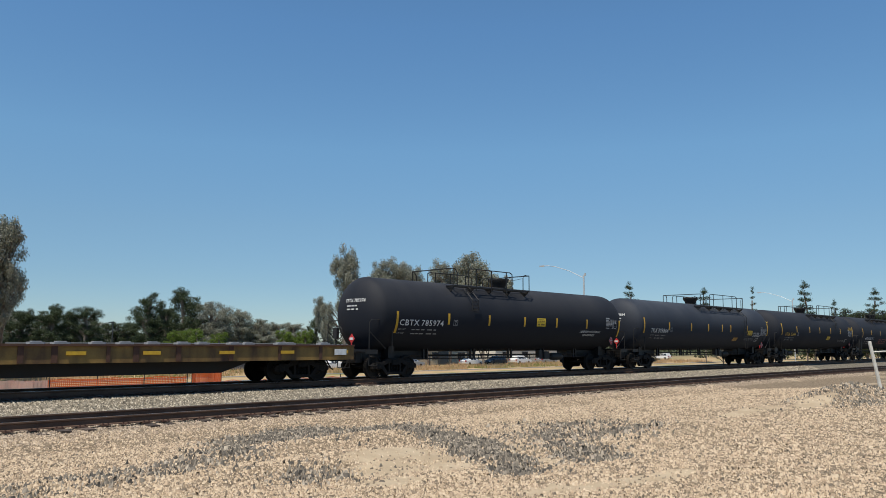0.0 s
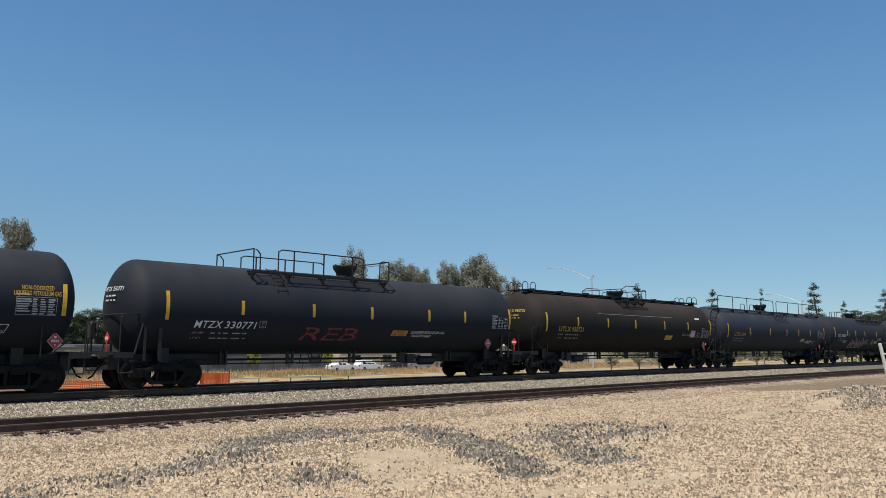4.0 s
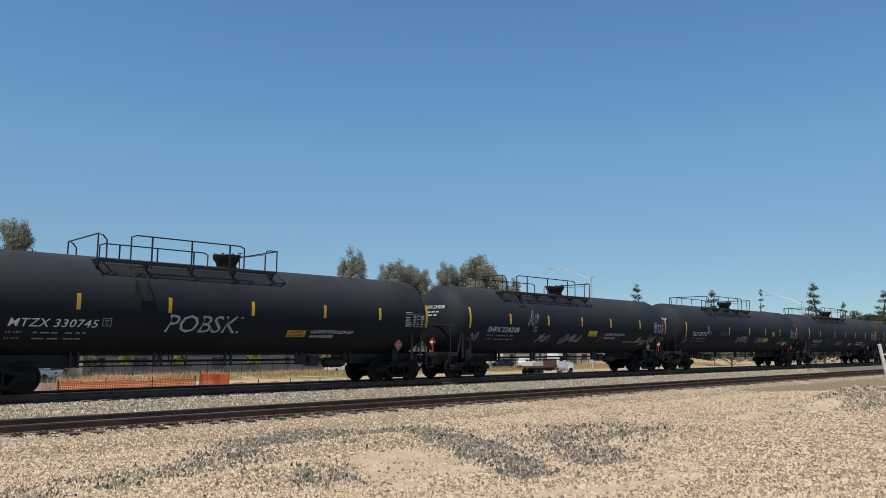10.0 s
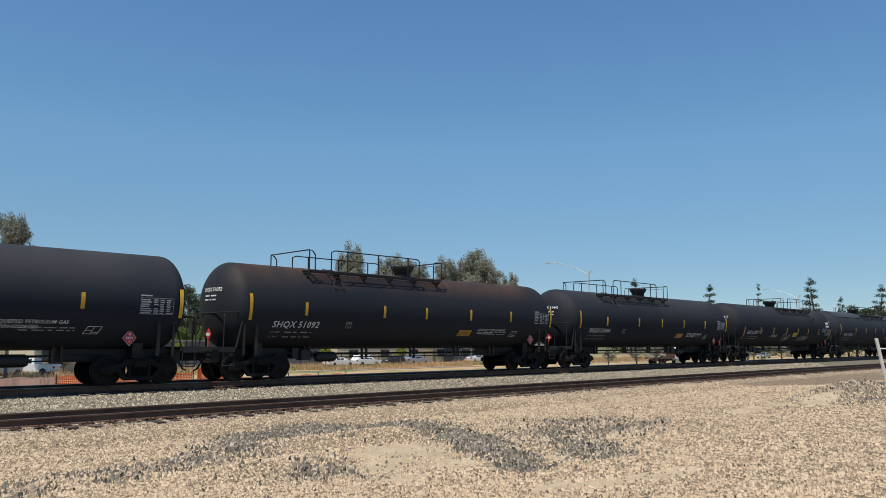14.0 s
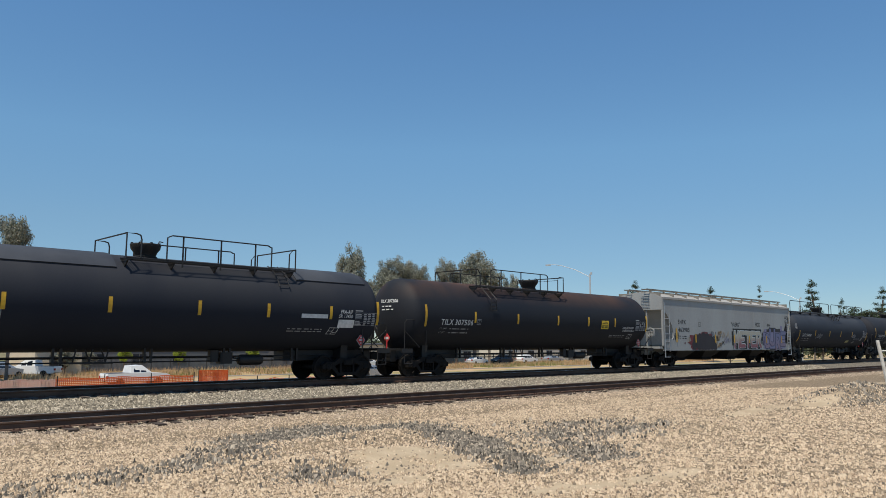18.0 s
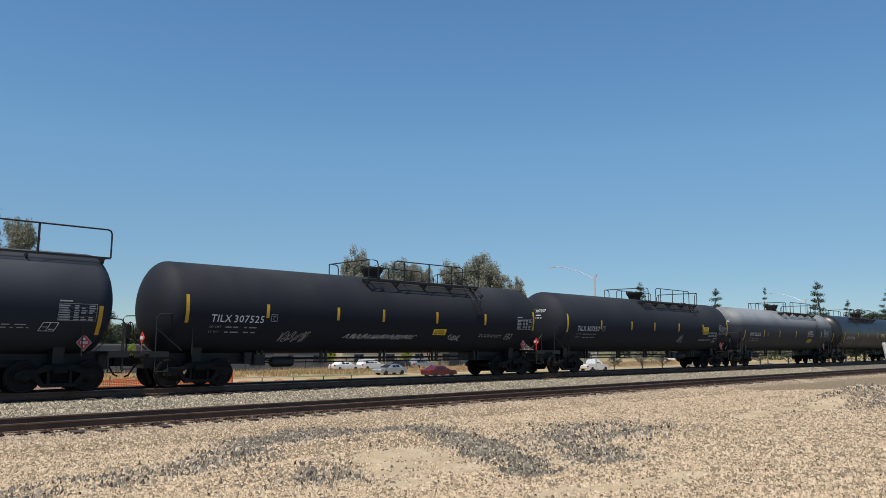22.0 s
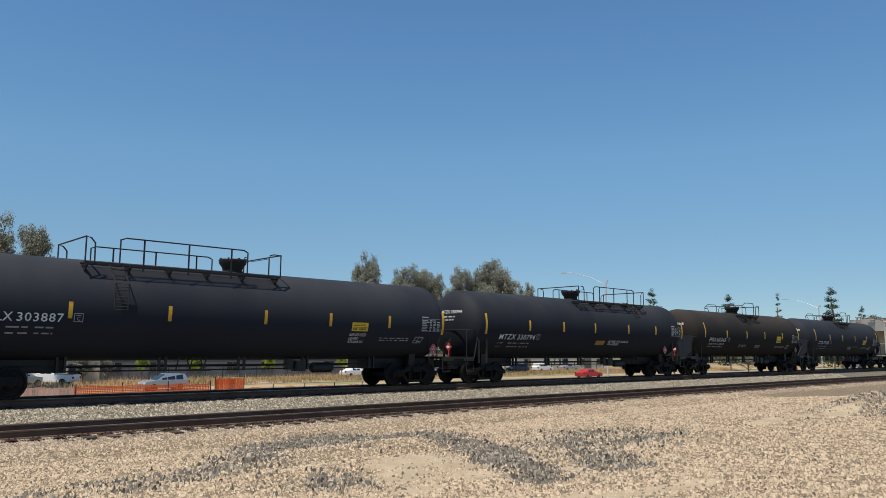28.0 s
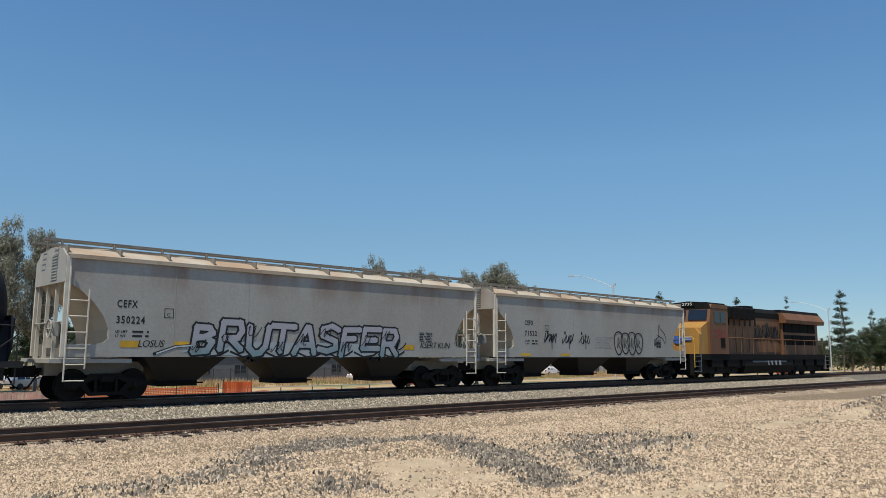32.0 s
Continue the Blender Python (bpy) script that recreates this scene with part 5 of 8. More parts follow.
def hopper(label, u0, u1, text, number, paint, roofm, bays, chord=4.14, seed=1, tan=False, zl=1.34):
    L = u1 - u0
    half = L / 2
    car = thing("covered_hopper", label, "hopper car", group="covered hoppers of the freight train")
    tc = half - 2.05
    truck(car, -tc, car), truck(car, tc, car)
    couplers(car, half)
    e = half - 0.62
    rng = random.Random(seed)
    sides = []
    for s in (-1, 1):
        b = Build()
        b.prism(side_outline(e, chord, zl), s * 1.52, s * 1.56)
        side = part("side_sheet", b, paint, car, "")
        sides.append(side)
        b = Build()
        b.box(-e, e, *sorted((s * 1.50, s * 1.62)), chord - 0.06, chord + 0.06)
        part("top_chord", b, roofm, side)
        b = Build()
        b.box(-e, e, *sorted((s * 1.50, s * 1.565)), zl - 0.04, zl + 0.3)
        part("side_sill", b, paint, side)
        for x in (-e, e):
            b = Build()
            b.box(x - 0.06, x + 0.06, *sorted((s * 1.48, s * 1.6)), 1.3, chord)
            part("corner_post", b, PALESTEEL if tan else paint, side)
        for k in range(5):
            x = -e + 3.2 + k * (2 * e - 6.4) / 4
            b = Build()
            b.box(-0.012, 0.012, *sorted((s * 1.555, s * 1.565)), zl + 0.3, chord - 0.1)
            place("seam", once(("hseam", s, chord, paint.name), lambda: b.mesh("seam", paint)), side, pose(x, 0, 0))
        # end ladders
        for xs in (-1, 1):
            b = Build()
            xl = xs * (e - 0.05)
            for q in (0.0, 0.55):
                b.tube([(xl - xs * q, s * 1.64, 0.95 if q else 0.6), (xl - xs * q, s * 1.64, 3.25 if q else 3.9)], 0.026, 5)
            steel = GALV if not tan else PALESTEEL
            lad = part("ladder", b, steel, car, "pale corner ladder")
            for k in range(6):
                place("rung", once(("hrung", steel.name), lambda: Build().tube([(-0.275, 0, 0), (0.275, 0, 0)], 0.02, 5).mesh("rung", steel)), lad, pose(xl - xs * 0.275, s * 1.64, 0.62 + k * 0.46))
    # roof with running boards
    b = Build()
    b.prism([(-1.6, chord + 0.03), (-1.1, chord + 0.26), (-0.6, chord + 0.36), (0, chord + 0.4), (0.6, chord + 0.36), (1.1, chord + 0.26), (1.6, chord + 0.03), (1.5, chord - 0.05), (-1.5, chord - 0.05)], -e, e, "x")
    roof = part("roof", b, roofm, car, "curved hopper roof", 50)
    b = Build()
    for s in (-1, 1):
        grating(b, -e - 0.45, e + 0.45, *sorted((s * 0.42, s * 0.8)), chord + 0.56)
    part("running_board", b, BOARD, roof, "grey steel roof running board")
    n = int(2 * e / 1.5)
    for k in range(n + 1):
        for s in (-1, 1):
            q = Build()
            q.box(-0.02, 0.02, *sorted((s * 0.7, s * 0.84)), chord + 0.2, chord + 0.53)
            q.box(-0.02, 0.02, *sorted((s * 0.8, s * 1.45)), chord + 0.1, chord + 0.34)
            place("board_bracket", once(("bb", s, chord), lambda: q.mesh("board_bracket", BOARD)), roof, pose(-e + k * 2 * e / n, 0, 0))
    for k in range(bays * 2):
        q = Build()
        q.turn([(chord + 0.36, 0.3), (chord + 0.43, 0.3), (chord + 0.45, 0.26), (chord + 0.46, 0.02)], 18, "z")
        place("hatch", once(("hatch", chord), lambda: q.mesh("hatch", roofm, 40)), roof, pose(-e + (k + 0.5) * 2 * e / (bays * 2), 0, 0))
    # ends: top panel, slope sheet, posts, floor
    for s in (-1, 1):
        b = Build()
        x0, x1 = sorted((s * (e + 0.075), s * (e + 0.02)))
        b.prism([(-1.56, 3.45), (1.56, 3.45), (1.56, chord), (1.1, chord + 0.26), (0, chord + 0.38), (-1.1, chord + 0.26), (-1.56, chord)], x0, x1, "x")
        en = part("end_panel", b, paint, car, "pale end panel")
        b = Build()
        for k in range(9):
            b.box(x0 - 0.02, x1 + 0.02, -0.75, -0.15, 3.55 + k * 0.09, 3.59 + k * 0.09)
        part("vent_slats", b, paint, en)
        b = Build()
        curve = [(e, 3.47), (e - 0.35, 3.27), (e - 0.75, 2.92), (e - 1.05, 2.52), (e - 1.22, 2.1), (e - 1.25, 1.84), (e - 1.3, 1.3)]
        b.prism([(s * x, z) for x, z in curve] + [(s * (x - 0.05), z - 0.02) for x, z in reversed(curve)], -1.515, 1.515)
        part("slope_sheet", b, ROOFTAN if tan else paint, car, "sloping end sheet")
        for y in (-0.45, 0.45, 1.35):
            b = Build()
            b.box(*sorted((s * e, s * (e - 0.1))), y - 0.035, y + 0.035, 1.2, 3.5)
            part("end_post", b, PALESTEEL if tan else paint, car)
        b = Build()
        b.box(*sorted((s * (half - 0.3), s * (half - 2.6))), -1.5, 1.5, 1.12, 1.24)
        for z in (2.3,):
            b.tube([(s * (e + 0.02), -1.5, z), (s * (e + 0.02), 1.5, z)], 0.022, 5)
        b.box(*sorted((s * (half - 0.5), s * (half - 3.4))), -0.36, 0.36, 0.74, 1.14)
        part("end_floor", b, paint, car)
        if s < 0:
            b = Build()
            b.turn([(1.55, 0.0), (1.55, 0.2), (2.35, 0.2), (2.35, 0.0)], 14, "z", (-e + 0.25, 0.5, 0))
            part("brake_cylinder", b, paint, car, "upright brake cylinder", 40)
            b = Build()
            b.box(-e - 0.15, -e + 0.05, -1.0, -0.6, 1.9, 2.3, 0, 0.04)
            for k in range(4):
                b.tube([(-e - 0.14, -0.8, 2.1), (-e - 0.2, -0.8 + 0.26 * math.cos(k * 1.571), 2.1 + 0.26 * math.sin(k * 1.571))], 0.014, 4)
            b.tube([(-e - 0.2, -0.8 + 0.26 * math.cos(k * 0.524), 2.1 + 0.26 * math.sin(k * 0.524)) for k in range(12)], 0.02, 5, True)
            part("brake_wheel", b, paint, car, "hand brake wheel on its box")
    # discharge bays
    pitch, shift = (3.6, -0.55) if bays == 4 else (4.25, -0.2)
    for k in range(bays):
        x = shift + pitch * (k - (bays - 1) / 2)
        lo, hi = max(-pitch * 0.335, -tc + 0.9 - x), min(pitch * 0.335, tc - 0.9 - x)
        b = Build()
        top, bot = (lo, hi, -1.2, 1.2), (-0.6, 0.6, -0.6, 0.6)
        v = [(top[0], top[2], zl), (top[1], top[2], zl), (top[1], top[3], zl), (top[0], top[3], zl), (bot[0], bot[2], 0.5), (bot[1], bot[2], 0.5), (bot[1], bot[3], 0.5), (bot[0], bot[3], 0.5)]
        b.add(v, [(0, 1, 2, 3), (7, 6, 5, 4), (0, 4, 5, 1), (1, 5, 6, 2), (2, 6, 7, 3), (3, 7, 4, 0)])
        ch = place("discharge_chute", once(("chute", round(lo, 2), round(hi, 2), zl), lambda: b.mesh("discharge_chute", BLACKSPRAY)), car, pose(x, 0, 0), "black discharge chute")
        b = Build()
        b.box(-0.64, 0.64, -0.66, 0.66, 0.36, 0.52, 0, 0.03)
        b.tube([(-0.8, -0.7, 0.46), (0.8, -0.7, 0.46)], 0.03, 6)
        place("gate", once("hgate", lambda: b.mesh("gate", TRUCKIRON)), ch, None, "outlet gate")
    side = sides[0]
    x0 = -e + {1: 1.8, 2: 1.42, 3: 1.98}[seed]
    y = -1.56
    ink = mat("black_stencil", (0.008, 0.008, 0.009), (0.02, 0.02, 0.02), 0.7) if "INK" not in MEMO else MEMO["INK"]
    MEMO["INK"] = ink
    size, wt, wn, zt, zn = (0.38, 0.98, 1.42, 2.63, 2.15) if seed == 1 else (0.31, 0.62, 0.86, 2.78, 2.3)
    for word, wide, z, lab in ((text, wt, zt, "black stencilled reporting mark"), (number, wn, zn, "black stencilled car number")):
        shape = glyphs(word, size, 0.007, 0, 1.2)
        fit = wide / max(p.x for p in shape[0])
        flat_part("lettering", shape, ink, side, lambda a, b, q=on_side(x0, z, y), k=fit: q(a * k, b), lab)
    for k, words in enumerate(("LD LMT", "LT WT")):
        z = (1.84 if seed == 1 else 2.02) - 0.13 * k
        flat_part("small_print", glyphs(words, 0.1, 0.003, 0, 1.05), ink, side, on_side(x0, z, y))
        flat_part("small_print", bars(rng, 1, 0.5, 0.06, 0.1), ink, side, on_side(x0 + 0.5, z + 0.005, y))
    s = 0.28
    flat_part("plate_mark", rects([(0, 0, s, 0.02), (0, s, s, s + 0.02), (0, 0, 0.02, s), (s, 0, s + 0.02, s + 0.02)]), ink, side, on_side(x0 + (2.6 if seed == 1 else 1.45), 2.5, y))
    flat_part("plate_letter", glyphs("C", 0.16), ink, side, on_side(x0 + (2.68 if seed == 1 else 1.53), 2.55, y))
    flat_part("data_panel", bars(rng, 6, 0.7, 0.035, 0.03), ink, side, on_side(e - 3.2, 2.25, y), "printed inspection panel")
    CARS.append((car, (u0 + u1) / 2))
    return side


LOCOTAG = mat("sooty_spray_on_yellow", (0.028, 0.02, 0.015), (0.075, 0.045, 0.025), 0.7, 0, 2)


def locomotive(u0, u1):
    L = u1 - u0
    half = L / 2
    car = thing("locomotive", "weathered yellow six-axle diesel locomotive at the end of the train", "locomotive")
    couplers(car, half)
    e = half - 0.6
    b = Build()
    b.box(-e, e, -1.5, 1.5, 1.15, 1.5, 0, 0.05)
    part("frame", b, LOCODARK, car, "sooty dark locomotive frame")
    b = Build()
    for q in range(9):
        b.box(-e + 2.2 + q * 2.0, -e + 3.7 + q * 2.0, -1.46, -1.25, 0.72, 1.16, 0, 0.04)
    part("equipment_boxes", b, LOCODARK, car, "row of sooty boxes below the walkway")
    # nose and cab
    b = Build()
    b.prism([(-1.4, 1.5), (-1.45, 2.7), (-1.15, 3.1), (1.15, 3.1), (1.45, 2.7), (1.4, 1.5)], -e + 0.8, -e + 1.1, "x")
    b.prism([(-e + 1.1, 1.5), (-e + 1.1, 3.1), (-e + 1.95, 3.5), (-e + 1.95, 1.5)], -1.42, 1.42)
    b.box(-e + 0.76, -e + 0.8, 0.2, 0.8, 1.6, 2.9)
    part("nose", b, LOCONOSE, car, "yellow short nose")
    b = Build()
    b.prism([(-e + 1.9, 1.5), (-e + 1.9, 3.45), (-e + 2.15, 4.4), (-e + 2.3, 4.6), (-e + 4.3, 4.6), (-e + 4.3, 1.5)], -1.55, 1.55)
    cab = part("cab", b, LOCOYEL, car, "yellow driver's cab")
    b = Build()
    b.prism([(-1.57, 4.32), (-1.3, 4.72), (0, 4.82), (1.3, 4.72), (1.57, 4.32)], -e + 2.1, -e + 4.4, "x")
    part("cab_roof", b, LOCODARK, cab, "sooty cab roof")
    flat_part("small_print", boxed(glyphs("2735", 0.2, 0.002), 0.7, 0.17), WHITEPAINT, cab, lambda u, v: (-e + 2.045, 0.35 - u, 4.55 + v), "white number on the board")
    for y0, y1 in ((-1.35, -0.1), (0.1, 1.35)):
        b = Build()
        b.prism([(-e + 1.95, 3.62), (-e + 2.12, 4.26), (-e + 2.06, 4.26), (-e + 1.89, 3.62)], y0, y1)
        part("windscreen", b, GLASSDARK, cab, "tinted windscreen pane")
    for x in (-e + 2.5, -e + 3.3):
        b = Build()
        b.box(x, x + 0.65, -1.575, -1.55, 3.45, 4.15)
        part("cab_window", b, GLASSDARK, cab, "tinted side window")
    b = Build()
    b.box(-e + 3.25, -e + 3.8, -1.57, -1.55, 1.9, 2.5)
    part("cab_vent", b, LOCODARK, cab)
    b = Build()
    b.box(-e + 2.05, -e + 2.2, -0.5, 0.5, 4.5, 4.78)
    part("number_board", b, LOCODARK, cab, "dark number board")
    flat_part("lettering", glyphs("2735", 0.74, 0.008, 0, 1.05), mat("red_number_paint", (0.26, 0.012, 0.012), (0.2, 0.02, 0.015), 0.6), cab, on_side(-e + 2.45, 2.5, -1.55), "red engine number")
    # hood
    b = Build()
    b.box(-e + 4.3, -e + 13.2, -1.0, 1.0, 1.5, 4.4, 0, 0.08)
    hood = part("engine_hood", b, LOCOYEL, car, "yellow engine hood with soot stains")
    for k in range(9):
        b = Build()
        b.box(-0.44, 0.44, -1.025, -1.0, 1.65, 3.2)
        b.box(0.34, 0.37, -1.04, -1.02, 2.3, 2.5)
        place("hood_door", once("hooddoor", lambda: b.mesh("hood_door", LOCOYEL)), hood, pose(-e + 4.9 + k * 0.95, 0, 0))
    b = Build()
    b.box(-e + 4.5, -e + 8.6, -1.35, 1.35, 3.8, 4.5, 0, 0.1)
    part("blower_housing", b, LOCODARK, car, "sooty blower housing")
    for k in range(6):
        b = Build()
        b.box(-0.05, 0.05, -1.42, -1.35, 3.35, 4.55)
        place("rib", once("lrib", lambda: b.mesh("rib", LOCODARK)), car, pose(-e + 4.7 + k * 0.74, 0, 0))
    b = Build()
    b.prism([(-1.03, 4.0), (-1.03, 4.38), (-0.7, 4.68), (0.7, 4.68), (1.03, 4.38), (1.03, 4.0)], -e + 4.4, -e + 13.2, "x")
    b.box(-e + 9.0, -e + 10.2, -0.5, 0.5, 4.6, 4.85, 0, 0.1)
    part("hood_roof", b, LOCODARK, car, "sooty hood roof")
    # radiator
    b = Build()
    b.box(-e + 13.2, e - 1.0, -1.15, 1.15, 1.5, 4.0, 0, 0.05)
    part("radiator_cab", b, LOCOYEL, car, "yellow radiator compartment")
    b = Build()
    b.prism([(-1.5, 3.75), (-1.55, 4.0), (-1.2, 4.5), (1.2, 4.5), (1.55, 4.0), (1.5, 3.75)], -e + 13.0, e - 0.6, "x")
    part("radiator_wing", b, LOCOYEL, car, "overhanging yellow radiator wings")
    b = Build()
    b.prism([(-1.2, 4.5), (1.2, 4.5), (1.1, 4.72), (-1.1, 4.72)], -e + 13.1, e - 0.7, "x")
    part("radiator_screen", b, LOCODARK, car)
    for z in (2.3, 3.2):
        for k in range(4):
            b = Build()
            b.box(-0.66, 0.66, -1.2, -1.15, -0.1, 0.62)
            for q in range(5):
                b.box(-0.6, 0.6, -1.23, -1.19, 0.05 + q * 0.1, 0.08 + q * 0.1)
            place("grille", once("grille", lambda: b.mesh("grille", LOCODARK)), car, pose(-e + 14.0 + k * 1.4, 0, z), "black louvred grille")
    # fuel tank, trucks
    b = Build()
    b.prism([(-1.45, 1.15), (-1.5, 0.75), (-1.25, 0.24), (1.25, 0.24), (1.5, 0.75), (1.45, 1.15)], -3.7, 3.7, "x")
    part("fuel_tank", b, LOCODARK, car, "sooty dark fuel tank")
    for k, x in enumerate((-0.4, 0.1, 0.7, 1.3)):
        flat_part("streak", rects([(0, 0, 0.16 + 0.05 * k, 0.32)]), GREYPAINT, car, lambda u, v, q=x: (q + u, -1.465 - 0.05 * (0.38 - v) / 0.4 - 0.012, 0.78 + v), "pale streak on the fuel tank")
    b = Build()
    b.box(-e + 0.9, e - 0.9, -1.05, 1.05, 0.8, 1.16)
    for q in (-9.2, -4.4, 4.4, 9.2):
        b.box(q - 0.5, q + 0.5, -1.35, 1.35, 0.62, 1.16, 0, 0.08)
    part("underframe", b, LOCODARK, car, "sooty underframe boxes")
    b = Build()
    b.turn([(-2.6, 0.18), (2.6, 0.18)], 14, "x", (0, -1.3, 1.0))
    part("air_reservoir", b, LOCOGREY, car, "", 40)
    for s in (-1, 1):
        x = s * 6.9
        b = Build()
        b.prism([(-2.8, 0.45), (-2.7, 0.95), (-1.9, 1.14), (1.9, 1.14), (2.7, 0.95), (2.8, 0.4), (2.3, 0.26), (1.7, 0.26), (1.2, 0.36), (0.5, 0.26), (-0.5, 0.26), (-1.2, 0.36), (-1.7, 0.26), (-2.3, 0.26)], -1.15, -0.95)
        b.prism([(-2.6, 0.5), (-2.5, 0.85), (2.5, 0.85), (2.6, 0.5)], 0.95, 1.15)
        b.box(-0.5, 0.5, -0.9, 0.9, 0.6, 1.15)
        for q in (-2.0, 0, 2.0):
            b.box(q - 0.2, q + 0.2, -1.22, -1.1, 0.36, 0.72, 0, 0.04)
        t = part("truck", b, TRUCKIRON, car, "black three-axle truck", False, pose(x, 0, 0))
        for q in (-2.0, 0.0, 2.0):
            w = place("wheelset", once("wheelset", wheelset_mesh), t, pose(q, 0, R_W), "worn steel wheels on an axle")
            SPINNING.append((w, car, x, q))
    # steps, rails, plough
    for s in (-1, 1):
        b = Build()
        b.prism([(s * e, 1.5), (s * (e + 0.1), 0.25), (s * (e - 0.05), 0.25), (s * (e - 0.1), 1.5)], -1.45, 1.45)
        part("pilot", b, LOCODARK, car, "dark pilot plate")
        for ys in (-1, 1):
            b = Build()
            for k in range(4):
                b.box(*sorted((s * (e - 0.1), s * (e - 0.75))), *sorted((ys * 1.3, ys * 1.55)), 0.45 + k * 0.3, 0.49 + k * 0.3)
            b.box(*sorted((s * (e - 0.75), s * (e - 0.79))), *sorted((ys * 1.3, ys * 1.55)), 0.4, 1.5)
            part("steps", b, LOCOGREY, car, "side steps")
            b = Build()
            b.tube([(s * (e - 0.05), ys * 1.5, 0.7), (s * (e - 0.05), ys * 1.5, 2.4), (s * (e - 0.1), ys * 1.3, 2.55), (s * (e - 0.1), ys * 0.4, 2.5)], 0.022, 5)
            part("handrail", b, YELLOWPAINT if s < 0 else IRON, car)
    for ys in (-1, 1):
        b = Build()
        y = ys * 1.46
        b.tube([(-e + 4.4, y, 2.55), (e - 0.9, y, 2.55)], 0.03, 5)
        for k in range(10):
            x = -e + 4.5 + k * (2 * e - 5.5) / 9
            b.tube([(x, y, 1.5), (x, y, 2.57)], 0.02, 5)
        part("walkway_rail", b, LOCOYEL, car, "side walkway handrail")
    # emblem as plain shapes, soot
    b = Build()
    b.box(-e + 0.74, -e + 0.752, -0.95, 0.95, 2.32, 2.6, 0)
    b.prism([(-0.3, 2.32), (-0.26, 2.2), (0.0, 2.1), (0.26, 2.2), (0.3, 2.32)], -e + 0.74, -e + 0.752, "x")
    em = part("emblem", b, mat("blue_emblem", (0.05, 0.12, 0.4), None, 0.5), car, "plain blue emblem")
    b = Build()
    for q in (-0.95, 0.35):
        b.box(-e + 0.733, -e + 0.739, q, q + 0.6, 2.38, 2.42)
        b.box(-e + 0.733, -e + 0.739, q, q + 0.6, 2.5, 2.54)
    part("emblem_stripe", b, WHITEPAINT, em, "white stripes on the emblem")
    rng = random.Random(4)
    for k in range(3):
        ring = [(0.55 * math.cos(a * 0.3) * (1 + 0.15 * math.sin(a * 1.7 + k)), 0.5 * math.sin(a * 0.3) * (1 + 0.2 * math.cos(a * 1.3 + k))) for a in range(21)]
        cx = -e + 9.6 + k * 1.25
        pts = [Vector((0, 0, 0))] + [Vector((x, y, 0)) for x, y in ring]
        flat_part("graffiti", (pts, [(0, 1 + q, 1 + (q + 1) % 21) for q in range(21)]), LOCOTAG, hood, on_side(cx, 3.0 + 0.15 * (k % 2), -1.045), "dark sprayed figure")
        flat_part("graffiti", scribble(rng, 5, 1.2, 0.035), LOCODARK, hood, on_side(cx - 0.6, 2.3, -1.05), "black sprayed scrawl")
    CARS.append((car, (u0 + u1) / 2))
    return car


# ---- the train, by its couplers ----
LB, WB = "black tank car lettered in white, with a railed platform on top", "black tank car lettered in white, with white graffiti along its side"
flat_car(-287.4, -260.05)
tank_car(LB, -260.05, -240.4, "CBTX", "785974", (-4.57, 0.79), -3.43, seed=1, low=2.9, strips=(-7.99, -5.01, -2.37, 0.2, 2.76, 5.41, 8.54), zs=2.25, zt=1.84, mark=(-7.86, -6.63, -5.32, 2.17), plate=(-4.71, 2.2),
         stickers=((1.14, 2.29, 0.69, 0.4, 0.0),), words=((LPG, 4.87, 2.03, 1.89), (NONODOR, 5.2, 1.86, 1.09)), panel=(7.23, 2.27), plac=(8.02, 1.62))
tank_car(LB, -240.4, -220.1, "TILX", "303864", (-1.18, 5.27), 4.92, paint=GREYTANK, seed=2, low=1.2, strips=(-8.69, -5.76, -2.94, -0.58, 1.44, 2.74, 5.4, 8.96), mark=(-7.9, -7.1, -5.86, 2.15), plate=(-5.61, 2.2),
         stickers=((3.4, 1.7, 0.65, 0.27, 0.3, OCHRELABEL), (5.57, 2.12, 0.75, 0.33, 0.0)), words=((NONODOR, 6.42, 2.19, 1.09, 0.13), (LPG, 6.45, 2.01, 1.23, 0.13)), panel=(7.74, 2.11), service=(7.04, 1.69), plac=(8.61, 1.43))
tank_car("black tank car lettered in yellow, with a railed platform on top", -220.1, -200.7, "UTLX", "953464", (-1.14, 4.88), 3.86, ink=YELLOWPAINT, seed=3, low=2.9, strips=(-8.08, -5.06, -2.26, 0.06, 2.71, 5.18, 8.5),
         zs=2.44, zt=2.22, mark=(-7.37, -6.31, -5.31, 2.17), plate=(-4.88, 2.19), stickers=((1.91, 1.9, 0.78, 0.3, 0.25),), words=((NONODOR, 7.36, 2.93, 0.85, 0.13), (LPG, 7.17, 2.77, 1.23, 0.13)), panel=(7.24, 2.22), service=(6.63, 1.71), plac=(8.4, 1.5))
tank_car(LB, -200.7, -181.0, "MTZX", "330771", (-4.9, 1.26), -3.76, seed=4, strips=(-7.98, -5.34, -2.45, 0.28, 3.35, 5.51, 8.5), zs=2.43, zt=2.2, mark=(-7.05, -5.96, -4.8, 1.97), lean=0.2, plate=(-4.64, 2.0),
         stickers=((1.41, 1.8, 0.82, 0.25, 0.2, OCHRELABEL),), words=((LPG, 2.44, 1.91, 1.89), (NONODOR, 2.53, 1.77, 1.08)), panel=(7.3, 2.2), plac=(7.29, 1.53), tags=((-2.9, 1.6, 2.6, 0.55, TAGRED, "REB"),))
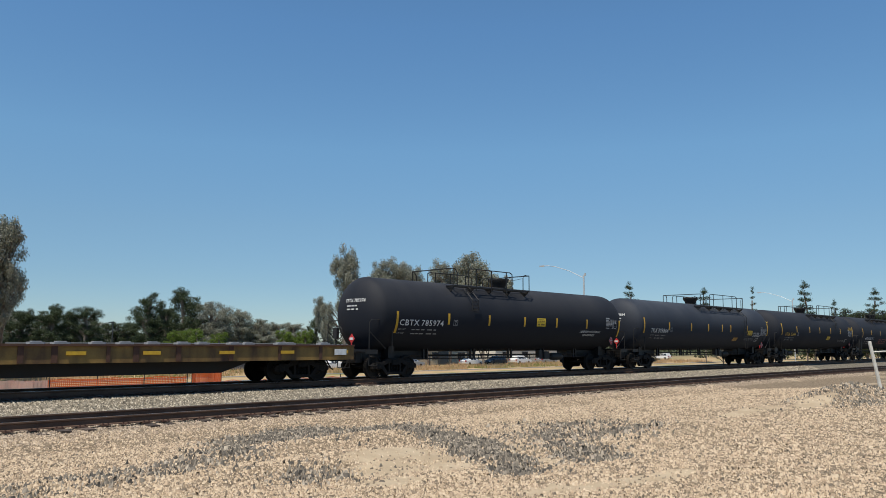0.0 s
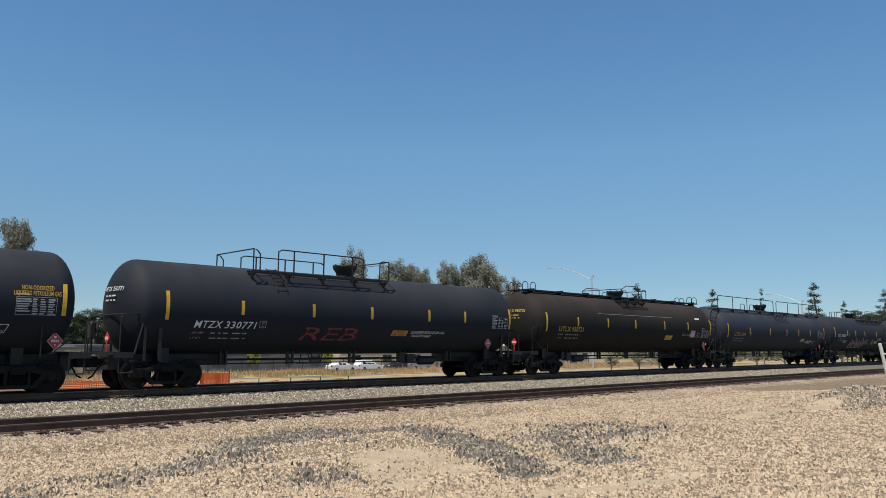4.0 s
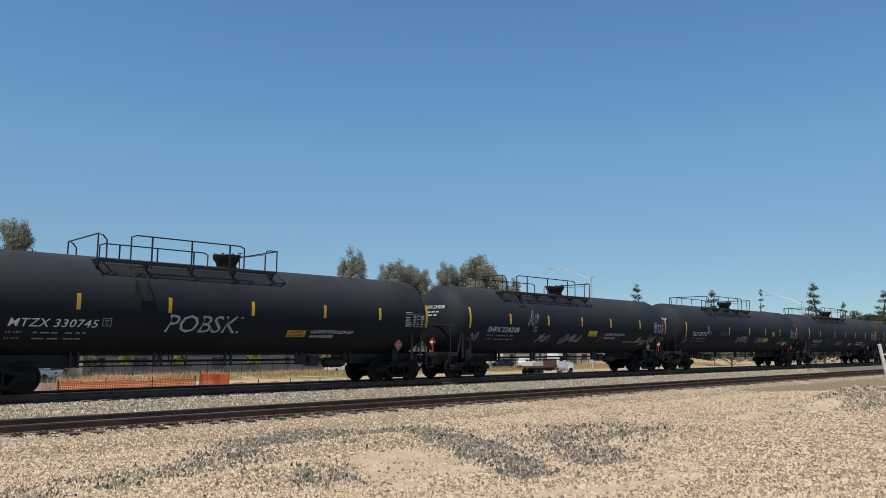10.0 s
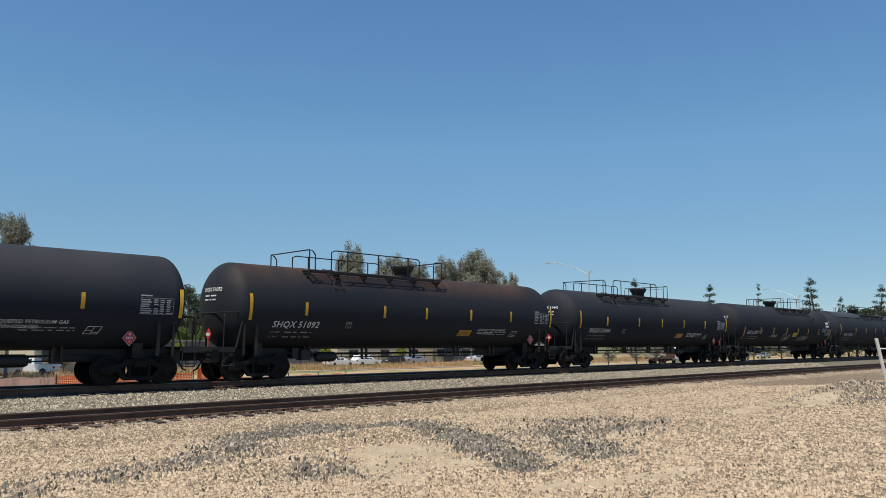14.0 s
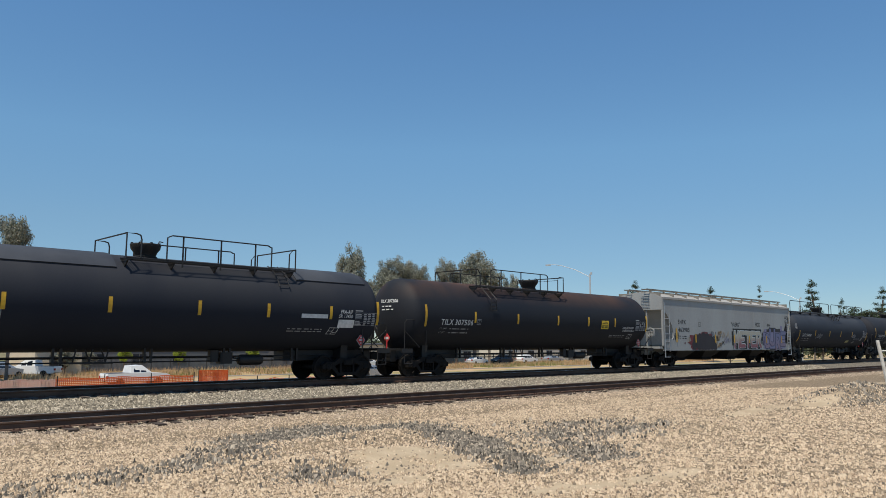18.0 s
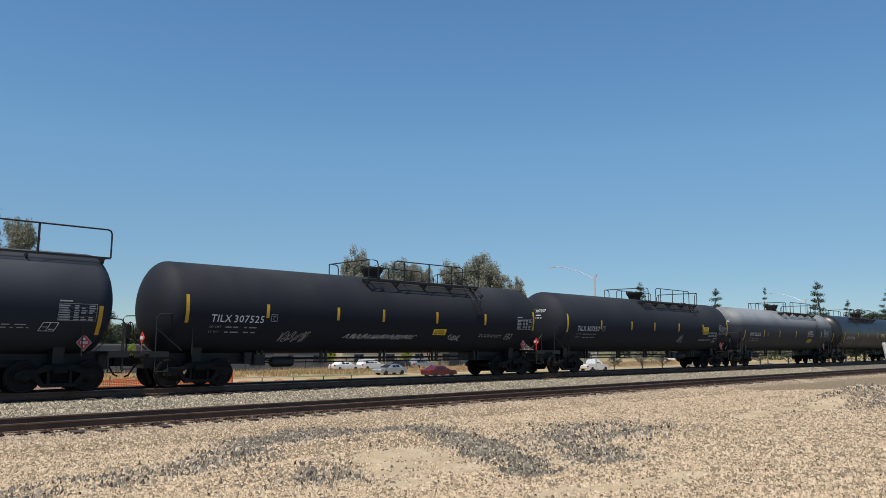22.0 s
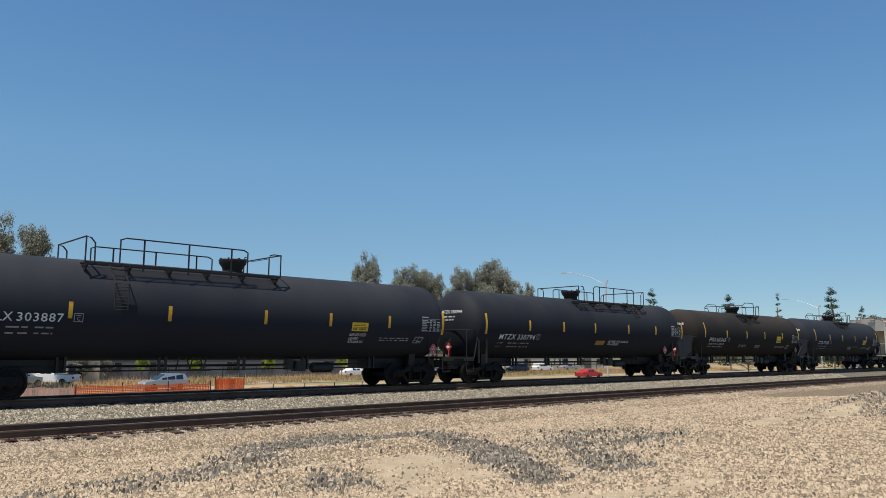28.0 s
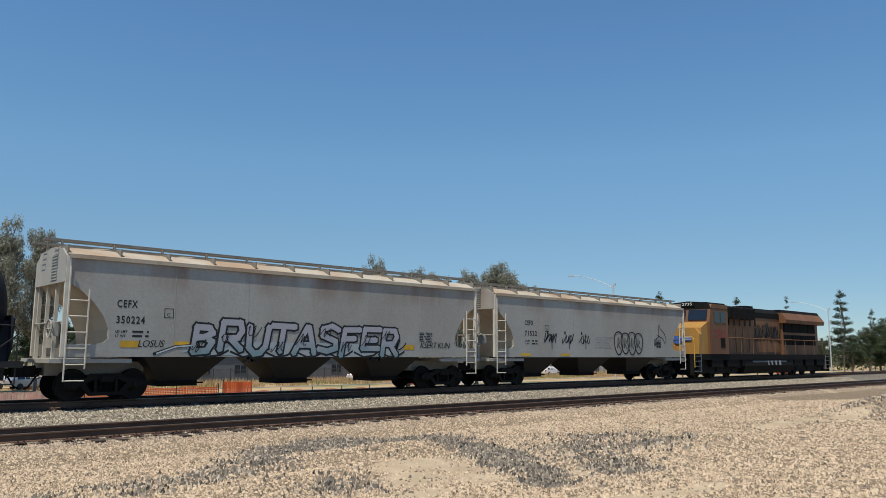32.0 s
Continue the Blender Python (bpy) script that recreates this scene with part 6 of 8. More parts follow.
# its long thin grey strip is a weld seam, the light on it painted
tank_car("weathered brown-black tank car with a running board along its top", -181.0, -161.25, "UTLX", "950721", (-1.34, 1.22), None, "bare", BROWNBLACK, YELLOWPAINT, seed=5, strips=(-8.4, -5.8, -3.05, -0.29, 2.92, 5.76, 8.73),
         zs=2.44, zt=2.16, mark=(-7.4, -6.3, -5.3, 2.17), stickers=((3.13, 1.84, 0.78, 0.27, 0.25), (6.12, 2.0, 0.59, 0.44, 0.0, PINKPLAC), (6.77, 3.11, 0.59, 0.12, 0.0, WHITEPAINT), (-3.89, 3.15, 7.8, 0.02, 0.0, GREYPAINT)), panel=(7.52, 2.0),
         service=(6.86, 2.02), plac=(8.2, 1.53))
tank_car("black tank car lettered in yellow, with railed walkway and side platform", -161.25, -140.97, "UTLX", "5091", (-8, 8), None, "long", GREYTANK, YELLOWPAINT, seed=6, strips=(-8.71, -5.35, -1.94, 1.14, 3.44, 5.82, 8.87),
         zs=2.3, zt=2.08, mark=(-7.78, -6.69, -6.07, 2.17), plate=(-5.29, 2.18), stickers=((4.04, 1.84, 0.74, 0.27, 0.15, PALELABEL),), words=((LPG, 5.33, 1.86, 1.22), (NONODOR, 5.36, 1.72, 0.85)), panel=(7.48, 2.17), service=(6.62, 1.68), plac=(8.56, 1.46))
tank_car(WB, -140.97, -120.9, "TILX", "305305", (-1.15, 5.42), 4.94, seed=7, low=2.9, strips=(-8.64, -5.59, -3.43, -0.9, 2.5, 5.45, 8.96), zs=2.43, zt=2.27, mark=(-7.96, -7.11, -5.97, 2.33), plate=(-5.25, 2.4),
         stickers=((2.23, 1.78, 0.74, 0.26, 0.1),), words=((LPG, 6.42, 2.39, 1.21), (NONODOR, 6.46, 2.24, 1.11)), panel=(7.82, 2.13), service=(6.94, 1.72), plac=(8.74, 1.46),
         tags=((-6.43, 1.78, 0.9, 0.32, TAGWHITE), (-4.5, 1.4, 3.68, 1.0, TAGPINK, 0.16), (-0.98, 1.65, 1.45, 0.62, TAGWHITE), (0.88, 1.66, 1.33, 0.6, TAGWHITE), (2.75, 2.02, 1.3, 0.36, TAGWHITE)))
tank_car("black tank car lettered in yellow, with a full-length railed walkway", -120.9, -101.35, "UTLX", "220005", (-8, 8), None, "plain", GREYTANK, YELLOWPAINT, seed=8, strips=(-8.25, -4.93, -2.17, 0.47, 3.18, 5.85, 8.75), zs=2.25, zt=2.05,
         mark=(-7.03, -6.15, -5.17, 2.01), stickers=((2.69, 1.74, 0.78, 0.26, 0.1, PALELABEL), (6.26, 1.69, 0.56, 0.15, 0.0, PINKPLAC)), words=((LPG, 6.1, 1.52, 0.9, 0.09),), panel=(7.6, 2.2), plac=(8.04, 1.55))
tank_car(WB, -101.35, -82.25, "MTZX", "330745", (-4.9, 1.3), -3.62, seed=9, low=2.9, strips=(-8.14, -5.4, -2.64, 0.31, 3.31, 5.95, 8.47), zs=2.44, zt=2.2, mark=(-7.2, -6.02, -4.8, 1.93), lean=0.2, plate=(-4.66, 1.97),
         stickers=((1.79, 1.74, 0.8, 0.27, 0.05, OCHRELABEL),), words=((LPG, 2.79, 1.88, 1.93, 0.13), (NONODOR, 2.8, 1.72, 1.05)), panel=(7.31, 2.21), plac=(7.2, 1.47), tags=((-2.72, 1.83, 2.7, 0.6, TAGWHITE, "POBSKI"),))
tank_car(WB, -82.25, -62.85, "SHPX", "224208", (-5.71, 1.3), -4.4, seed=10, strips=(-8.12, -5.39, -2.51, 0.3, 2.96, 5.93, 8.77), zs=2.47, zt=2.24, mark=(-6.91, -5.95, -4.73, 2.09), lean=0.08, plate=(-3.66, 2.15),
         stickers=((0.96, 1.98, 0.78, 0.3, 0.0),), words=((LPG, 2.52, 2.03, 1.91, 0.13), (NONODOR, 2.53, 1.85, 1.04)), panel=(7.48, 2.25), service=(6.27, 1.58), plac=(7.33, 1.43),
         tags=((-8.11, 1.66, 0.64, 0.46, TAGWHITE), (-4.13, 2.38, 0.84, 0.8, TAGWHITE), (-3.31, 1.63, 1.09, 0.52, TAGWHITE), (-1.4, 1.56, 1.85, 0.62, TAGWHITE), (1.87, 1.62, 0.83, 0.6, TAGRED), (5.77, 1.67, 0.52, 0.4, TAGWHITE), (6.85, 1.62, 0.98, 0.58, TAGWHITE), (8.19, 1.64, 0.52, 0.46, TAGWHITE)))
tank_car(WB, -62.85, -42.6, "TILX", "307732", (-5.25, 1.21), -4.37, seed=11, strips=(-8.49, -5.55, -2.59, 0.55, 3.24, 5.8, 9.07), zs=2.3, zt=2.08, mark=(-7.65, -6.82, -5.69, 2.16), plate=(-5.41, 2.21),
         stickers=((3.06, 1.84, 0.77, 0.26, 0.05), (4.35, 2.25, 0.5, 0.3, 0.0, PALELABEL), (6.69, 1.6, 0.57, 0.34, 0.2, PINKPLAC)), panel=(7.83, 2.15), service=(7.48, 1.64), plac=(8.58, 1.45),
         tags=((-8.6, 1.7, 0.38, 0.36, GREYPAINT), (-3.95, 2.14, 1.32, 0.4, TAGBLUE), (-1.38, 1.73, 1.86, 0.58, TAGWHITE), (1.7, 1.73, 1.8, 0.5, TAGWHITE), (5.76, 1.62, 0.96, 0.66, TAGTEAL)))
tank_car(LB, -42.6, -23.1, "SHQX", "51219", (-5.73, 1.15), -4.27, seed=12, strips=(-8.19, -5.82, -2.42, 0.28, 2.89, 5.62, 8.64), mark=(-7.11, -6.09, -5.28, 1.87), lean=0.15, plate=(-4.02, 1.87), stickers=((1.46, 1.62, 0.78, 0.28, 0.3, OCHRELABEL),),
         words=((LPG, 3.38, 1.86, 1.93), (NONODOR, 3.47, 1.72, 1.05)), panel=(7.32, 2.2), service=(5.78, 1.57), plac=(7.16, 1.46), tags=((-1.96, 1.6, 1.9, 0.54, GREYPAINT),))
tank_car("black tank car with rust bloom along its top, lettered in white", -23.1, -3.95, "SHQX", "51092", (-5.71, 1.13), -4.38, paint=RUSTBLACK, seed=13, strips=(-8.17, -5.9, -2.19, 0.1, 2.81, 5.53, 8.57), mark=(-7.24, -6.17, -5.26, 1.87), lean=0.15,
         plate=(-4.02, 1.88), stickers=((2.21, 1.63, 0.78, 0.31, 0.2, OCHRELABEL),), words=((LPG, 3.39, 1.86, 1.9), (NONODOR, 3.42, 1.72, 1.03)), panel=(7.3, 2.25), service=(5.67, 1.63), plac=(7.31, 1.49))
tank_car(LB, -3.95, 15.5, "SHQX", "51441", (-5.76, 1.18), -4.63, seed=14, strips=(-8.15, -5.68, -2.44, 0.14, 2.79, 5.55, 8.6), zs=2.27, mark=(-7.27, -6.16, -5.31, 1.89), lean=0.15, plate=(-4.02, 1.88), stickers=((2.12, 1.66, 0.75, 0.3, 0.2, OCHRELABEL),),
         words=((LPG, 3.4, 1.86, 1.9), (NONODOR, 3.42, 1.72, 1.03)), panel=(7.3, 2.2), service=(5.7, 1.63), plac=(7.3, 1.48))
tank_car(WB, 15.5, 35.25, "GATX", "202917", (-1.1, 5), 4.45, seed=15, low=2.9, strips=(-8.05, -5.38, -3.09, -0.57, 1.61, 3.76, 6.07, 8.72), zs=2.03, zt=1.64, mark=(-7.56, -6.57, -5.5, 2.0), plate=(-5.27, 2.02),
         stickers=((0.74, 1.85, 0.78, 0.33, 0.1), (7.68, 2.92, 0.6, 0.17, 0.0, WHITEPAINT), (7.6, 2.67, 0.73, 0.15, 0.0, WHITEPAINT)), words=(("FRA AIP", 6.85, 2.43, 0.53, 0.13), ("SR 13450", 6.76, 2.26, 0.66, 0.13)), panel=(7.52, 2.0), plac=(8.3, 1.45),
         tags=((-3.47, 1.76, 1.32, 0.3, TAGWHITE), (-1.07, 1.5, 1.33, 0.7, TAGWHITE), (2.04, 1.53, 1.98, 0.53, TAGWHITE)))
tank_car("dark tank car with a raised grey jacket over its top", 35.25, 55.0, "GATX", "202932", (-1.1, 5.04), 4.55, "jacket", seed=16, strips=(-8.34, -4.42, -1.55, 1.31, 3.88, 6.55, 8.8), zs=2.28, zt=2.1, mark=(-7.5, -6.4, -5.19, 2.0), lean=0.12, plate=(-4.7, 2.03),
         stickers=((5.25, 2.3, 1.16, 0.15, 0.0, WHITEPAINT), (6.92, 1.97, 0.75, 0.32, 0.0, WHITEPAINT)), words=(("FRA-AIP", 6.99, 2.5, 0.56, 0.14), ("SR 13450", 6.91, 2.34, 0.65, 0.13)), panel=(7.69, 2.06), service=(6.5, 1.72))
tank_car("black tank car with brown dust on its top, lettered in white", 55.0, 75.3, "TILX", "307506", (-5.34, 1.22), -4.47, paint=RUSTBLACK, seed=17, low=2.9, strips=(-8.6, -5.58, -2.62, 0.51, 3.14, 5.64, 8.9), mark=(-7.71, -6.88, -5.72, 2.19), lean=0.1, plate=(-5.46, 2.22),
         stickers=((4.33, 2.19, 0.68, 0.45, 0.0),), words=((NONODOR, 6.41, 2.23, 1.12), (LPG, 6.46, 2.08, 1.18)), panel=(7.75, 2.15), service=(7.05, 1.68), plac=(8.5, 1.46))
side1 = hopper("pale grey covered hopper with painted graffiti", 75.3, 95.6, "SHPX", "463985", HOPGREY, ROOFGREY, 4, 4.16, 1, zl=1.04)
tank_car("blue-black tank car with a full-length railed walkway and a step box", 95.6, 114.8, "GATX", "59041", (-8, 8), None, "long", GREYTANK, seed=19, strips=(-8.04, -4.67, -1.4, 1.32, 4.25, 8.33), zs=2.08, zt=1.67, mark=(-7.41, -6.48, -5.54, 2.04), lean=0.1,
         stickers=((3.14, 1.58, 0.74, 0.24, 0.1, PALELABEL),), panel=(7.16, 2.07), service=(6.7, 1.76), plac=(8.01, 1.44), tags=((-4.47, 1.88, 1.42, 0.48, GREYPAINT), (-9.05, 2.6, 0.52, 0.47, TAGWHITE), (4.31, 2.0, 1.0, 0.36, TAGWHITE), (4.9, 1.52, 0.59, 0.25, GREYPAINT)))
tank_car(WB, 114.8, 135.0, "TILX", "307525", (-1.17, 5.12), 4.74, seed=20, low=2.9, strips=(-8.68, -5.74, -2.73, -0.53, 2.39, 5.38, 8.78), zs=2.32, mark=(-7.85, -7.03, -5.88, 2.15), lean=0.08, plate=(-5.6, 2.2), stickers=((2.29, 1.84, 0.75, 0.27, 0.0),),
         panel=(7.6, 2.15), service=(6.9, 1.7), plac=(8.4, 1.45), tags=((-5.11, 1.5, 1.29, 0.5, GREYPAINT), (-2.32, 1.62, 3.78, 0.29, TAGWHITE), (3.23, 1.6, 0.78, 0.34, TAGWHITE)))
tank_car(LB, 135.0, 155.28, "TILX", "307557", (-1.09, 5.19), 4.76, seed=21, strips=(-8.71, -5.75, -2.78, -0.34, 2.47, 5.51, 8.85), zs=2.29, mark=(-7.85, -7.03, -5.88, 2.18), plate=(-5.62, 2.19), stickers=((5.61, 2.16, 0.66, 0.45, 0.0),),
         words=((NONODOR, 6.37, 2.18, 1.1), (LPG, 6.4, 2.02, 1.19)), panel=(7.69, 2.17), service=(7.06, 1.67), plac=(8.46, 1.47), tags=((2.53, 1.6, 0.8, 0.56, TAGWHITE),))
tank_car("tank car dark grey below and pale grey above, lettered in white", 155.28, 174.5, "SHPX", "222222", (-0.97, 5.45), 4.83, paint=PALETANK, seed=22, low=1.2, strips=(-8.17, -5.02, -2.31, 0.76, 3.18, 5.97, 8.72), zs=2.11, zt=1.68, mark=(-7.34, -6.57, -5.59, 2.15), plate=(-4.48, 2.2),
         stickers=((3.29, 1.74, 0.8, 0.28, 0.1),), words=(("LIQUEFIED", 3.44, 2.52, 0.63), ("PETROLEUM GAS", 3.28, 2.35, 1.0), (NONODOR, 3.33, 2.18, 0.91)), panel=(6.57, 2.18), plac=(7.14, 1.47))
tank_car("glossy black tank car lettered in white", 174.5, 194.1, "CBTX", "787886", (-4.76, 1.39), -3.76, paint=GLOSSBLACK, seed=23, strips=(-7.9, -4.51, -1.79, 0.94, 3.04, 5.15, 8.54), zs=2.22, zt=1.8, mark=(-7.4, -6.41, -5.28, 2.07), lean=0.08,
         stickers=((2.01, 2.34, 0.73, 0.32, 0.0),), words=((LPG, 5.38, 2.08, 1.25), (NONODOR, 5.39, 1.94, 1.0)), panel=(7.31, 2.11), plac=(8.0, 1.5))
tank_car(WB, 194.1, 214.3, "GATX", "202021", (-1.36, 4.93), 5.5, seed=24, low=2.9, strips=(-8.05, -5.4, -3.1, -0.6, 1.65, 3.6, 5.48, 8.73), zs=2.09, zt=1.7, mark=(-7.56, -6.57, -5.5, 2.0), plate=(-5.27, 2.02), stickers=((0.8, 1.85, 0.78, 0.33, 0.1),),
         words=(("FRA AIP", 6.92, 2.69, 0.53, 0.13), ("SR 13450", 6.87, 2.33, 0.62, 0.13), (NONODOR, 6.39, 1.94, 1.1, 0.12)), panel=(7.53, 2.32), plac=(8.23, 1.54), tags=((-3, 1.6, 1.6, 0.4, GREYPAINT), (5.5, 1.52, 0.75, 0.28, GREYPAINT)))
tank_car(LB, 214.3, 234.35, "TILX", "303887", (-5.38, 1.21), -4.36, seed=25, low=2.6, strips=(-8.7, -5.74, -2.8, 0.59, 3.28, 6.07, 8.95), mark=(-7.95, -7.13, -5.9, 2.2), plate=(-5.63, 2.21), stickers=((4.27, 2.16, 0.76, 0.33, 0.0),),
         words=((NONODOR, 4.22, 1.97, 0.78), ("LIQUEFIED", 4.22, 1.84, 0.46, 0.1), ("PETROLEUM GAS", 4.23, 1.72, 0.7, 0.1)), panel=(7.78, 2.22), service=(7.45, 1.74), plac=(8.68, 1.49))
tank_car(LB, 234.35, 253.7, "MTZX", "330794", (-1.04, 5.01), 4.25, seed=26, strips=(-8.09, -5.12, -2.55, 0.07, 3.14, 5.89, 8.78), zs=2.39, zt=2.19, mark=(-7.19, -5.95, -4.7, 1.97), lean=0.18, plate=(-4.58, 1.98), stickers=((0.28, 1.77, 0.75, 0.25, 0.2, OCHRELABEL),),
         words=((LPG, 1.38, 1.91, 1.88), (NONODOR, 1.41, 1.77, 1.0)), panel=(7.58, 2.33), plac=(7.26, 1.53))
tank_car("brownish black short tank car with a small top platform", 253.7, 271.2, "PPRX", "663668", (-1.24, 1.28), -0.21, "small", BROWNBLACK, seed=27, weights=("LD LMT 211600 LB  96000 KG", "LT WT   74400 LB  33750 KG"), R=1.5, cz=2.62,
         strips=(-6.68, -3.83, -1.0, 1.74, 4.61, 7.47), zs=2.35, zt=2.35, mark=(-6.1, -5.18, -3.94, 2.1), plate=(-3.64, 2.12), stickers=((3.7, 2.1, 0.69, 0.46, 0.0),), panel=(6.34, 2.12), service=(5.5, 1.69), plac=(7.4, 1.6),
         extra=((-1.89, 1.75, 1.03, 3), (0.52, 1.68, 0.73, 4)))
tank_car("black short tank car with a small top platform", 271.2, 289.0, "CTCX", "743589", (-1.27, 1.16), 0.1, "small", seed=28, R=1.5, cz=2.62, strips=(-6.82, -3.93, -1.17, 1.7, 4.55, 7.23), zs=2.37, zt=2.35, mark=(-6.24, -5.23, -4.1, 2.1), lean=0.1,
         plate=(-3.8, 2.13), stickers=((3.63, 2.1, 0.68, 0.4, 0.0),), panel=(6.2, 2.07), service=(5.3, 1.69), plac=(7.35, 1.6), extra=((0.4, 1.68, 0.8, 4), (1.5, 1.9, 1.2, 1)))
side2 = hopper("dusty grey covered hopper with rusty roof and large graffiti letters", 289.0, 306.8, "CEFX", "350224", HOPTAN, ROOFTAN, 3, 4.2, 2, True)
side3 = hopper("dusty grey covered hopper with a rust-stained roof and small tags", 306.8, 324.1, "CEFX", "71522", HOPTAN, ROOFTAN, 3, 4.1, 3, True)
locomotive(324.1, 345.8)


# ---- sprayed lettering on the hoppers ----
G_MAROON = mat("maroon_spray", (0.13, 0.02, 0.026), (0.17, 0.022, 0.03), 0.6, 0, 1.5)
G_BLACK = mat("black_spray", (0.006, 0.006, 0.007), (0.016, 0.014, 0.014), 0.6, 0, 2)
G_DUSK = mat("dark_plum_spray", (0.02, 0.016, 0.02), (0.027, 0.02, 0.025), 0.65, 0, 1)
G_LILAC = mat("lilac_spray", (0.17, 0.17, 0.28), (0.24, 0.19, 0.27), 0.6, 0, 1.2)
G_BLUE = mat("blue_spray", (0.04, 0.05, 0.1), (0.07, 0.07, 0.11), 0.6, 0, 1.5)
G_TAN = mat("ochre_spray", (0.36, 0.26, 0.16), (0.42, 0.36, 0.28), 0.6, 0, 2)
G_PALE = mat("silver_spray", (0.5, 0.54, 0.55), (0.34, 0.44, 0.47), 0.5, 0, 0.9)


def two_tone(name, low, high, z0, z1):
    """Spray paint that fades from one colour below to another above."""
    m = mat(name, low, high, 0.6, 0, 2)
    n, lk = m.node_tree.nodes, m.node_tree.links
    sep = n.new("ShaderNodeSeparateXYZ")
    lk.new(n["Texture Coordinate"].outputs["Object"], sep.inputs[0])
    r = n.new("ShaderNodeMapRange")
    r.inputs["From Min"].default_value, r.inputs["From Max"].default_value = z0, z1
    add = n.new("ShaderNodeMath")
    add.operation = "MULTIPLY_ADD"
    lk.new(n["Noise Texture"].outputs["Fac"], add.inputs[0])
    add.inputs[1].default_value = 0.7
    lk.new(sep.outputs[2], add.inputs[2])
    lk.new(add.outputs[0], r.inputs["Value"])
    lk.new(r.outputs[0], n["Mix"].inputs["Factor"])
    return m


G_METER = two_tone("pink_and_rose_spray", (0.2, 0.075, 0.09), (0.36, 0.34, 0.28), 1.7, 2.25)
G_CUP = two_tone("violet_and_lilac_spray", (0.2, 0.155, 0.21), (0.13, 0.14, 0.24), 1.6, 2.3)
G_SILVER = two_tone("teal_and_silver_spray", (0.19, 0.28, 0.3), (0.37, 0.365, 0.4), 1.75, 2.3)


def cloud(w, h, bumps, rng):
    ring = []
    for i in range(bumps * 6):
        a = 2 * math.pi * i / (bumps * 6)
        r = 0.94 + 0.13 * abs(math.sin(a * bumps / 2 + math.sin(a * 2))) + rng.uniform(-0.035, 0.035)
        ring.append((w / 2 * r * math.copysign(abs(math.cos(a)) ** 0.8, math.cos(a)), h / 2 * r * math.copysign(abs(math.sin(a)) ** 0.75, math.sin(a))))
    return fan(ring)


STROKES = {
    "M": (((.1, 0), (.13, .92), (.5, .38), (.87, .92), (.9, 0)),), "E": (((.92, .9), (.13, .9), (.1, .08), (.92, .08)), ((.15, .48), (.72, .5))),
    "T": (((.0, .9), (1.0, .88)), ((.5, .88), (.47, .02))), "R": (((.12, .02), (.14, .9), (.75, .9), (.88, .68), (.7, .46), (.2, .44)), ((.45, .44), (.92, .02))),
    "C": (((.92, .78), (.7, .92), (.28, .88), (.1, .6), (.12, .25), (.35, .07), (.92, .12)),), "U": (((.08, .94), (.12, .28), (.38, .06), (.7, .1), (.88, .32), (.92, .94)),),
    "P": (((.12, .02), (.14, .9), (.72, .92), (.9, .68), (.7, .42), (.2, .4)),), "B": (((.12, .05), (.12, .92), (.68, .9), (.82, .7), (.55, .52), (.85, .34), (.7, .08), (.12, .05)), ((.15, .5), (.55, .52))),
    "A": (((.02, .0), (.45, .94), (.6, .94), (.95, .0)), ((.25, .34), (.76, .34))), "S": (((.92, .8), (.6, .94), (.2, .82), (.2, .6), (.8, .42), (.85, .18), (.5, .05), (.06, .14)),),
    "F": (((.95, .92), (.16, .9), (.1, .0)), ((.15, .5), (.75, .52))),
}


def fat_strokes(name, lines, w, m, side, y, proud, label, corners=10):
    """Round-ended spray strokes of width w along lines of (x, z), each bit a hair above the last."""
    b = Build()
    for line in lines:
        for i, (x, z) in enumerate(line):
            yy = y - proud - 0.00015 * (len(b.f) % 40)
            turn, grow = 2 * math.pi / corners, 1.0 if corners > 6 else 1.2
            b.add([(x + grow * w / 2 * math.cos((k + 0.5) * turn), yy, z + grow * w / 2 * math.sin((k + 0.5) * turn)) for k in range(corners)], [tuple(range(corners))])
            if i:
                px, pz = line[i - 1]
                l = math.hypot(x - px, z - pz) or 1
                nx, nz = -(z - pz) / l * w / 2, (x - px) / l * w / 2
                yy -= 0.00007
                b.add([(px + nx, yy, pz + nz), (px - nx, yy, pz - nz), (x - nx, yy, z - nz), (x + nx, yy, z + nz)], [(0, 1, 2, 3)])
    return part(name, b, m, side, label)


def block_word(side, word, x, z, h, wide, fill, rims, y, fat, lean=0.0, jump=0.0, corners=10):
    """Big sprayed block letters drawn as thick strokes over wider rims."""
    pitch = wide / len(word)
    lines = []
    for i, ch in enumerate(word):
        k, s = jump * (1 if i % 2 else -1), 1 + jump * 0.6 * math.sin(i * 2.3)
        for st in STROKES[ch]:
            lines.append([(x + pitch * (i + 0.04 + 0.92 * u) + lean * v * h + jump * 0.4 * math.sin(7 * u + 3 * i), z + k * 0.5 + v * h * s + jump * 0.5 * math.sin(5 * v + 2 * i)) for u, v in st])
    depth = 0.006
    for grow, m in rims:
        fat_strokes("graffiti_outline", lines, fat + grow, m, side, y, depth, "sprayed outline of large letters", corners)
        depth += 0.007
    fat_strokes("graffiti", lines, fat, fill, side, y, depth, "large sprayed letters", corners)


def tag_word(side, word, x, z, h, m, y, lean=0.25):
    flat_part("graffiti", glyphs(word, h, 0.001, lean, 0.9), m, side, on_side(x, z, y, 0.004), "sprayed tag")


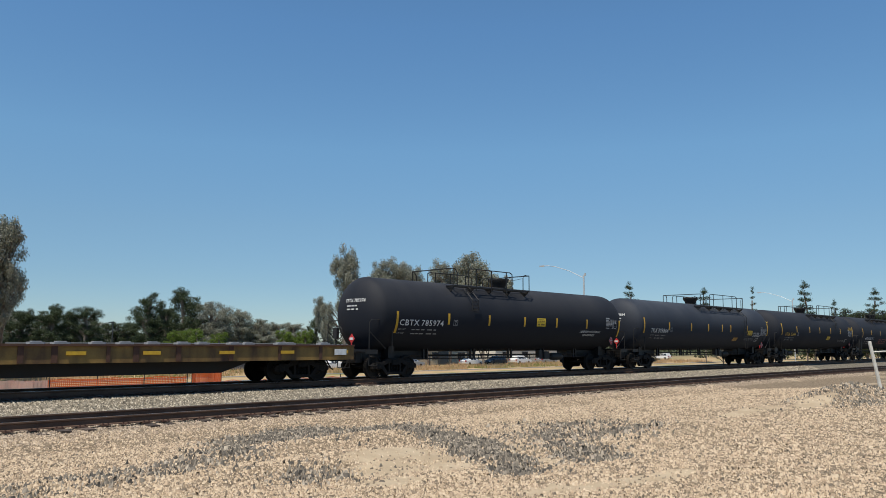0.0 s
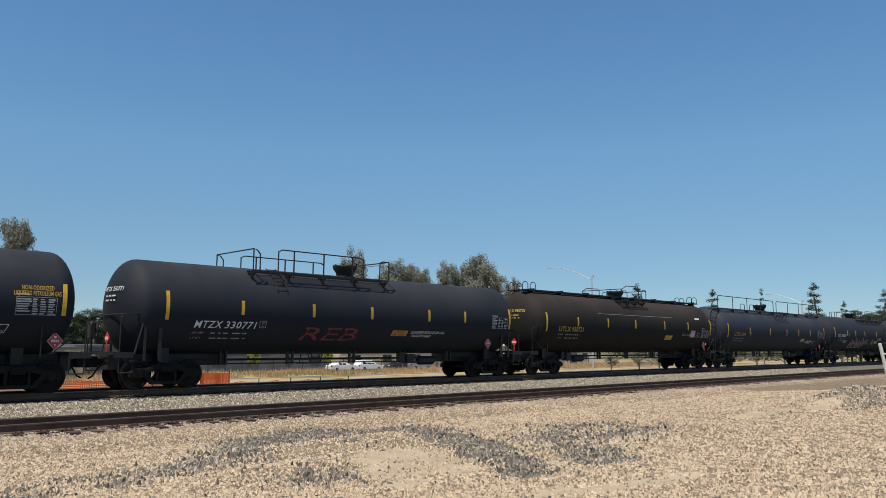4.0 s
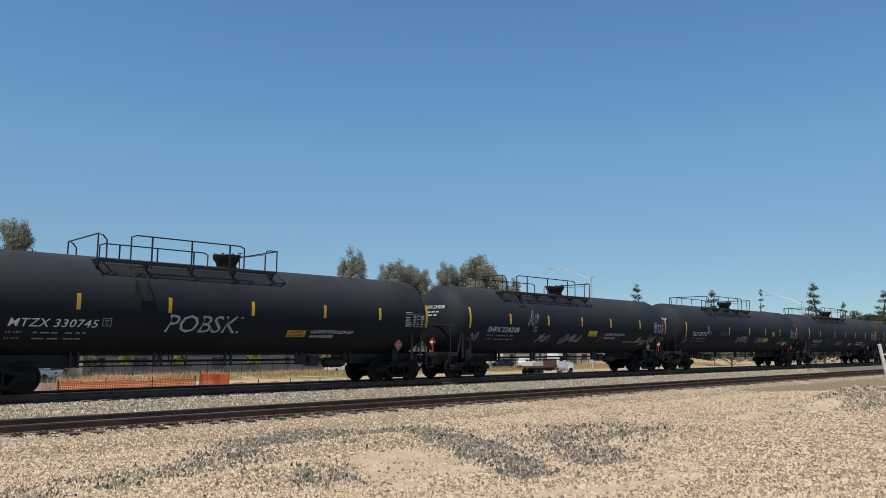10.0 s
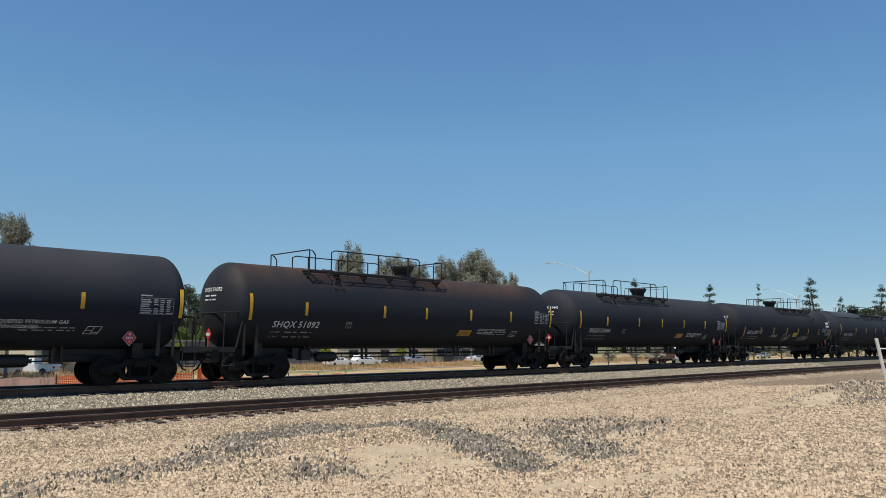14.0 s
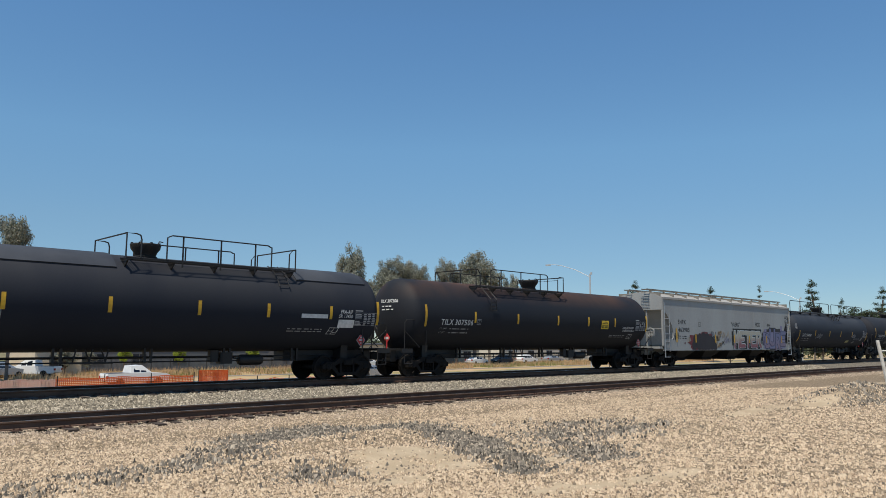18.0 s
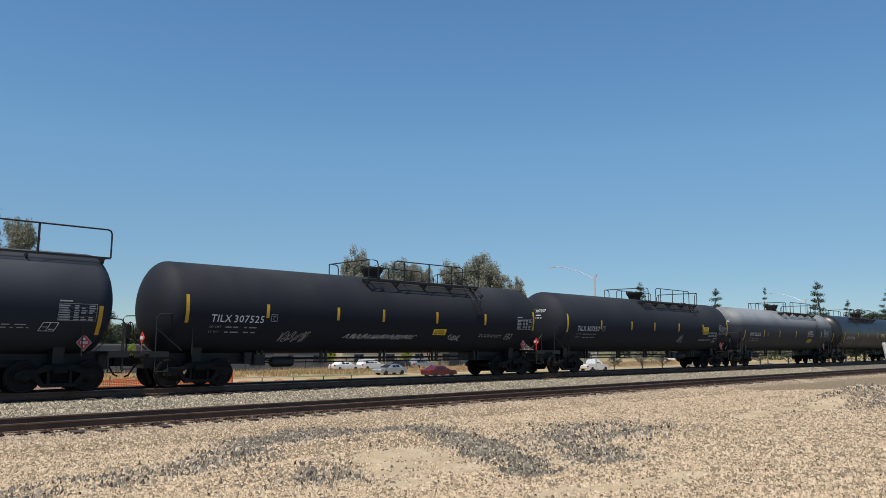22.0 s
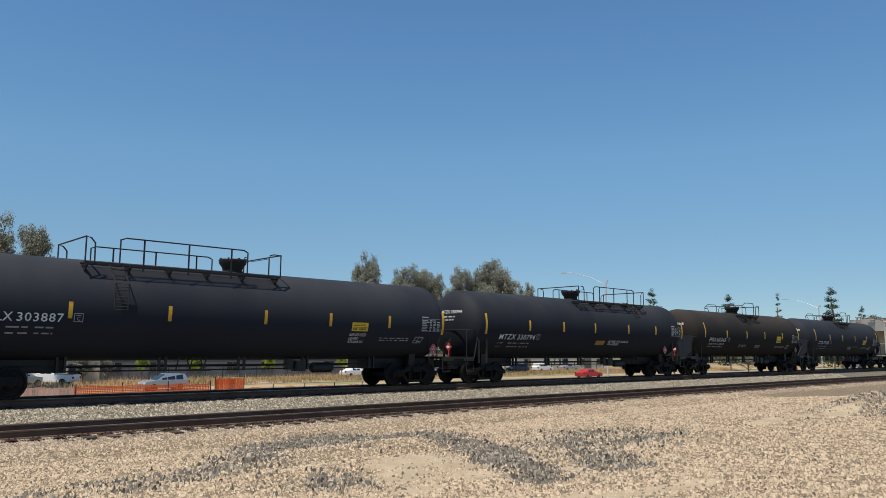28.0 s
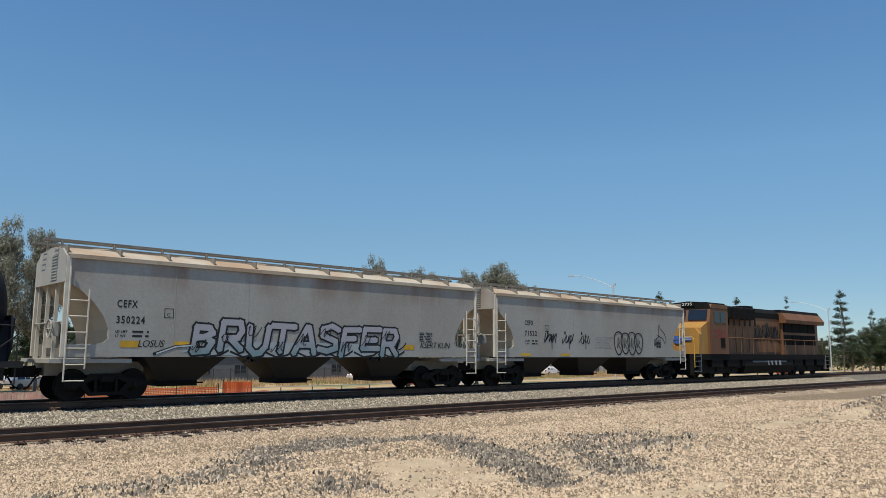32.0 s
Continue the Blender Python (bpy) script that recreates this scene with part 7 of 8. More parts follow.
def tag_scrawl(side, x, z, n, h, w, m, y, seed, label="sprayed tag"):
    flat_part("graffiti", scribble(random.Random(seed), n, h, w), m, side, on_side(x, z, y, 0.005), label)


def hopper_graffiti():
    y, y2 = -1.562, -1.568
    rng = random.Random(8)
    s = side1
    # maroon burst with a dusky cloud of scallops over it
    burst = [(-6.35, 1.98), (-5.5, 1.93), (-5.3, 2.02), (-5.22, 1.86), (-5.05, 2.12), (-4.85, 2.06), (-4.7, 2.18), (-4.35, 2.2), (-3.9, 2.16), (-3.86, 1.95), (-3.6, 2.08), (-3.35, 2.0), (-3.2, 1.5), (-3.4, 1.04), (-6.0, 1.04), (-6.25, 1.2), (-6.15, 1.32), (-6.6, 1.5), (-6.15, 1.6)]
    flat_part("graffiti", fan([(x + 4.9, z - 1.6) for x, z in burst]), G_MAROON, s, on_side(-4.9, 1.6, y2, 0.006), "maroon sprayed burst")
    b = Build()
    for i, (cx, cz, r) in enumerate(((-5.75, 1.32, 0.3), (-5.5, 1.65, 0.4), (-5.0, 1.72, 0.36), (-4.5, 1.78, 0.38), (-4.0, 1.72, 0.38), (-3.55, 1.62, 0.36), (-3.2, 1.4, 0.34), (-4.6, 1.4, 0.42), (-5.15, 1.38, 0.36), (-3.9, 1.38, 0.38), (-2.95, 1.24, 0.26), (-3.4, 1.2, 0.2), (-4.3, 1.2, 0.22), (-5.0, 1.22, 0.22))):
        b.add([(cx + r * math.cos(k * math.pi / 10), y2 - 0.012 - 0.0006 * i, max(1.03, cz + r * math.sin(k * math.pi / 10))) for k in range(20)], [tuple(range(20))])
    part("graffiti", b, G_DUSK, s, "dark plum sprayed cloud of scallops")
    flat_part("graffiti", rects([(-0.12, -0.02, 4.48, 1.4), (-0.3, 0.25, 0.2, 1.2)]), G_BLACK, s, on_side(-0.15, 1.07, y2, 0.003), "black sprayed backing of large letters")
    block_word(s, "METER", -0.15, 1.2, 1.1, 4.4, G_METER, ((0.09, G_PALE),), y2 - 0.004, 0.26, corners=4)
    flat_part("graffiti", cloud(4.3, 1.6, 13, rng), G_DUSK, s, on_side(6.6, 1.8, y2, 0.001), "dusky sprayed backing of large letters")
    flat_part("graffiti", rects([(0, 0, 3.9, 1.2), (3.1, 1.1, 3.45, 1.7), (0.2, 1.15, 0.6, 1.4)]), G_LILAC, s, on_side(4.65, 1.09, y2, 0.0045), "lilac sprayed ground of large letters")
    block_word(s, "CURE", 4.7, 1.2, 1.1, 3.9, G_CUP, ((0.1, G_BLUE),), y2 - 0.004, 0.25, 0.1, 0.16, 4)
    tag_word(s, '"VAERG"', -0.58, 2.6, 0.4, G_BLACK, y)
    tag_word(s, "PICK", 3.33, 2.66, 0.42, G_BLACK, y)
    tag_word(s, "RNA", 5.38, 2.7, 0.3, G_BLACK, y)
    tag_word(s, "VADER", 8.55, 3.3, 0.36, G_BLACK, y)
    tag_word(s, "GOBRE", 8.6, 2.98, 0.36, G_BLACK, y)
    tag_scrawl(s, -3.7, 1.75, 4, 0.5, 0.035, G_BLUE, y2, 3)
    tag_scrawl(s, -3.4, 1.6, 5, 0.35, 0.025, G_BLACK, y2, 13)
    tag_scrawl(s, -2.0, 1.75, 5, 0.5, 0.03, G_TAN, y, 14)
    tag_scrawl(s, -1.6, 1.5, 6, 0.35, 0.025, G_LILAC, y2, 15)
    for k in range(3):
        tag_scrawl(s, -2.75 + 0.12 * k, 1.58 + 0.23 * k, 5, 0.24, 0.05, G_TAN, y - 0.001 * k, 4 + k)
    tag_scrawl(s, -2.96, 1.14, 6, 0.36, 0.06, G_TAN, y2, 5)
    flat_part("graffiti", boxed(scribble(random.Random(6), 3, 0.5, 0.03), 0.75, 0.55), G_BLACK, s, on_side(-8.4, 1.62, y2, 0.005), "sprayed tag")
    tag_scrawl(s, -6.6, 1.5, 2, 0.4, 0.04, G_TAN, y2, 7)
    tag_scrawl(s, -7.0, 1.38, 2, 0.16, 0.03, G_MAROON, y2, 9)
    tag_scrawl(s, -2.0, 1.36, 3, 0.25, 0.035, G_BLACK, y2, 10)
    tag_scrawl(s, 8.6, 1.4, 4, 0.4, 0.05, G_BLACK, y2, 11)
    for x in (-8.0, -5.59, -2.89, -0.13, 2.24, 5.14, 7.87):
        flat_part("reflector", rects([(-0.07, 0, 0.07, 0.52 if x > -7 else 0.85)]), YELLOW, s, on_side(x, 1.5, y2, 0.04), "yellow reflective strip")
    s = side2
    block_word(s, "BRUTASFER", -4.6, 1.45, 0.98, 8.6, G_SILVER, ((0.13, G_BLACK),), y2, 0.2, 0.12, 0.1, 5)
    flat_part("graffiti", cloud(8.6, 0.5, 12, rng), mat("pale_teal_spray", (0.34, 0.39, 0.4), (0.4, 0.4, 0.39), 0.6, 0, 1.2), s, on_side(-0.3, 1.55, y2, 0.004), "pale sprayed haze behind the letters")
    for k in range(9):
        tag_scrawl(s, -4.45 + k * 0.95, 1.45 + 0.25 * (k % 3), 2, 0.4, 0.028, G_BLACK, y2 - 0.022, 30 + k)
    # shadow of the letters and a hatched wing on the slope below
    for k in range(7):
        flat_part("graffiti", stroke([(k * 1.25, 0.16), (0.45 + k * 1.25, -0.02), (0.9 + k * 1.25, 0.04), (1.2 + k * 1.25, 0.2)], 0.07), G_BLACK, s, on_side(-4.4, 1.32, y2 - 0.002, 0.003), "black sprayed shadow of the letters")
    flat_part("graffiti", stroke([(0, 0), (0.7, 0.24), (1.5, 0.3)], 0.09), G_BLACK, s, on_side(-5.7, 1.38, y2, 0.006), "black sprayed wing")
    flat_part("graffiti", stroke([(0.1, 0.02), (0.7, 0.235), (1.3, 0.285)], 0.045), G_PALE, s, on_side(-5.7, 1.38, y2, 0.01), "pale sprayed wing")
    tag_word(s, "LOSUS", -6.2, 1.6, 0.3, G_BLACK, y2)
    tag_word(s, "KSERT KUN", 5.1, 1.66, 0.34, G_BLACK, y2)
    tag_scrawl(s, 3.7, 1.5, 2, 0.55, 0.05, G_BLACK, y2, 40)
    for x in (-6.42, -4.76, -2.4, -0.27, 2.2, 4.53):
        flat_part("reflector", rects([(-0.28, 0, 0.28, 0.2)]), YELLOW, s, on_side(x, 1.58, y2, 0.003), "yellow reflective strip")
    for k in range(2):
        tag_scrawl(s, -2.6 + k * 5.2, 1.12, 5, 0.22, 0.06, G_BLACK, -1.5, 50 + k)
    s = side3
    for k in range(3):
        flat_part("graffiti", boxed(scribble(random.Random(60 + k), 4, 0.5, 0.05), 0.95, 0.5), G_BLACK, s, on_side(-4.67 + k * 1.33, 1.95, y), "sprayed tag")
        flat_part("graffiti", rects([(0.55, -0.25, 0.6, 0.2), (0.2, 0.45, 0.3, 0.6)]), G_BLACK, s, on_side(-4.67 + k * 1.33, 1.95, y, 0.006), "sprayed tag")
    for k in range(4):
        ring = [(0.33 + k * 0.62 + 0.4 * math.cos(a * 0.2618), 0.62 + (0.6 - 0.05 * (k % 2)) * math.sin(a * 0.2618) + 0.08 * math.cos(a * 0.52)) for a in range(25)]
        flat_part("graffiti", stroke(ring, 0.07), G_BLACK, s, on_side(1.08, 1.49, y2, 0.006 + 0.001 * k), "sprayed bubble letter outline")
        flat_part("graffiti", stroke([(0.2 + k * 0.62, 0.3), (0.3 + k * 0.62, 0.85), (0.45 + k * 0.62, 0.6), (0.3 + k * 0.62, 0.45), (0.5 + k * 0.62, 0.25)], 0.05), G_BLACK, s, on_side(1.08, 1.49, y2, 0.012))
    flat_part("graffiti", stroke([(0, 0), (0.35, 0.15), (0.3, 0.6), (0.4, 0.85), (0.5, 0.6), (0.9, 0.35), (1.1, -0.0), (0.95, -0.25), (0.75, 0.05), (0.2, 0.22)], 0.05), G_BLACK, s, on_side(5.0, 2.3, y), "sprayed swirl")
    flat_part("data_panel", rects([(0, 0, 0.2, 0.13), (0.24, 0, 0.44, 0.13), (0, 0.17, 0.2, 0.3), (0.24, 0.17, 0.44, 0.3)]), G_BLACK, s, on_side(5.07, 1.83, y))
    for k in range(5):
        flat_part("small_print", rects([(0, 0, 1.6 - 0.2 * (k % 3), 0.025)]), GREYPAINT, s, on_side(-0.65, 2.3 - k * 0.13, y))
    for x in (-6.0, -3.1):
        flat_part("reflector", rects([(-0.35, 0, 0.35, 0.12)]), YELLOW, s, on_side(x, 1.36, y2, 0.004), "yellow reflective strip")



hopper_graffiti()


# ---- beyond the train ----
def tree_mesh(seed, h, crown, kind):
    """Trunk with limbs, and a crown of many small leaves in clumps."""
    rng = random.Random(seed)
    b = Build()
    b.tube([(0, 0, -0.3), (0.05, 0.02, h * 0.25), (rng.uniform(-.3, .3), rng.uniform(-.3, .3), h * 0.55), (rng.uniform(-.4, .4), rng.uniform(-.4, .4), h * 0.82)], h * (0.018 if kind in ("round", "full") else 0.009), 7)
    clumps = []
    if kind in ("round", "full"):
        low = 0.36 if kind == "round" else 0.2
        lobes = [(rng.uniform(0, 6.28), low + (0.86 - low) * (k + rng.random()) / 11, rng.uniform(0.08, 0.23) * (1.12 - 0.35 * k / 11)) for k in range(11)] + [(0, 0.84, 0.04), (2, 0.5, 0.06)]
        for k in range(crown // 2):
            # the heart of the crown, so that it closes
            u, v = rng.uniform(0, 6.28), rng.random() ** 0.5
            q = rng.uniform(-1, 1)
            r = v * h * (0.17 if kind == "round" else 0.22) * math.sqrt(1 - q * q * 0.85)
            mid = (low + 0.88) / 2
            clumps.append((Vector((r * math.cos(u), r * math.sin(u), h * (mid + q * (0.84 - mid)))), h * rng.uniform(0.045, 0.075), 1.0))
        for k in range(crown):
            la, lz, lr = lobes[k % len(lobes)]
            d = Vector((rng.gauss(0, 1), rng.gauss(0, 1), rng.gauss(0, 1))).normalized() * h * rng.uniform(0.04, 0.115)
            c = Vector((lr * h * math.cos(la), lr * h * math.sin(la), lz * h)) + d
            clumps.append((c, h * rng.uniform(0.042, 0.074), 1.0))
            base = Vector((0, 0, max(h * 0.16, c.z - h * 0.2)))
            b.tube([base, base.lerp(c, 0.6) + Vector((0, 0, 0.03 * h)), c], h * 0.004, 4)
    else:
        # whorls of boughs with tufts at their tips and gaps between
        thin = kind == "spire"
        tiers = 10 if thin else 9
        for k in range(tiers):
            t = (k + 0.5) / tiers
            full = h * (0.08 if thin else 0.19) * (1.02 - t) ** 0.62
            for q in range(6 if k < 5 else 4):
                reach = full * rng.uniform(0.45, 1.15)
                a = q * (1.047 if k < 5 else 1.571) + k * 0.7 + rng.uniform(-0.3, 0.3)
                z = h * (0.16 + 0.8 * t) + rng.uniform(-0.16, 0.16)
                tip = Vector((reach * math.cos(a), reach * math.sin(a), z + reach * 0.35))
                b.tube([(0, 0, z), tip * 0.6 + Vector((0, 0, z * 0.4 - 0.05)), tip], h * 0.003, 4)
                for u in ((0.55, 1.0) if k < 4 else (0.85,)):
                    clumps.append((Vector((tip.x * u, tip.y * u, z + reach * 0.35 * u + 0.1)), h * (0.024 if thin else 0.044) * (1.2 - 0.35 * t), 0.72))
        clumps.append((Vector((0, 0, h * 0.98)), h * 0.034, 1.2))
    trunk = b.mesh("trunk", BARK)
    rs = np.random.RandomState(seed)
    V = []
    for c, s, flat in clumps:
        n = 190 if kind in ("round", "full") else 110
        D = rs.randn(n, 3)
        D /= np.linalg.norm(D, axis=1)[:, None]
        P = D * (s * rs.rand(n) ** 0.45 * rs.uniform(0.8, 1.25, n))[:, None] * np.array([1, 1, 0.85 * flat]) + np.array(c)
        l = s * rs.uniform(0.11, 0.2, n) * (1.15 if kind in ("pine", "spire") else 1.0)
        N = D * 0.9 + rs.randn(n, 3) * 0.55
        u = np.cross(N, rs.randn(n, 3))
        u /= np.linalg.norm(u, axis=1)[:, None]
        w = np.cross(N, u)
        w /= np.linalg.norm(w, axis=1)[:, None]
        V.append(np.stack([P - u * l[:, None], P + w * l[:, None] * 0.85, P + u * l[:, None]], 1).reshape(-1, 3))
    V = np.concatenate(V)
    n = len(V) // 3
    me = bpy.data.meshes.new("crown")
    me.from_pydata(V.tolist(), [], [(3 * i, 3 * i + 1, 3 * i + 2) for i in range(n)])
    me.materials.append({"round": EUCALYPT, "pine": PINE, "spire": PINE, "bush": BUSH}.get(kind, EUCALYPT))
    return trunk, me


BARK = mat("grey_brown_bark", (0.2, 0.16, 0.13), (0.1, 0.08, 0.065), 0.9, 0, 3, 30, 0.5, 0.7)
EUCALYPT = island("eucalyptus_leaves", ((0.12, 0.135, 0.1), (0.25, 0.26, 0.2), (0.33, 0.3, 0.245), (0.175, 0.195, 0.14), (0.37, 0.37, 0.3)), 0.6, 0.25)
PINE = island("dark_conifer_needles", ((0.025, 0.045, 0.025), (0.05, 0.075, 0.035), (0.035, 0.055, 0.03)), 0.6, 0.15)
BUSH = island("fresh_green_leaves", ((0.08, 0.14, 0.02), (0.16, 0.22, 0.03), (0.12, 0.17, 0.03)), 0.6, 0.3)
LEAFDARK = island("dark_broad_leaves", ((0.03, 0.045, 0.022), (0.06, 0.08, 0.034), (0.042, 0.06, 0.027), (0.085, 0.1, 0.048)), 0.6, 0.2)
YOUNG = island("yellow_green_leaves", ((0.2, 0.28, 0.03), (0.32, 0.38, 0.04), (0.25, 0.3, 0.04)), 0.6, 0.35)
TREES = {}


def tree(name, label, x, y, h, kind="round", seed=1, crown=70, wide=1.0, leaves=None):
    key = (seed, kind, crown, leaves.name if leaves else "")
    if key not in TREES:
        tr, cr = tree_mesh(seed, 10.0, crown, kind if kind != "bush" else "round")
        if leaves:
            cr.materials[0] = leaves
        TREES[key] = (tr, cr)
    tr, cr = TREES[key]
    z = float(ground_z(np.array(x), np.array(y)))
    t = thing(name, label, "tree")
    s = h / 10.0
    t.matrix_world = Matrix.Translation((x, y, z)) @ Matrix.Rotation(seed * 1.7 + x, 4, "Z") @ Matrix.Diagonal((s * wide, s * wide, s, 1))
    place("trunk", tr, t)
    place("crown", cr, t)
    return t


def bearing(az, dist):
    a = radians(az)
    return dist * math.sin(a), dist * math.cos(a)


def euc(az, dist, h, seed, wide=0.62, crown=64, label="tall grey-green eucalyptus tree behind the road"):
    return tree("eucalyptus_tree", label, *bearing(az, dist), h, "round", seed, crown, wide)


# big eucalyptus by the left, then the belt of trees behind the buildings
euc(12.0, 84, 17.8, 11, 0.6, 90)
euc(14.2, 88, 18.4, 12, 0.5, 90)
euc(9.6, 86, 17.0, 13, 0.6)
for k, (az, dist, h, wd) in enumerate(((13.6, 160, 11.4, 1.3), (15.3, 165, 11.0, 1.3), (17.2, 165, 11.6, 1.3), (19.1, 165, 11.8, 1.2), (21.1, 175, 8.8, 1.6), (23.1, 165, 14.6, 1.05), (24.4, 172, 12.6, 1.1), (25.5, 165, 15.8, 1.15),
                                      (27.6, 165, 13.6, 1.15), (29.5, 168, 11.9, 1.25), (31.3, 170, 9.5, 1.3), (33.4, 175, 9.2, 1.5), (35.0, 175, 10.6, 1.0))):
    tree("broadleaf_tree", "dark green roadside tree", *bearing(az, dist), h, "full", 20 + k % 5, 66, wd, LEAFDARK if k not in (8, 9, 10, 11) else None)
for k, (az, dist, h) in enumerate(((14.5, 178, 10.4), (16.3, 180, 10.2), (18.2, 178, 10.8), (20.1, 182, 9.4), (22.2, 180, 9.2), (24.0, 182, 11.0), (26.6, 180, 11.4), (28.6, 182, 10.8), (30.4, 180, 9.6), (32.3, 182, 9.4))):
    tree("broadleaf_tree", "dark green roadside tree in the far row", *bearing(az, dist), h, "full", 20 + (k + 2) % 5, 66, 1.75, LEAFDARK if k % 3 else None)
for az, dist, h in ((24.9, 140, 6.4), (26.5, 138, 6.8), (28.1, 142, 6.2), (33.0, 150, 6.8), (34.3, 152, 7.0)):
    tree("shrub", "bright green rounded shrub", *bearing(az, dist), h, "round", 31, 60, 1.3, BUSH)
for az, dist, h, sd, wd in ((35.6, 132, 12.5, 41, 0.6), (37.2, 128, 21.7, 42, 0.5), (38.0, 131, 16.5, 48, 0.45), (39.7, 138, 20.2, 43, 0.74), (41.0, 140, 20.6, 45, 0.74), (42.2, 142, 19.8, 44, 0.62), (43.5, 139, 16.6, 49, 0.5), (45.2, 136, 20.2, 45, 0.74),
                            (46.6, 137, 21.4, 46, 0.85), (47.7, 134, 19.6, 43, 0.66), (49.5, 150, 18.4, 47, 0.55)):
    euc(az, dist, h, sd, wd, 96)
# conifers along the road
for az, dist, h, sd, kind, wd in ((58.6, 168, 17.4, 51, "pine", 0.95), (63.85, 178, 16.8, 52, "pine", 1.0), (67.1, 190, 17.6, 53, "spire", 0.9), (70.4, 176, 17.4, 54, "pine", 1.1), (72.2, 205, 15.0, 55, "pine", 0.7), (74.6, 190, 16.0, 56, "pine", 1.1)):
    tree("conifer", "dark conifer beside the road", *bearing(az, dist), h, kind, sd, 90, wd)
for az, dist, h, sd in ((71.9, 215, 11.5, 61), (73.0, 200, 12.5, 62), (74.0, 185, 12.0, 63), (75.6, 190, 11.5, 62), (69.0, 230, 9.0, 61), (70.9, 186, 8.6, 63), (72.5, 196, 10.5, 61), (73.5, 192, 11.0, 62), (74.8, 196, 12.0, 63)):
    tree("broadleaf_tree", "dark green roadside tree", *bearing(az, dist), h, "full", sd, 70, 1.3, LEAFDARK)
for az, dist, h in ((58.6, 118, 4.6), (60.0, 122, 4.0), (65.0, 140, 4.4), (66.6, 150, 4.0), (68.4, 150, 4.2), (56.6, 124, 3.0), (17.6, 96, 3.4), (19.0, 98, 3.0)):
    tree("shrub", "dusty green shrub on the verge", *bearing(az, dist), h, "round", 33, 50, 1.5)
for az in (21.3, 24.9, 30.0, 35.4, 41.0):
    tree("young_tree", "young yellow-green street tree", *bearing(az, 88 / math.cos(radians(az))), 4.2, "round", 35, 50, 0.8, YOUNG)


def far_woods():
    """The belt of trees and hedges along the skyline."""
    rs = np.random.RandomState(77)
    V = []
    for k in range(330):
        a = radians(6 + 78 * rs.rand())
        d = rs.uniform(230, 420)
        hgt = rs.uniform(3.0, 7.5) * (1.25 if math.degrees(a) > 68 else 1.0)
        wd = rs.uniform(3, 8)
        c = np.array((d * math.sin(a), d * math.cos(a), -2.6))
        n = 230
        D = rs.randn(n, 3)
        D /= np.linalg.norm(D, axis=1)[:, None]
        P = c + D * (rs.rand(n) ** 0.4)[:, None] * np.array([wd, wd, hgt * 0.55]) + np.array([0, 0, hgt * 0.5])
        P[:, 2] = np.maximum(P[:, 2], -2.6)
        l = rs.uniform(0.25, 0.6, n)
        u = np.cross(D + rs.randn(n, 3) * 0.6, rs.randn(n, 3))
        u /= np.linalg.norm(u, axis=1)[:, None]
        w = np.cross(u, rs.randn(n, 3))
        w /= np.linalg.norm(w, axis=1)[:, None]
        V.append(np.stack([P - u * l[:, None], P + w * l[:, None], P + u * l[:, None]], 1).reshape(-1, 3))
    V = np.concatenate(V)
    me = bpy.data.meshes.new("far_woods")
    me.from_pydata(V.tolist(), [], [(3 * i, 3 * i + 1, 3 * i + 2) for i in range(len(V) // 3)])
    me.materials.append(island("distant_leaves", ((0.05, 0.065, 0.035), (0.1, 0.11, 0.06), (0.07, 0.085, 0.045)), 0.7, 0.2))
    tagged(new("far_woods", me), "distant belt of dark green trees and hedges", "woods", kind="stuff")


far_woods()


# ---- road, verge, buildings ----
ASPHALT = mat("worn_asphalt", (0.075, 0.073, 0.07), (0.055, 0.053, 0.05), 0.9, 0, 0.4, 30, 0.3, 0.7)
KERB = mat("concrete_kerb", (0.42, 0.4, 0.37), (0.32, 0.3, 0.28), 0.9, 0, 1.5, 25, 0.2, 0.6)
LINEWHITE = mat("worn_road_line", (0.6, 0.58, 0.5), (0.4, 0.38, 0.33), 0.8)
b = Build()
b.box(-400, 900, 68.0, 80.6, -2.9, -2.735)
tagged(place("road", b.mesh("road", ASPHALT)), "grey asphalt road beyond the tracks", "road", kind="structure")
for y in (67.7, 80.6):
    b = Build()
    b.box(-400, 900, y, y + 0.3, -2.9, -2.6)
    tagged(place("kerb", b.mesh("kerb", KERB)), "pale concrete kerb", "kerb", kind="structure")
b = Build()
for k in range(60):
    b.box(-100 + k * 9, -97 + k * 9, 71.2, 71.32, -2.74, -2.731)
    b.box(-100 + k * 9, -97 + k * 9, 77.4, 77.52, -2.74, -2.731)
b.box(-400, 900, 74.3, 74.42, -2.74, -2.731)
tagged(place("road_marking", b.mesh("road_marking", LINEWHITE)), "worn white lane lines", "road marking", kind="structure")

WALLGREY = mat("grey_warehouse_wall", (0.12, 0.125, 0.135), (0.09, 0.095, 0.105), 0.8, 0, 0.3, 10, 0, 0.6)
WALLBEIGE = mat("beige_stucco_wall", (0.56, 0.48, 0.36), (0.48, 0.4, 0.3), 0.85, 0, 0.4, 15, 0.1, 0.6)
WALLPALE = mat("pale_stucco_wall", (0.6, 0.57, 0.5), (0.5, 0.47, 0.42), 0.85, 0, 0.4, 15, 0.1, 0.6)
ROOFEDGE = mat("dark_roof_edge", (0.12, 0.12, 0.12), (0.08, 0.08, 0.08), 0.8)


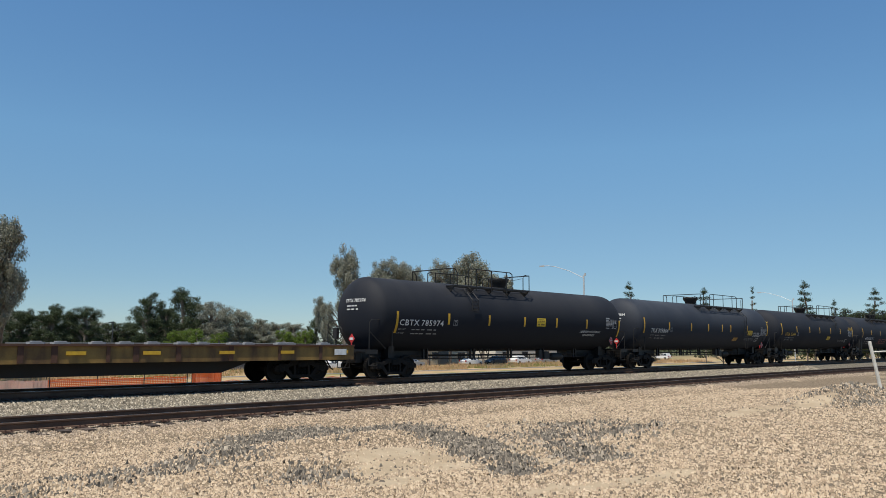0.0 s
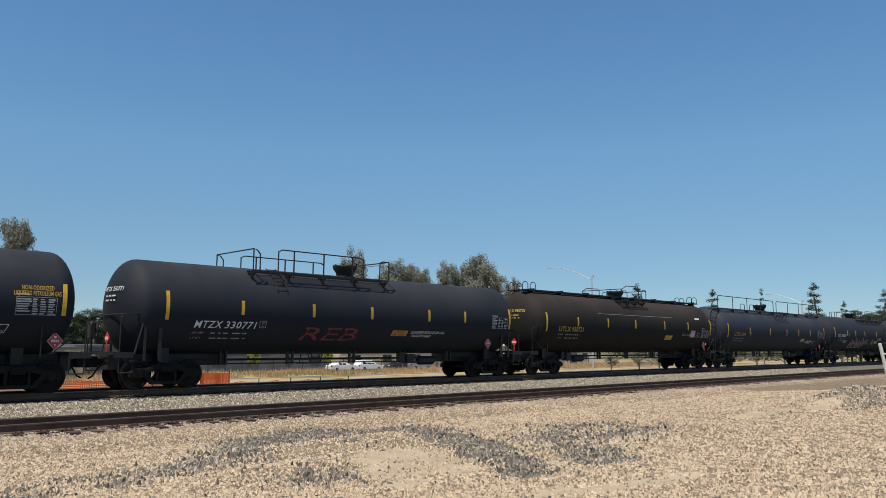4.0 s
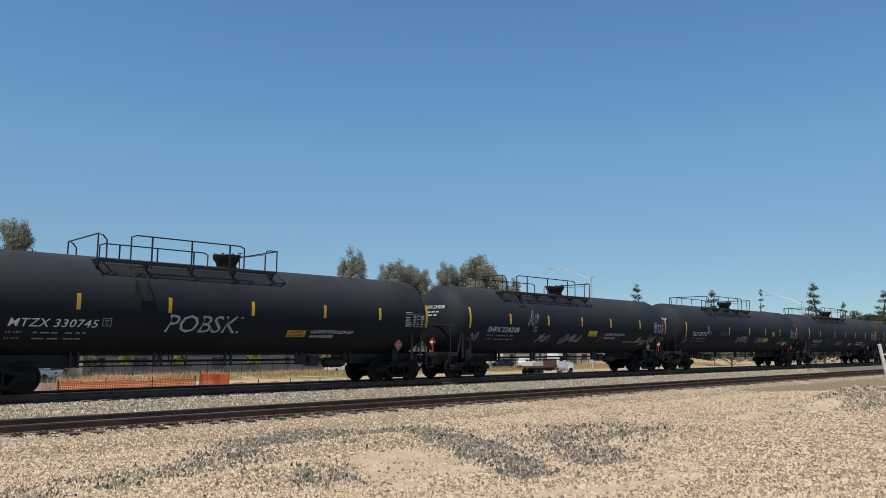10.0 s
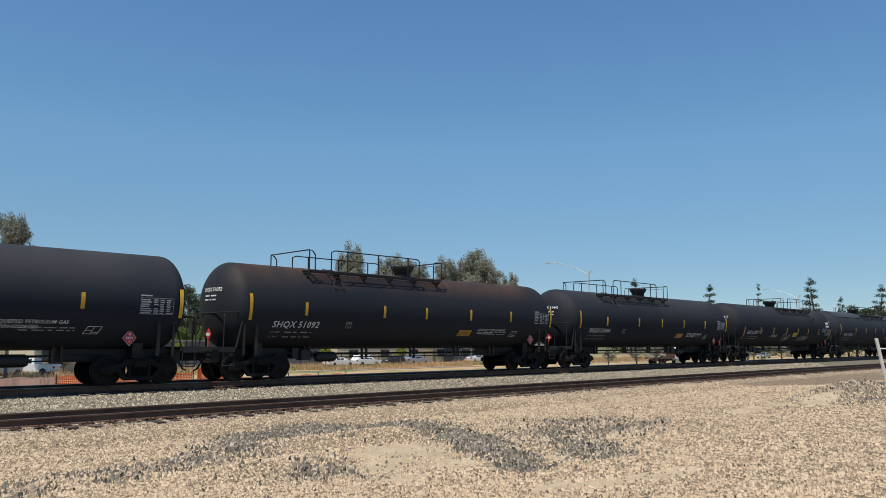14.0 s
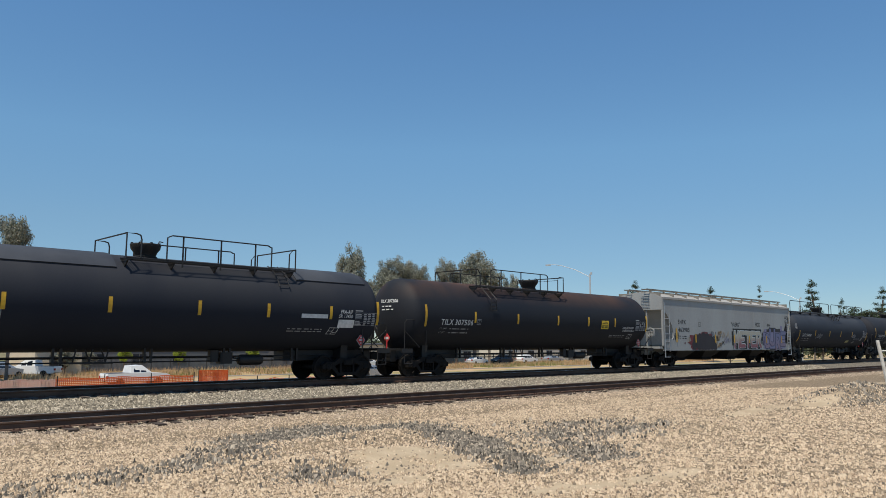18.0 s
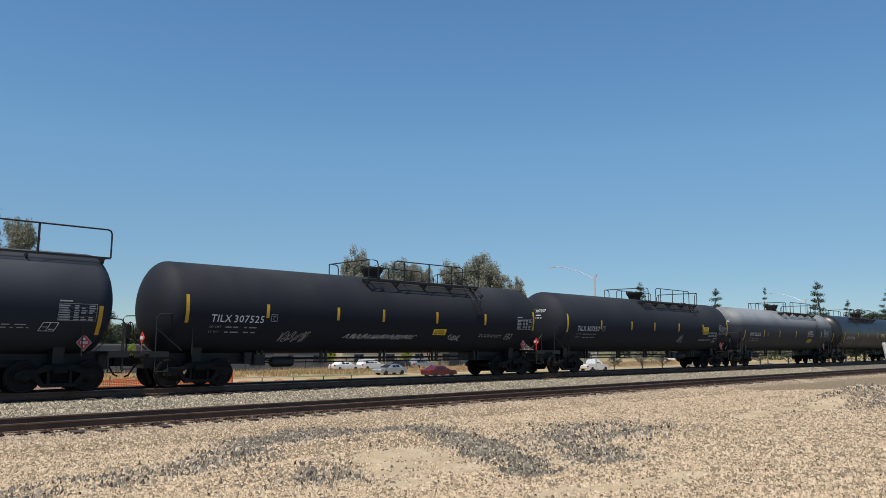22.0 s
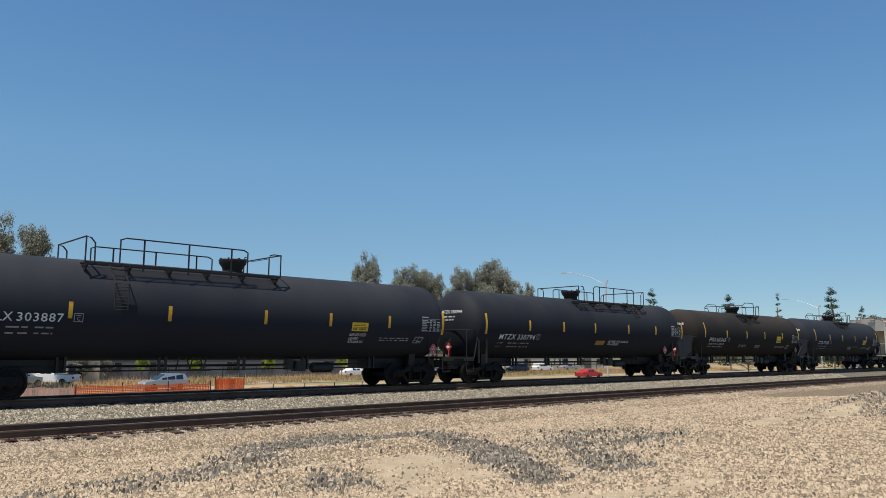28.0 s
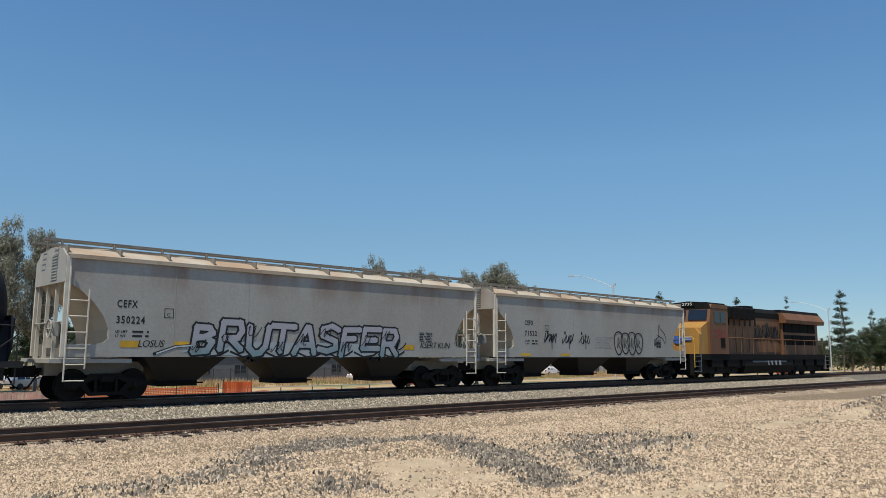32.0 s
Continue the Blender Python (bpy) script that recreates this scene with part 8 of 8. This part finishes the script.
def building(label, x0, x1, y0, depth, h, wall, windows, door=True):
    z0 = -2.62
    t = thing("building", label, "building", pose((x0 + x1) / 2, y0, z0))
    w = x1 - x0
    b = Build()
    b.box(-w / 2, w / 2, 0, depth, -0.4, h)
    part("wall", b, wall, t)
    b = Build()
    b.box(-w / 2 - 0.2, w / 2 + 0.2, -0.2, depth + 0.2, h, h + 0.28)
    part("roof", b, ROOFEDGE, t, "flat dark roof edge")
    for k in range(windows):
        x = -w / 2 + w * (k + 0.5) / windows
        b = Build()
        b.box(-1.0, 1.0, -0.06, 0.04, 0.95, 2.3)
        f = place("window", once(("wf",), lambda: b.mesh("window", ROOFEDGE)), t, pose(x, 0, 0), "dark framed window")
        for s in (-1, 1):
            b = Build()
            b.box(s * 0.48 - 0.42, s * 0.48 + 0.42, -0.075, -0.055, 1.03, 2.22)
            place("pane", once(("wp", s), lambda: b.mesh("pane", GLASSDARK)), f)
    if door:
        b = Build()
        b.box(w * 0.22, w * 0.22 + 2.6, -0.08, 0.03, 0, 2.6)
        part("roller_door", b, ROOFEDGE, t, "dark roller door")
    return t


building("long low grey warehouse with dark windows", 33, 72, 101, 26, 3.5, WALLGREY, 7)
building("low beige office building", 74, 108, 101, 20, 3.4, WALLBEIGE, 5)
building("small beige building with a flat roof", 26, 31, 92, 10, 3.3, WALLBEIGE, 1, False)
building("low pale building behind parked cars", 118, 150, 104, 20, 3.3, WALLPALE, 5)
building("long low grey warehouse with dark windows", -12, 17, 98, 20, 3.4, WALLGREY, 4)

# dark iron fence before the buildings
FENCEIRON = mat("dark_fence_paint", (0.04, 0.042, 0.045), (0.06, 0.06, 0.06), 0.6)
fence = thing("iron_fence", "dark iron picket fence before the buildings", "fence", pose(0, 95, -2.6))
for k in range(44):
    b = Build()
    b.box(-0.05, 0.05, -0.05, 0.05, -0.3, 1.9)
    place("post", once("fpost", lambda: b.mesh("post", FENCEIRON)), fence, pose(28 + k * 2.5, 0, 0))
for z in (0.2, 1.65):
    b = Build()
    b.box(28, 135.5, -0.02, 0.02, z, z + 0.05)
    part("fence_rail", b, FENCEIRON, fence)
b = Build()
for k in range(700):
    b.box(28 + k * 0.153, 28.02 + k * 0.153, -0.012, 0.012, 0.1, 1.8)
tagged(part("fence_infill", b, FENCEIRON, fence), kind="stuff")

# orange netting
NET = bpy.data.materials.new("orange_plastic_netting")
NET.use_nodes = True
_n, _l = NET.node_tree.nodes, NET.node_tree.links
_n["Principled BSDF"].inputs["Base Color"].default_value = (0.75, 0.16, 0.04, 1)
_n["Principled BSDF"].inputs["Roughness"].default_value = 0.6
_t = _n.new("ShaderNodeBsdfTranslucent")
_t.inputs["Color"].default_value = (0.8, 0.22, 0.06, 1)
_m = _n.new("ShaderNodeMixShader")
_m.inputs[0].default_value = 0.45
_l.new(_n["Principled BSDF"].outputs[0], _m.inputs[1])
_l.new(_t.outputs[0], _m.inputs[2])
_l.new(_m.outputs[0], _n["Material Output"].inputs["Surface"])
NETPALE = mat("faded_pink_barrier", (0.6, 0.36, 0.3), (0.5, 0.42, 0.36), 0.7, 0, 2, 30, 0, 0.7)


def netting(label, x0, x1, y, h, cell, bar, m, sag=0.1, seed=1):
    rng = random.Random(seed)
    z0 = float(ground_z(np.array(0.0), np.array(y)))
    t = thing("safety_fence", label, "fence", pose(0, y, z0), group="orange safety fences")
    b = Build()
    n = int((x1 - x0) / cell)
    top = [h - sag * abs(math.sin(k * cell * 1.05 + seed)) - rng.uniform(0, 0.03) for k in range(n + 1)]
    wob = [0.05 * math.sin(k * 0.35) + rng.uniform(-0.015, 0.015) for k in range(n + 1)]
    for k in range(n):
        x = x0 + k * cell
        b.box(x, x + bar, wob[k] - 0.006, wob[k] + 0.006, 0.0, top[k])
        for q in range(int(h / cell) + 1):
            zz = min(q * cell, top[k] - bar)
            zb = min(q * cell, top[k + 1] - bar)
            b.add([(x, wob[k], zz), (x + cell, wob[k + 1], zb), (x + cell, wob[k + 1], zb + bar), (x, wob[k], zz + bar)], [(0, 1, 2, 3)])
    tagged(part("netting", b, m, t), kind="stuff")
    k = 0
    x = x0
    while x <= x1 + 0.1:
        b = Build()
        b.box(-0.025, 0.025, 0.02, 0.07, -0.3, h + 0.12)
        place("stake", once(("stake", h), lambda: b.mesh("stake", IRON)), t, pose(x, 0, 0), "dark steel stake")
        x += (x1 - x0) / max(1, round((x1 - x0) / 3))
    return t


netting("sagging orange plastic safety fence", 15.3, 24.4, 50, 1.2, 0.11, 0.05, NET, 0.1, 2)
netting("tight orange plastic safety fence panel", 24.5, 26.7, 49.5, 1.45, 0.07, 0.045, NET, 0.03, 3)
netting("faded pink barrier netting by the parked cars", 2.0, 15.2, 49, 1.15, 0.1, 0.08, NETPALE, 0.06, 4)
netting("low sagging orange netting along the verge", 26.9, 38.0, 50.5, 0.8, 0.12, 0.035, NET, 0.2, 5)


def blades(name, label, n, box, hmin, hmax, colors, seed, clump=0.0):
    rs_ = np.random.RandomState(seed)
    x = rs_.uniform(box[0], box[1], n)
    y = rs_.uniform(box[2], box[3], n)
    if clump:
        keep = noise2(x, y, 0.35, seed) + 0.6 * noise2(x, y, 0.9, seed + 1) > clump
        x, y = x[keep], y[keep]
    n = len(x)
    z = ground_z(x, y)
    h = rs_.uniform(hmin, hmax, n)
    a = rs_.uniform(0, 6.28, n)
    lean = rs_.randn(n, 2) * 0.25 * h[:, None]
    w = 0.025 + 0.02 * rs_.rand(n)
    dx, dy = np.cos(a) * w, np.sin(a) * w
    V = np.stack([np.stack([x - dx, y - dy, z - 0.03], 1), np.stack([x + dx, y + dy, z - 0.03], 1), np.stack([x + lean[:, 0], y + lean[:, 1], z + h], 1)], 1).reshape(-1, 3)
    me = bpy.data.meshes.new(name)
    me.from_pydata(V.tolist(), [], [(3 * i, 3 * i + 1, 3 * i + 2) for i in range(n)])
    me.materials.append(island(name, colors, 0.8, 0.35))
    return tagged(new(name, me), label, "grass", kind="stuff")


STRAW = ((0.52, 0.34, 0.18), (0.64, 0.46, 0.27), (0.44, 0.27, 0.13), (0.56, 0.4, 0.24))
blades("dry_grass", "dry golden grass on the track verge", 26000, (12, 70, 28.5, 44), 0.12, 0.4, STRAW, 5, -0.2)
blades("dry_grass", "dry golden grass before the road", 26000, (18, 120, 50.5, 67), 0.15, 0.5, STRAW, 6, -0.4)
blades("dry_grass", "tall dry grass beyond the road", 30000, (22, 170, 81.5, 95), 0.25, 0.8, STRAW, 7, -0.3)
blades("green_grass", "green weeds among the dry grass", 12000, (30, 140, 82, 94), 0.2, 0.6, ((0.16, 0.2, 0.05), (0.26, 0.28, 0.08), (0.2, 0.22, 0.08)), 8, 0.1)

# ---- street lamps ----
LAMPGREY = mat("pale_lamp_post_paint", (0.5, 0.52, 0.53), (0.42, 0.43, 0.44), 0.5, 0.3, 3)


def street_lamp(az, dist, h, arm, turn=0.0):
    x, y = bearing(az, dist)
    t = thing("street_lamp", "tall grey street lamp with a curved arm", "street lamp", pose(x, y, -2.7, 0, 0, turn), group="street lamps")
    b = Build()
    b.tube([(0, 0, -0.3), (0, 0, h * 0.5), (0, 0, h)], 0.11, 8)
    part("pole", b, LAMPGREY, t)
    b = Build()
    b.tube([(0, 0, h - 0.4), (-arm * 0.35, 0, h + 0.75), (-arm * 0.7, 0, h + 1.5), (-arm * 0.9, 0, h + 1.75), (-arm, 0, h + 1.75)], 0.05, 6)
    part("arm", b, LAMPGREY, t)
    b = Build()
    b.box(-arm - 0.75, -arm + 0.1, -0.16, 0.16, h + 1.66, h + 1.84, 0, 0.1)
    part("lamp_head", b, LAMPGREY, t)
    b = Build()
    b.box(0.1, 0.35, -0.08, 0.08, h - 0.1, h + 0.25)
    part("sensor_box", b, LAMPGREY, t)
    return t


street_lamp(55.29, 105, 13.55, 6.9, -90)
street_lamp(69.64, 171, 13.4, 6.5, -90)
b = Build()
t = thing("car_park_light", "slim dark car park light", "lamp post", pose(*bearing(20.9, 150), -2.6))
b.tube([(0, 0, -0.2), (0, 0, 7.4)], 0.1, 6)
part("pole", b, FENCEIRON, t)
b = Build()
b.box(-0.75, 0.15, -0.15, 0.15, 7.3, 7.5)
part("lamp_head", b, FENCEIRON, t)

# white leaning post with a cross rail, near the camera's side of the tracks
WHITEPOST = mat("chalky_white_post_paint", (0.68, 0.65, 0.58), (0.5, 0.45, 0.38), 0.75, 0, 4, 40, 0.1, 0.7)
px, py = 32.4, 9.02
pz = float(ground_z(np.array(px), np.array(py)))
g = thing("barrier_post", "leaning white wooden barrier with a cross rail", "barrier", pose(px, py, pz))
b = Build()
b.tube([(0.15, -0.13, -0.3), (-0.16, 0.14, 1.95)], 0.065, 8)
part("post", b, WHITEPOST, g)
b = Build()
b.tube([(-0.1, 0.1, 1.55), (1.6, -1.5, 1.66)], 0.03, 6)
part("rail", b, WHITEPOST, g)
b = Build()
b.tube([(1.62, -1.45, -0.6), (1.6, -1.5, 1.7)], 0.08, 8)
part("post", b, WHITEPOST, g)


# ---- vehicles ----
TYRE = mat("black_tyre_rubber", (0.02, 0.02, 0.02), (0.035, 0.033, 0.03), 0.85)
RIM = mat("alloy_rim", (0.45, 0.45, 0.46), (0.3, 0.3, 0.3), 0.35, 0.7)
CARWHITE = mat("white_car_paint", (0.75, 0.75, 0.74), (0.68, 0.68, 0.67), 0.3, 0, 1)
CARMAROON = mat("dark_red_car_paint", (0.1, 0.015, 0.02), (0.07, 0.012, 0.015), 0.3, 0, 1)
CARRED = mat("red_car_paint", (0.42, 0.03, 0.03), (0.35, 0.03, 0.03), 0.3, 0, 1)
CARSILVER = mat("silver_car_paint", (0.42, 0.44, 0.46), (0.38, 0.39, 0.41), 0.3, 0.5, 1)
CARDARK = mat("dark_car_paint", (0.04, 0.045, 0.055), (0.05, 0.05, 0.06), 0.3, 0.2, 1)
LENSRED = mat("red_lamp_lens", (0.35, 0.02, 0.02), None, 0.25)
LENSCLEAR = mat("clear_lamp_lens", (0.7, 0.7, 0.68), None, 0.15)


def wheel_at(parent, x, y, r, w=0.22):
    b = Build()
    s = -1 if y < 0 else 1
    b.turn([(-w / 2, r * 0.62), (-w / 2, r * 0.94), (-w / 2 + 0.03, r), (w / 2 - 0.03, r), (w / 2, r * 0.94), (w / 2, r * 0.62)], 20, "y")
    wh = place("wheel", once(("tyre", r, w), lambda: b.mesh("wheel", TYRE, 40)), parent, pose(x, y, r), "black tyre on a bright rim")
    b = Build()
    b.turn([(s * w * 0.3, 0.02), (s * w * 0.36, r * 0.2), (s * w * 0.28, r * 0.3), (s * w * 0.42, r * 0.6), (s * w * 0.3, r * 0.63)], 16, "y")
    place("rim", once(("rim", r, w, s), lambda: b.mesh("rim", RIM, 40)), wh)


def motor_car(kind, paint, label, m):
    """Saloon, estate or pickup, nose towards +x."""
    t = thing("pickup_truck" if kind == "pickup" else "car", label, "pickup truck" if kind == "pickup" else "car", m)
    if kind == "pickup":
        low = [(-2.85, 0.55), (-2.9, 0.95), (-2.85, 1.18), (-0.75, 1.2), (-0.7, 1.2), (1.05, 1.2), (2.5, 1.12), (2.85, 0.98), (2.9, 0.6), (2.75, 0.42), (-2.6, 0.42)]
        top = [(-0.85, 1.2), (-0.75, 1.85), (0.25, 1.9), (1.15, 1.22)]
        ax, r, hw = (-1.75, 1.8), 0.39, 0.98
        glass = ((-0.55, 0.0), (0.1, 0.62))
        zg = 1.78
    elif kind == "estate":
        low = [(-2.25, 0.45), (-2.3, 0.9), (-2.2, 1.02), (1.1, 1.02), (2.1, 0.9), (2.3, 0.7), (2.25, 0.35), (-2.1, 0.33)]
        top = [(-2.15, 1.0), (-1.85, 1.62), (0.1, 1.66), (1.15, 1.02)]
        ax, r, hw = (-1.35, 1.38), 0.34, 0.9
        glass = ((-1.65, -0.9), (-0.82, 0.0), (0.06, 0.58))
        zg = 1.55
    else:
        low = [(-2.3, 0.45), (-2.35, 0.85), (-2.2, 0.98), (1.0, 0.96), (2.15, 0.84), (2.35, 0.65), (2.3, 0.33), (-2.15, 0.31)]
        top = [(-1.75, 0.96), (-1.0, 1.4), (0.15, 1.44), (1.15, 0.95)]
        ax, r, hw = (-1.4, 1.42), 0.33, 0.9
        glass = ((-1.0, -0.42), (-0.35, 0.25))
        zg = 1.36
    b = Build()
    b.prism(low, -hw, hw)
    body = part("body", b, paint, t)
    b = Build()
    n = len(top)
    v = [(x, -hw + 0.03 if z < top[1][1] - 0.2 else -hw + 0.2, z) for x, z in top] + [(x, hw - 0.03 if z < top[1][1] - 0.2 else hw - 0.2, z) for x, z in top]
    b.add(v, [tuple(range(n)), tuple(range(2 * n - 1, n - 1, -1))] + [(i, n + i, n + (i + 1) % n, (i + 1) % n) for i in range(n)])
    cabin = part("cabin", b, paint, t)
    z0 = top[0][1] + 0.07
    for a, c in glass:
        for s in (-1, 1):
            b = Build()
            yl, yh = s * (hw - 0.02), s * (hw - 0.2)
            b.add([(a, yl - s * 0.02, z0), (c, yl - s * 0.02, z0), (c - 0.12 if c > 0.3 else c, yh + s * 0.02, zg), (a + 0.05, yh + s * 0.02, zg)], [(0, 1, 2, 3)])
            part("side_window", b, GLASSDARK, cabin, "dark side window")
    b = Build()
    x1, z1 = top[-1]
    x2, z2 = top[-2]
    b.add([(x1 - 0.05, -hw + 0.12, z1 + 0.06), (x1 - 0.05, hw - 0.12, z1 + 0.06), (x2 + 0.09, hw - 0.26, z2 - 0.03), (x2 + 0.09, -hw + 0.26, z2 - 0.03)], [(0, 1, 2, 3)])
    part("windscreen", b, GLASSDARK, cabin)
    for s in (-1, 1):
        b = Build()
        b.box(low[-3][0] - 0.12, low[-3][0] + 0.02, *sorted((s * (hw - 0.42), s * (hw - 0.05))), 0.66, 0.82)
        part("headlight", b, LENSCLEAR, body, "clear headlight")
        b = Build()
        b.box(low[1][0] - 0.02, low[1][0] + 0.1, *sorted((s * (hw - 0.25), s * (hw + 0.01))), 0.75, 0.98)
        part("tail_light", b, LENSRED, body, "red tail light")
        for x in ax:
            wheel_at(t, x, s * (hw - 0.1), r)
    if kind == "pickup":
        b = Build()
        b.box(-2.75, -0.85, -hw + 0.12, hw - 0.12, 1.17, 1.215)
        part("load_bed", b, CARDARK, body)
    return t


def lorry(m):
    t = thing("truck", "white flatbed truck with a long bonnet", "truck", m)
    b = Build()
    b.box(-4.6, 3.6, -0.5, 0.5, 0.65, 0.95)
    part("chassis", b, IRON, t)
    b = Build()
    b.prism([(3.4, 0.7), (3.4, 1.9), (5.5, 1.75), (5.75, 1.5), (5.8, 0.6)], -0.95, 0.95)
    part("bonnet", b, CARWHITE, t, "white bonnet")
    b = Build()
    b.prism([(1.6, 0.7), (1.6, 2.95), (2.0, 3.05), (2.9, 2.95), (3.45, 2.0), (3.45, 0.7)], -1.15, 1.15)
    cab = part("cab", b, CARWHITE, t, "white cab")
    for s in (-1, 1):
        b = Build()
        b.box(2.05, 2.85, *sorted((s * 1.15, s * 1.165)), 1.95, 2.7)
        part("side_window", b, GLASSDARK, cab)
        b = Build()
        b.prism([(4.1, 0.55), (4.25, 1.05), (5.2, 1.05), (5.5, 0.55), (5.35, 0.55), (5.1, 0.93), (4.35, 0.93), (4.22, 0.55)], *sorted((s * 0.9, s * 1.2)))
        part("mudguard", b, CARWHITE, t)
        b = Build()
        b.tube([(3.0, s * 1.25, 0.75), (1.6, s * 1.25, 0.75)], 0.3, 10)
        part("fuel_tank", b, GALV, t)
        for x in (4.75, -2.3, -3.5):
            wheel_at(t, x, s * 1.0, 0.5, 0.3)
    b = Build()
    b.add([(3.4, -1.0, 2.08), (3.4, 1.0, 2.08), (2.93, 1.0, 2.88), (2.93, -1.0, 2.88)], [(0, 1, 2, 3)])
    part("windscreen", b, GLASSDARK, cab)
    b = Build()
    b.box(-5.0, 1.2, -1.25, 1.25, 1.05, 1.3)
    b.box(1.0, 1.2, -1.2, 1.2, 1.3, 2.3)
    bed = part("flatbed", b, RUST, t, "brown flatbed with a headboard")
    b = Build()
    b.box(-4.2, -1.6, -1.0, 1.0, 1.3, 1.85, 0, 0.1)
    part("load", b, WALLPALE, bed, "pale covered load")
    return t


GROUND_ROAD = -2.735
# parked
for k, (az, yy, kind, paint, lab, turn) in enumerate((
        (15.6, 90, "pickup", CARWHITE, "white pickup truck parked by the low building", 140), (13.9, 90, "estate", CARSILVER, "silver estate car parked in the yard", 10), (12.9, 92, "saloon", CARWHITE, "white car parked in the yard", 0),
        (36.4, 91, "saloon", CARWHITE, "white car parked before the beige building", 0), (38.4, 91, "estate", CARWHITE, "white estate car parked before the beige building", 0),
        (40.6, 92, "saloon", CARDARK, "dark car parked before the beige building", 180), (42.2, 91, "estate", CARSILVER, "silver estate car parked before the beige building", 0),
        (46.8, 93, "saloon", CARWHITE, "white car parked behind the verge", 0), (48.6, 93, "estate", CARDARK, "dark estate car parked behind the verge", 180), (50.5, 94, "estate", CARWHITE, "white estate car parked behind the verge", 0),
        (52.4, 94, "saloon", CARSILVER, "silver car parked behind the verge", 0), (60.8, 100, "estate", CARWHITE, "white estate car parked behind shrubs", 90))):
    motor_car(kind, paint, lab, pose(yy * math.tan(radians(az)), yy, -2.6, 0, 0, turn))
MOVERS = []
for kind, paint, lab, lane, sense, t0, x0, v in (
        ("pickup", CARWHITE, "white pickup truck driving along the road", 70, 1, 18.0, 28.4, 18.0), ("saloon", CARSILVER, "silver saloon driving along the road", 70, 1, 17.5, 46.7, 19.3),
        ("saloon", CARMAROON, "dark red saloon driving along the road", 70, 1, 20.0, 32.1, 17.2), ("estate", CARSILVER, "silver estate car driving along the road", 76, -1, 20.0, 110.4, 9.8),
        ("saloon", CARSILVER, "silver saloon driving along the road", 79, -1, 22.0, 65.9, 15.3), ("saloon", CARRED, "red saloon driving along the road", 70, 1, 24.0, 29.2, 16.7),
        ("pickup", CARWHITE, "white pickup truck driving along the road", 70, 1, 30.0, 30.4, 18.4), ("saloon", CARRED, "red saloon driving along the road", 73, 1, 31.0, 44.5, 17.1)):
    MOVERS.append((motor_car(kind, paint, lab, pose(0, lane, GROUND_ROAD)), lane, sense, t0, x0, v))
TRUCK = lorry(pose(0, 70, GROUND_ROAD))


def move_traffic():
    for car, lane, sense, t0, x0, v in MOVERS:
        turn = 0 if sense > 0 else 180
        walk(car, [(t, pose(x0 + sense * v * (t - t0), lane, GROUND_ROAD, 0, 0, turn)) for t in (0.0, 8.0, 16.0, 24.0, 32.0)])
    # the truck turns back on the road
    walk(TRUCK, [(t, pose(x * 1.11, y * 1.11, GROUND_ROAD, 0, 0, a)) for t, x, y, a in (
        (0, 109, 71, 180), (1, 96.5, 71, 180), (2, 89, 71, 180), (3.3, 82, 70.6, 182), (4.4, 77.5, 70, 188), (5.6, 74.2, 68.8, 198), (6.8, 72, 67.2, 222), (8, 72.2, 65.2, 252), (8.6, 73.4, 64.2, 288), (9.3, 76, 63.4, 330), (10, 80, 63, 360), (11, 87, 63, 360), (12, 94, 63, 360), (14, 112, 63, 360), (20, 190, 63, 360), (32, 350, 63, 360))])


# ---- what moves ----
def run(t):
    """Metres that the train has run to the left, from its place at 16 s."""
    q = t - 16
    return 17.5107 * q + 0.0183 * q * q / 2 + 0.0009 * q ** 3 / 6


def roll_wheels():
    """Each wheelset turns as it rolls past, a row for every thirtieth of a second."""
    centre_of = {car: centre for car, centre in CARS}
    grid = [k / 30 for k in range(961)]
    far = [run(t) for t in grid]
    for w, car, x, off in SPINNING:
        start = centre_of[car] + x + off
        rows = [(t, pose(off, 0, R_W, 0, math.degrees(-s / R_W) % 360)) for t, s in zip(grid, far) if 3 < start - s < 62]
        if len(rows) > 1:
            rows = ([(0.0, rows[0][1])] if rows[0][0] > 0 else []) + rows + ([(32.0, rows[-1][1])] if rows[-1][0] < 32 else [])
            walk(w, rows)


def motions():
    times = [2.0 * k for k in range(17)]
    for car, centre in CARS:
        walk(car, [(t, pose(centre - run(t), Y_FAR, 0)) for t in times])
    roll_wheels()
    move_traffic()


motions()
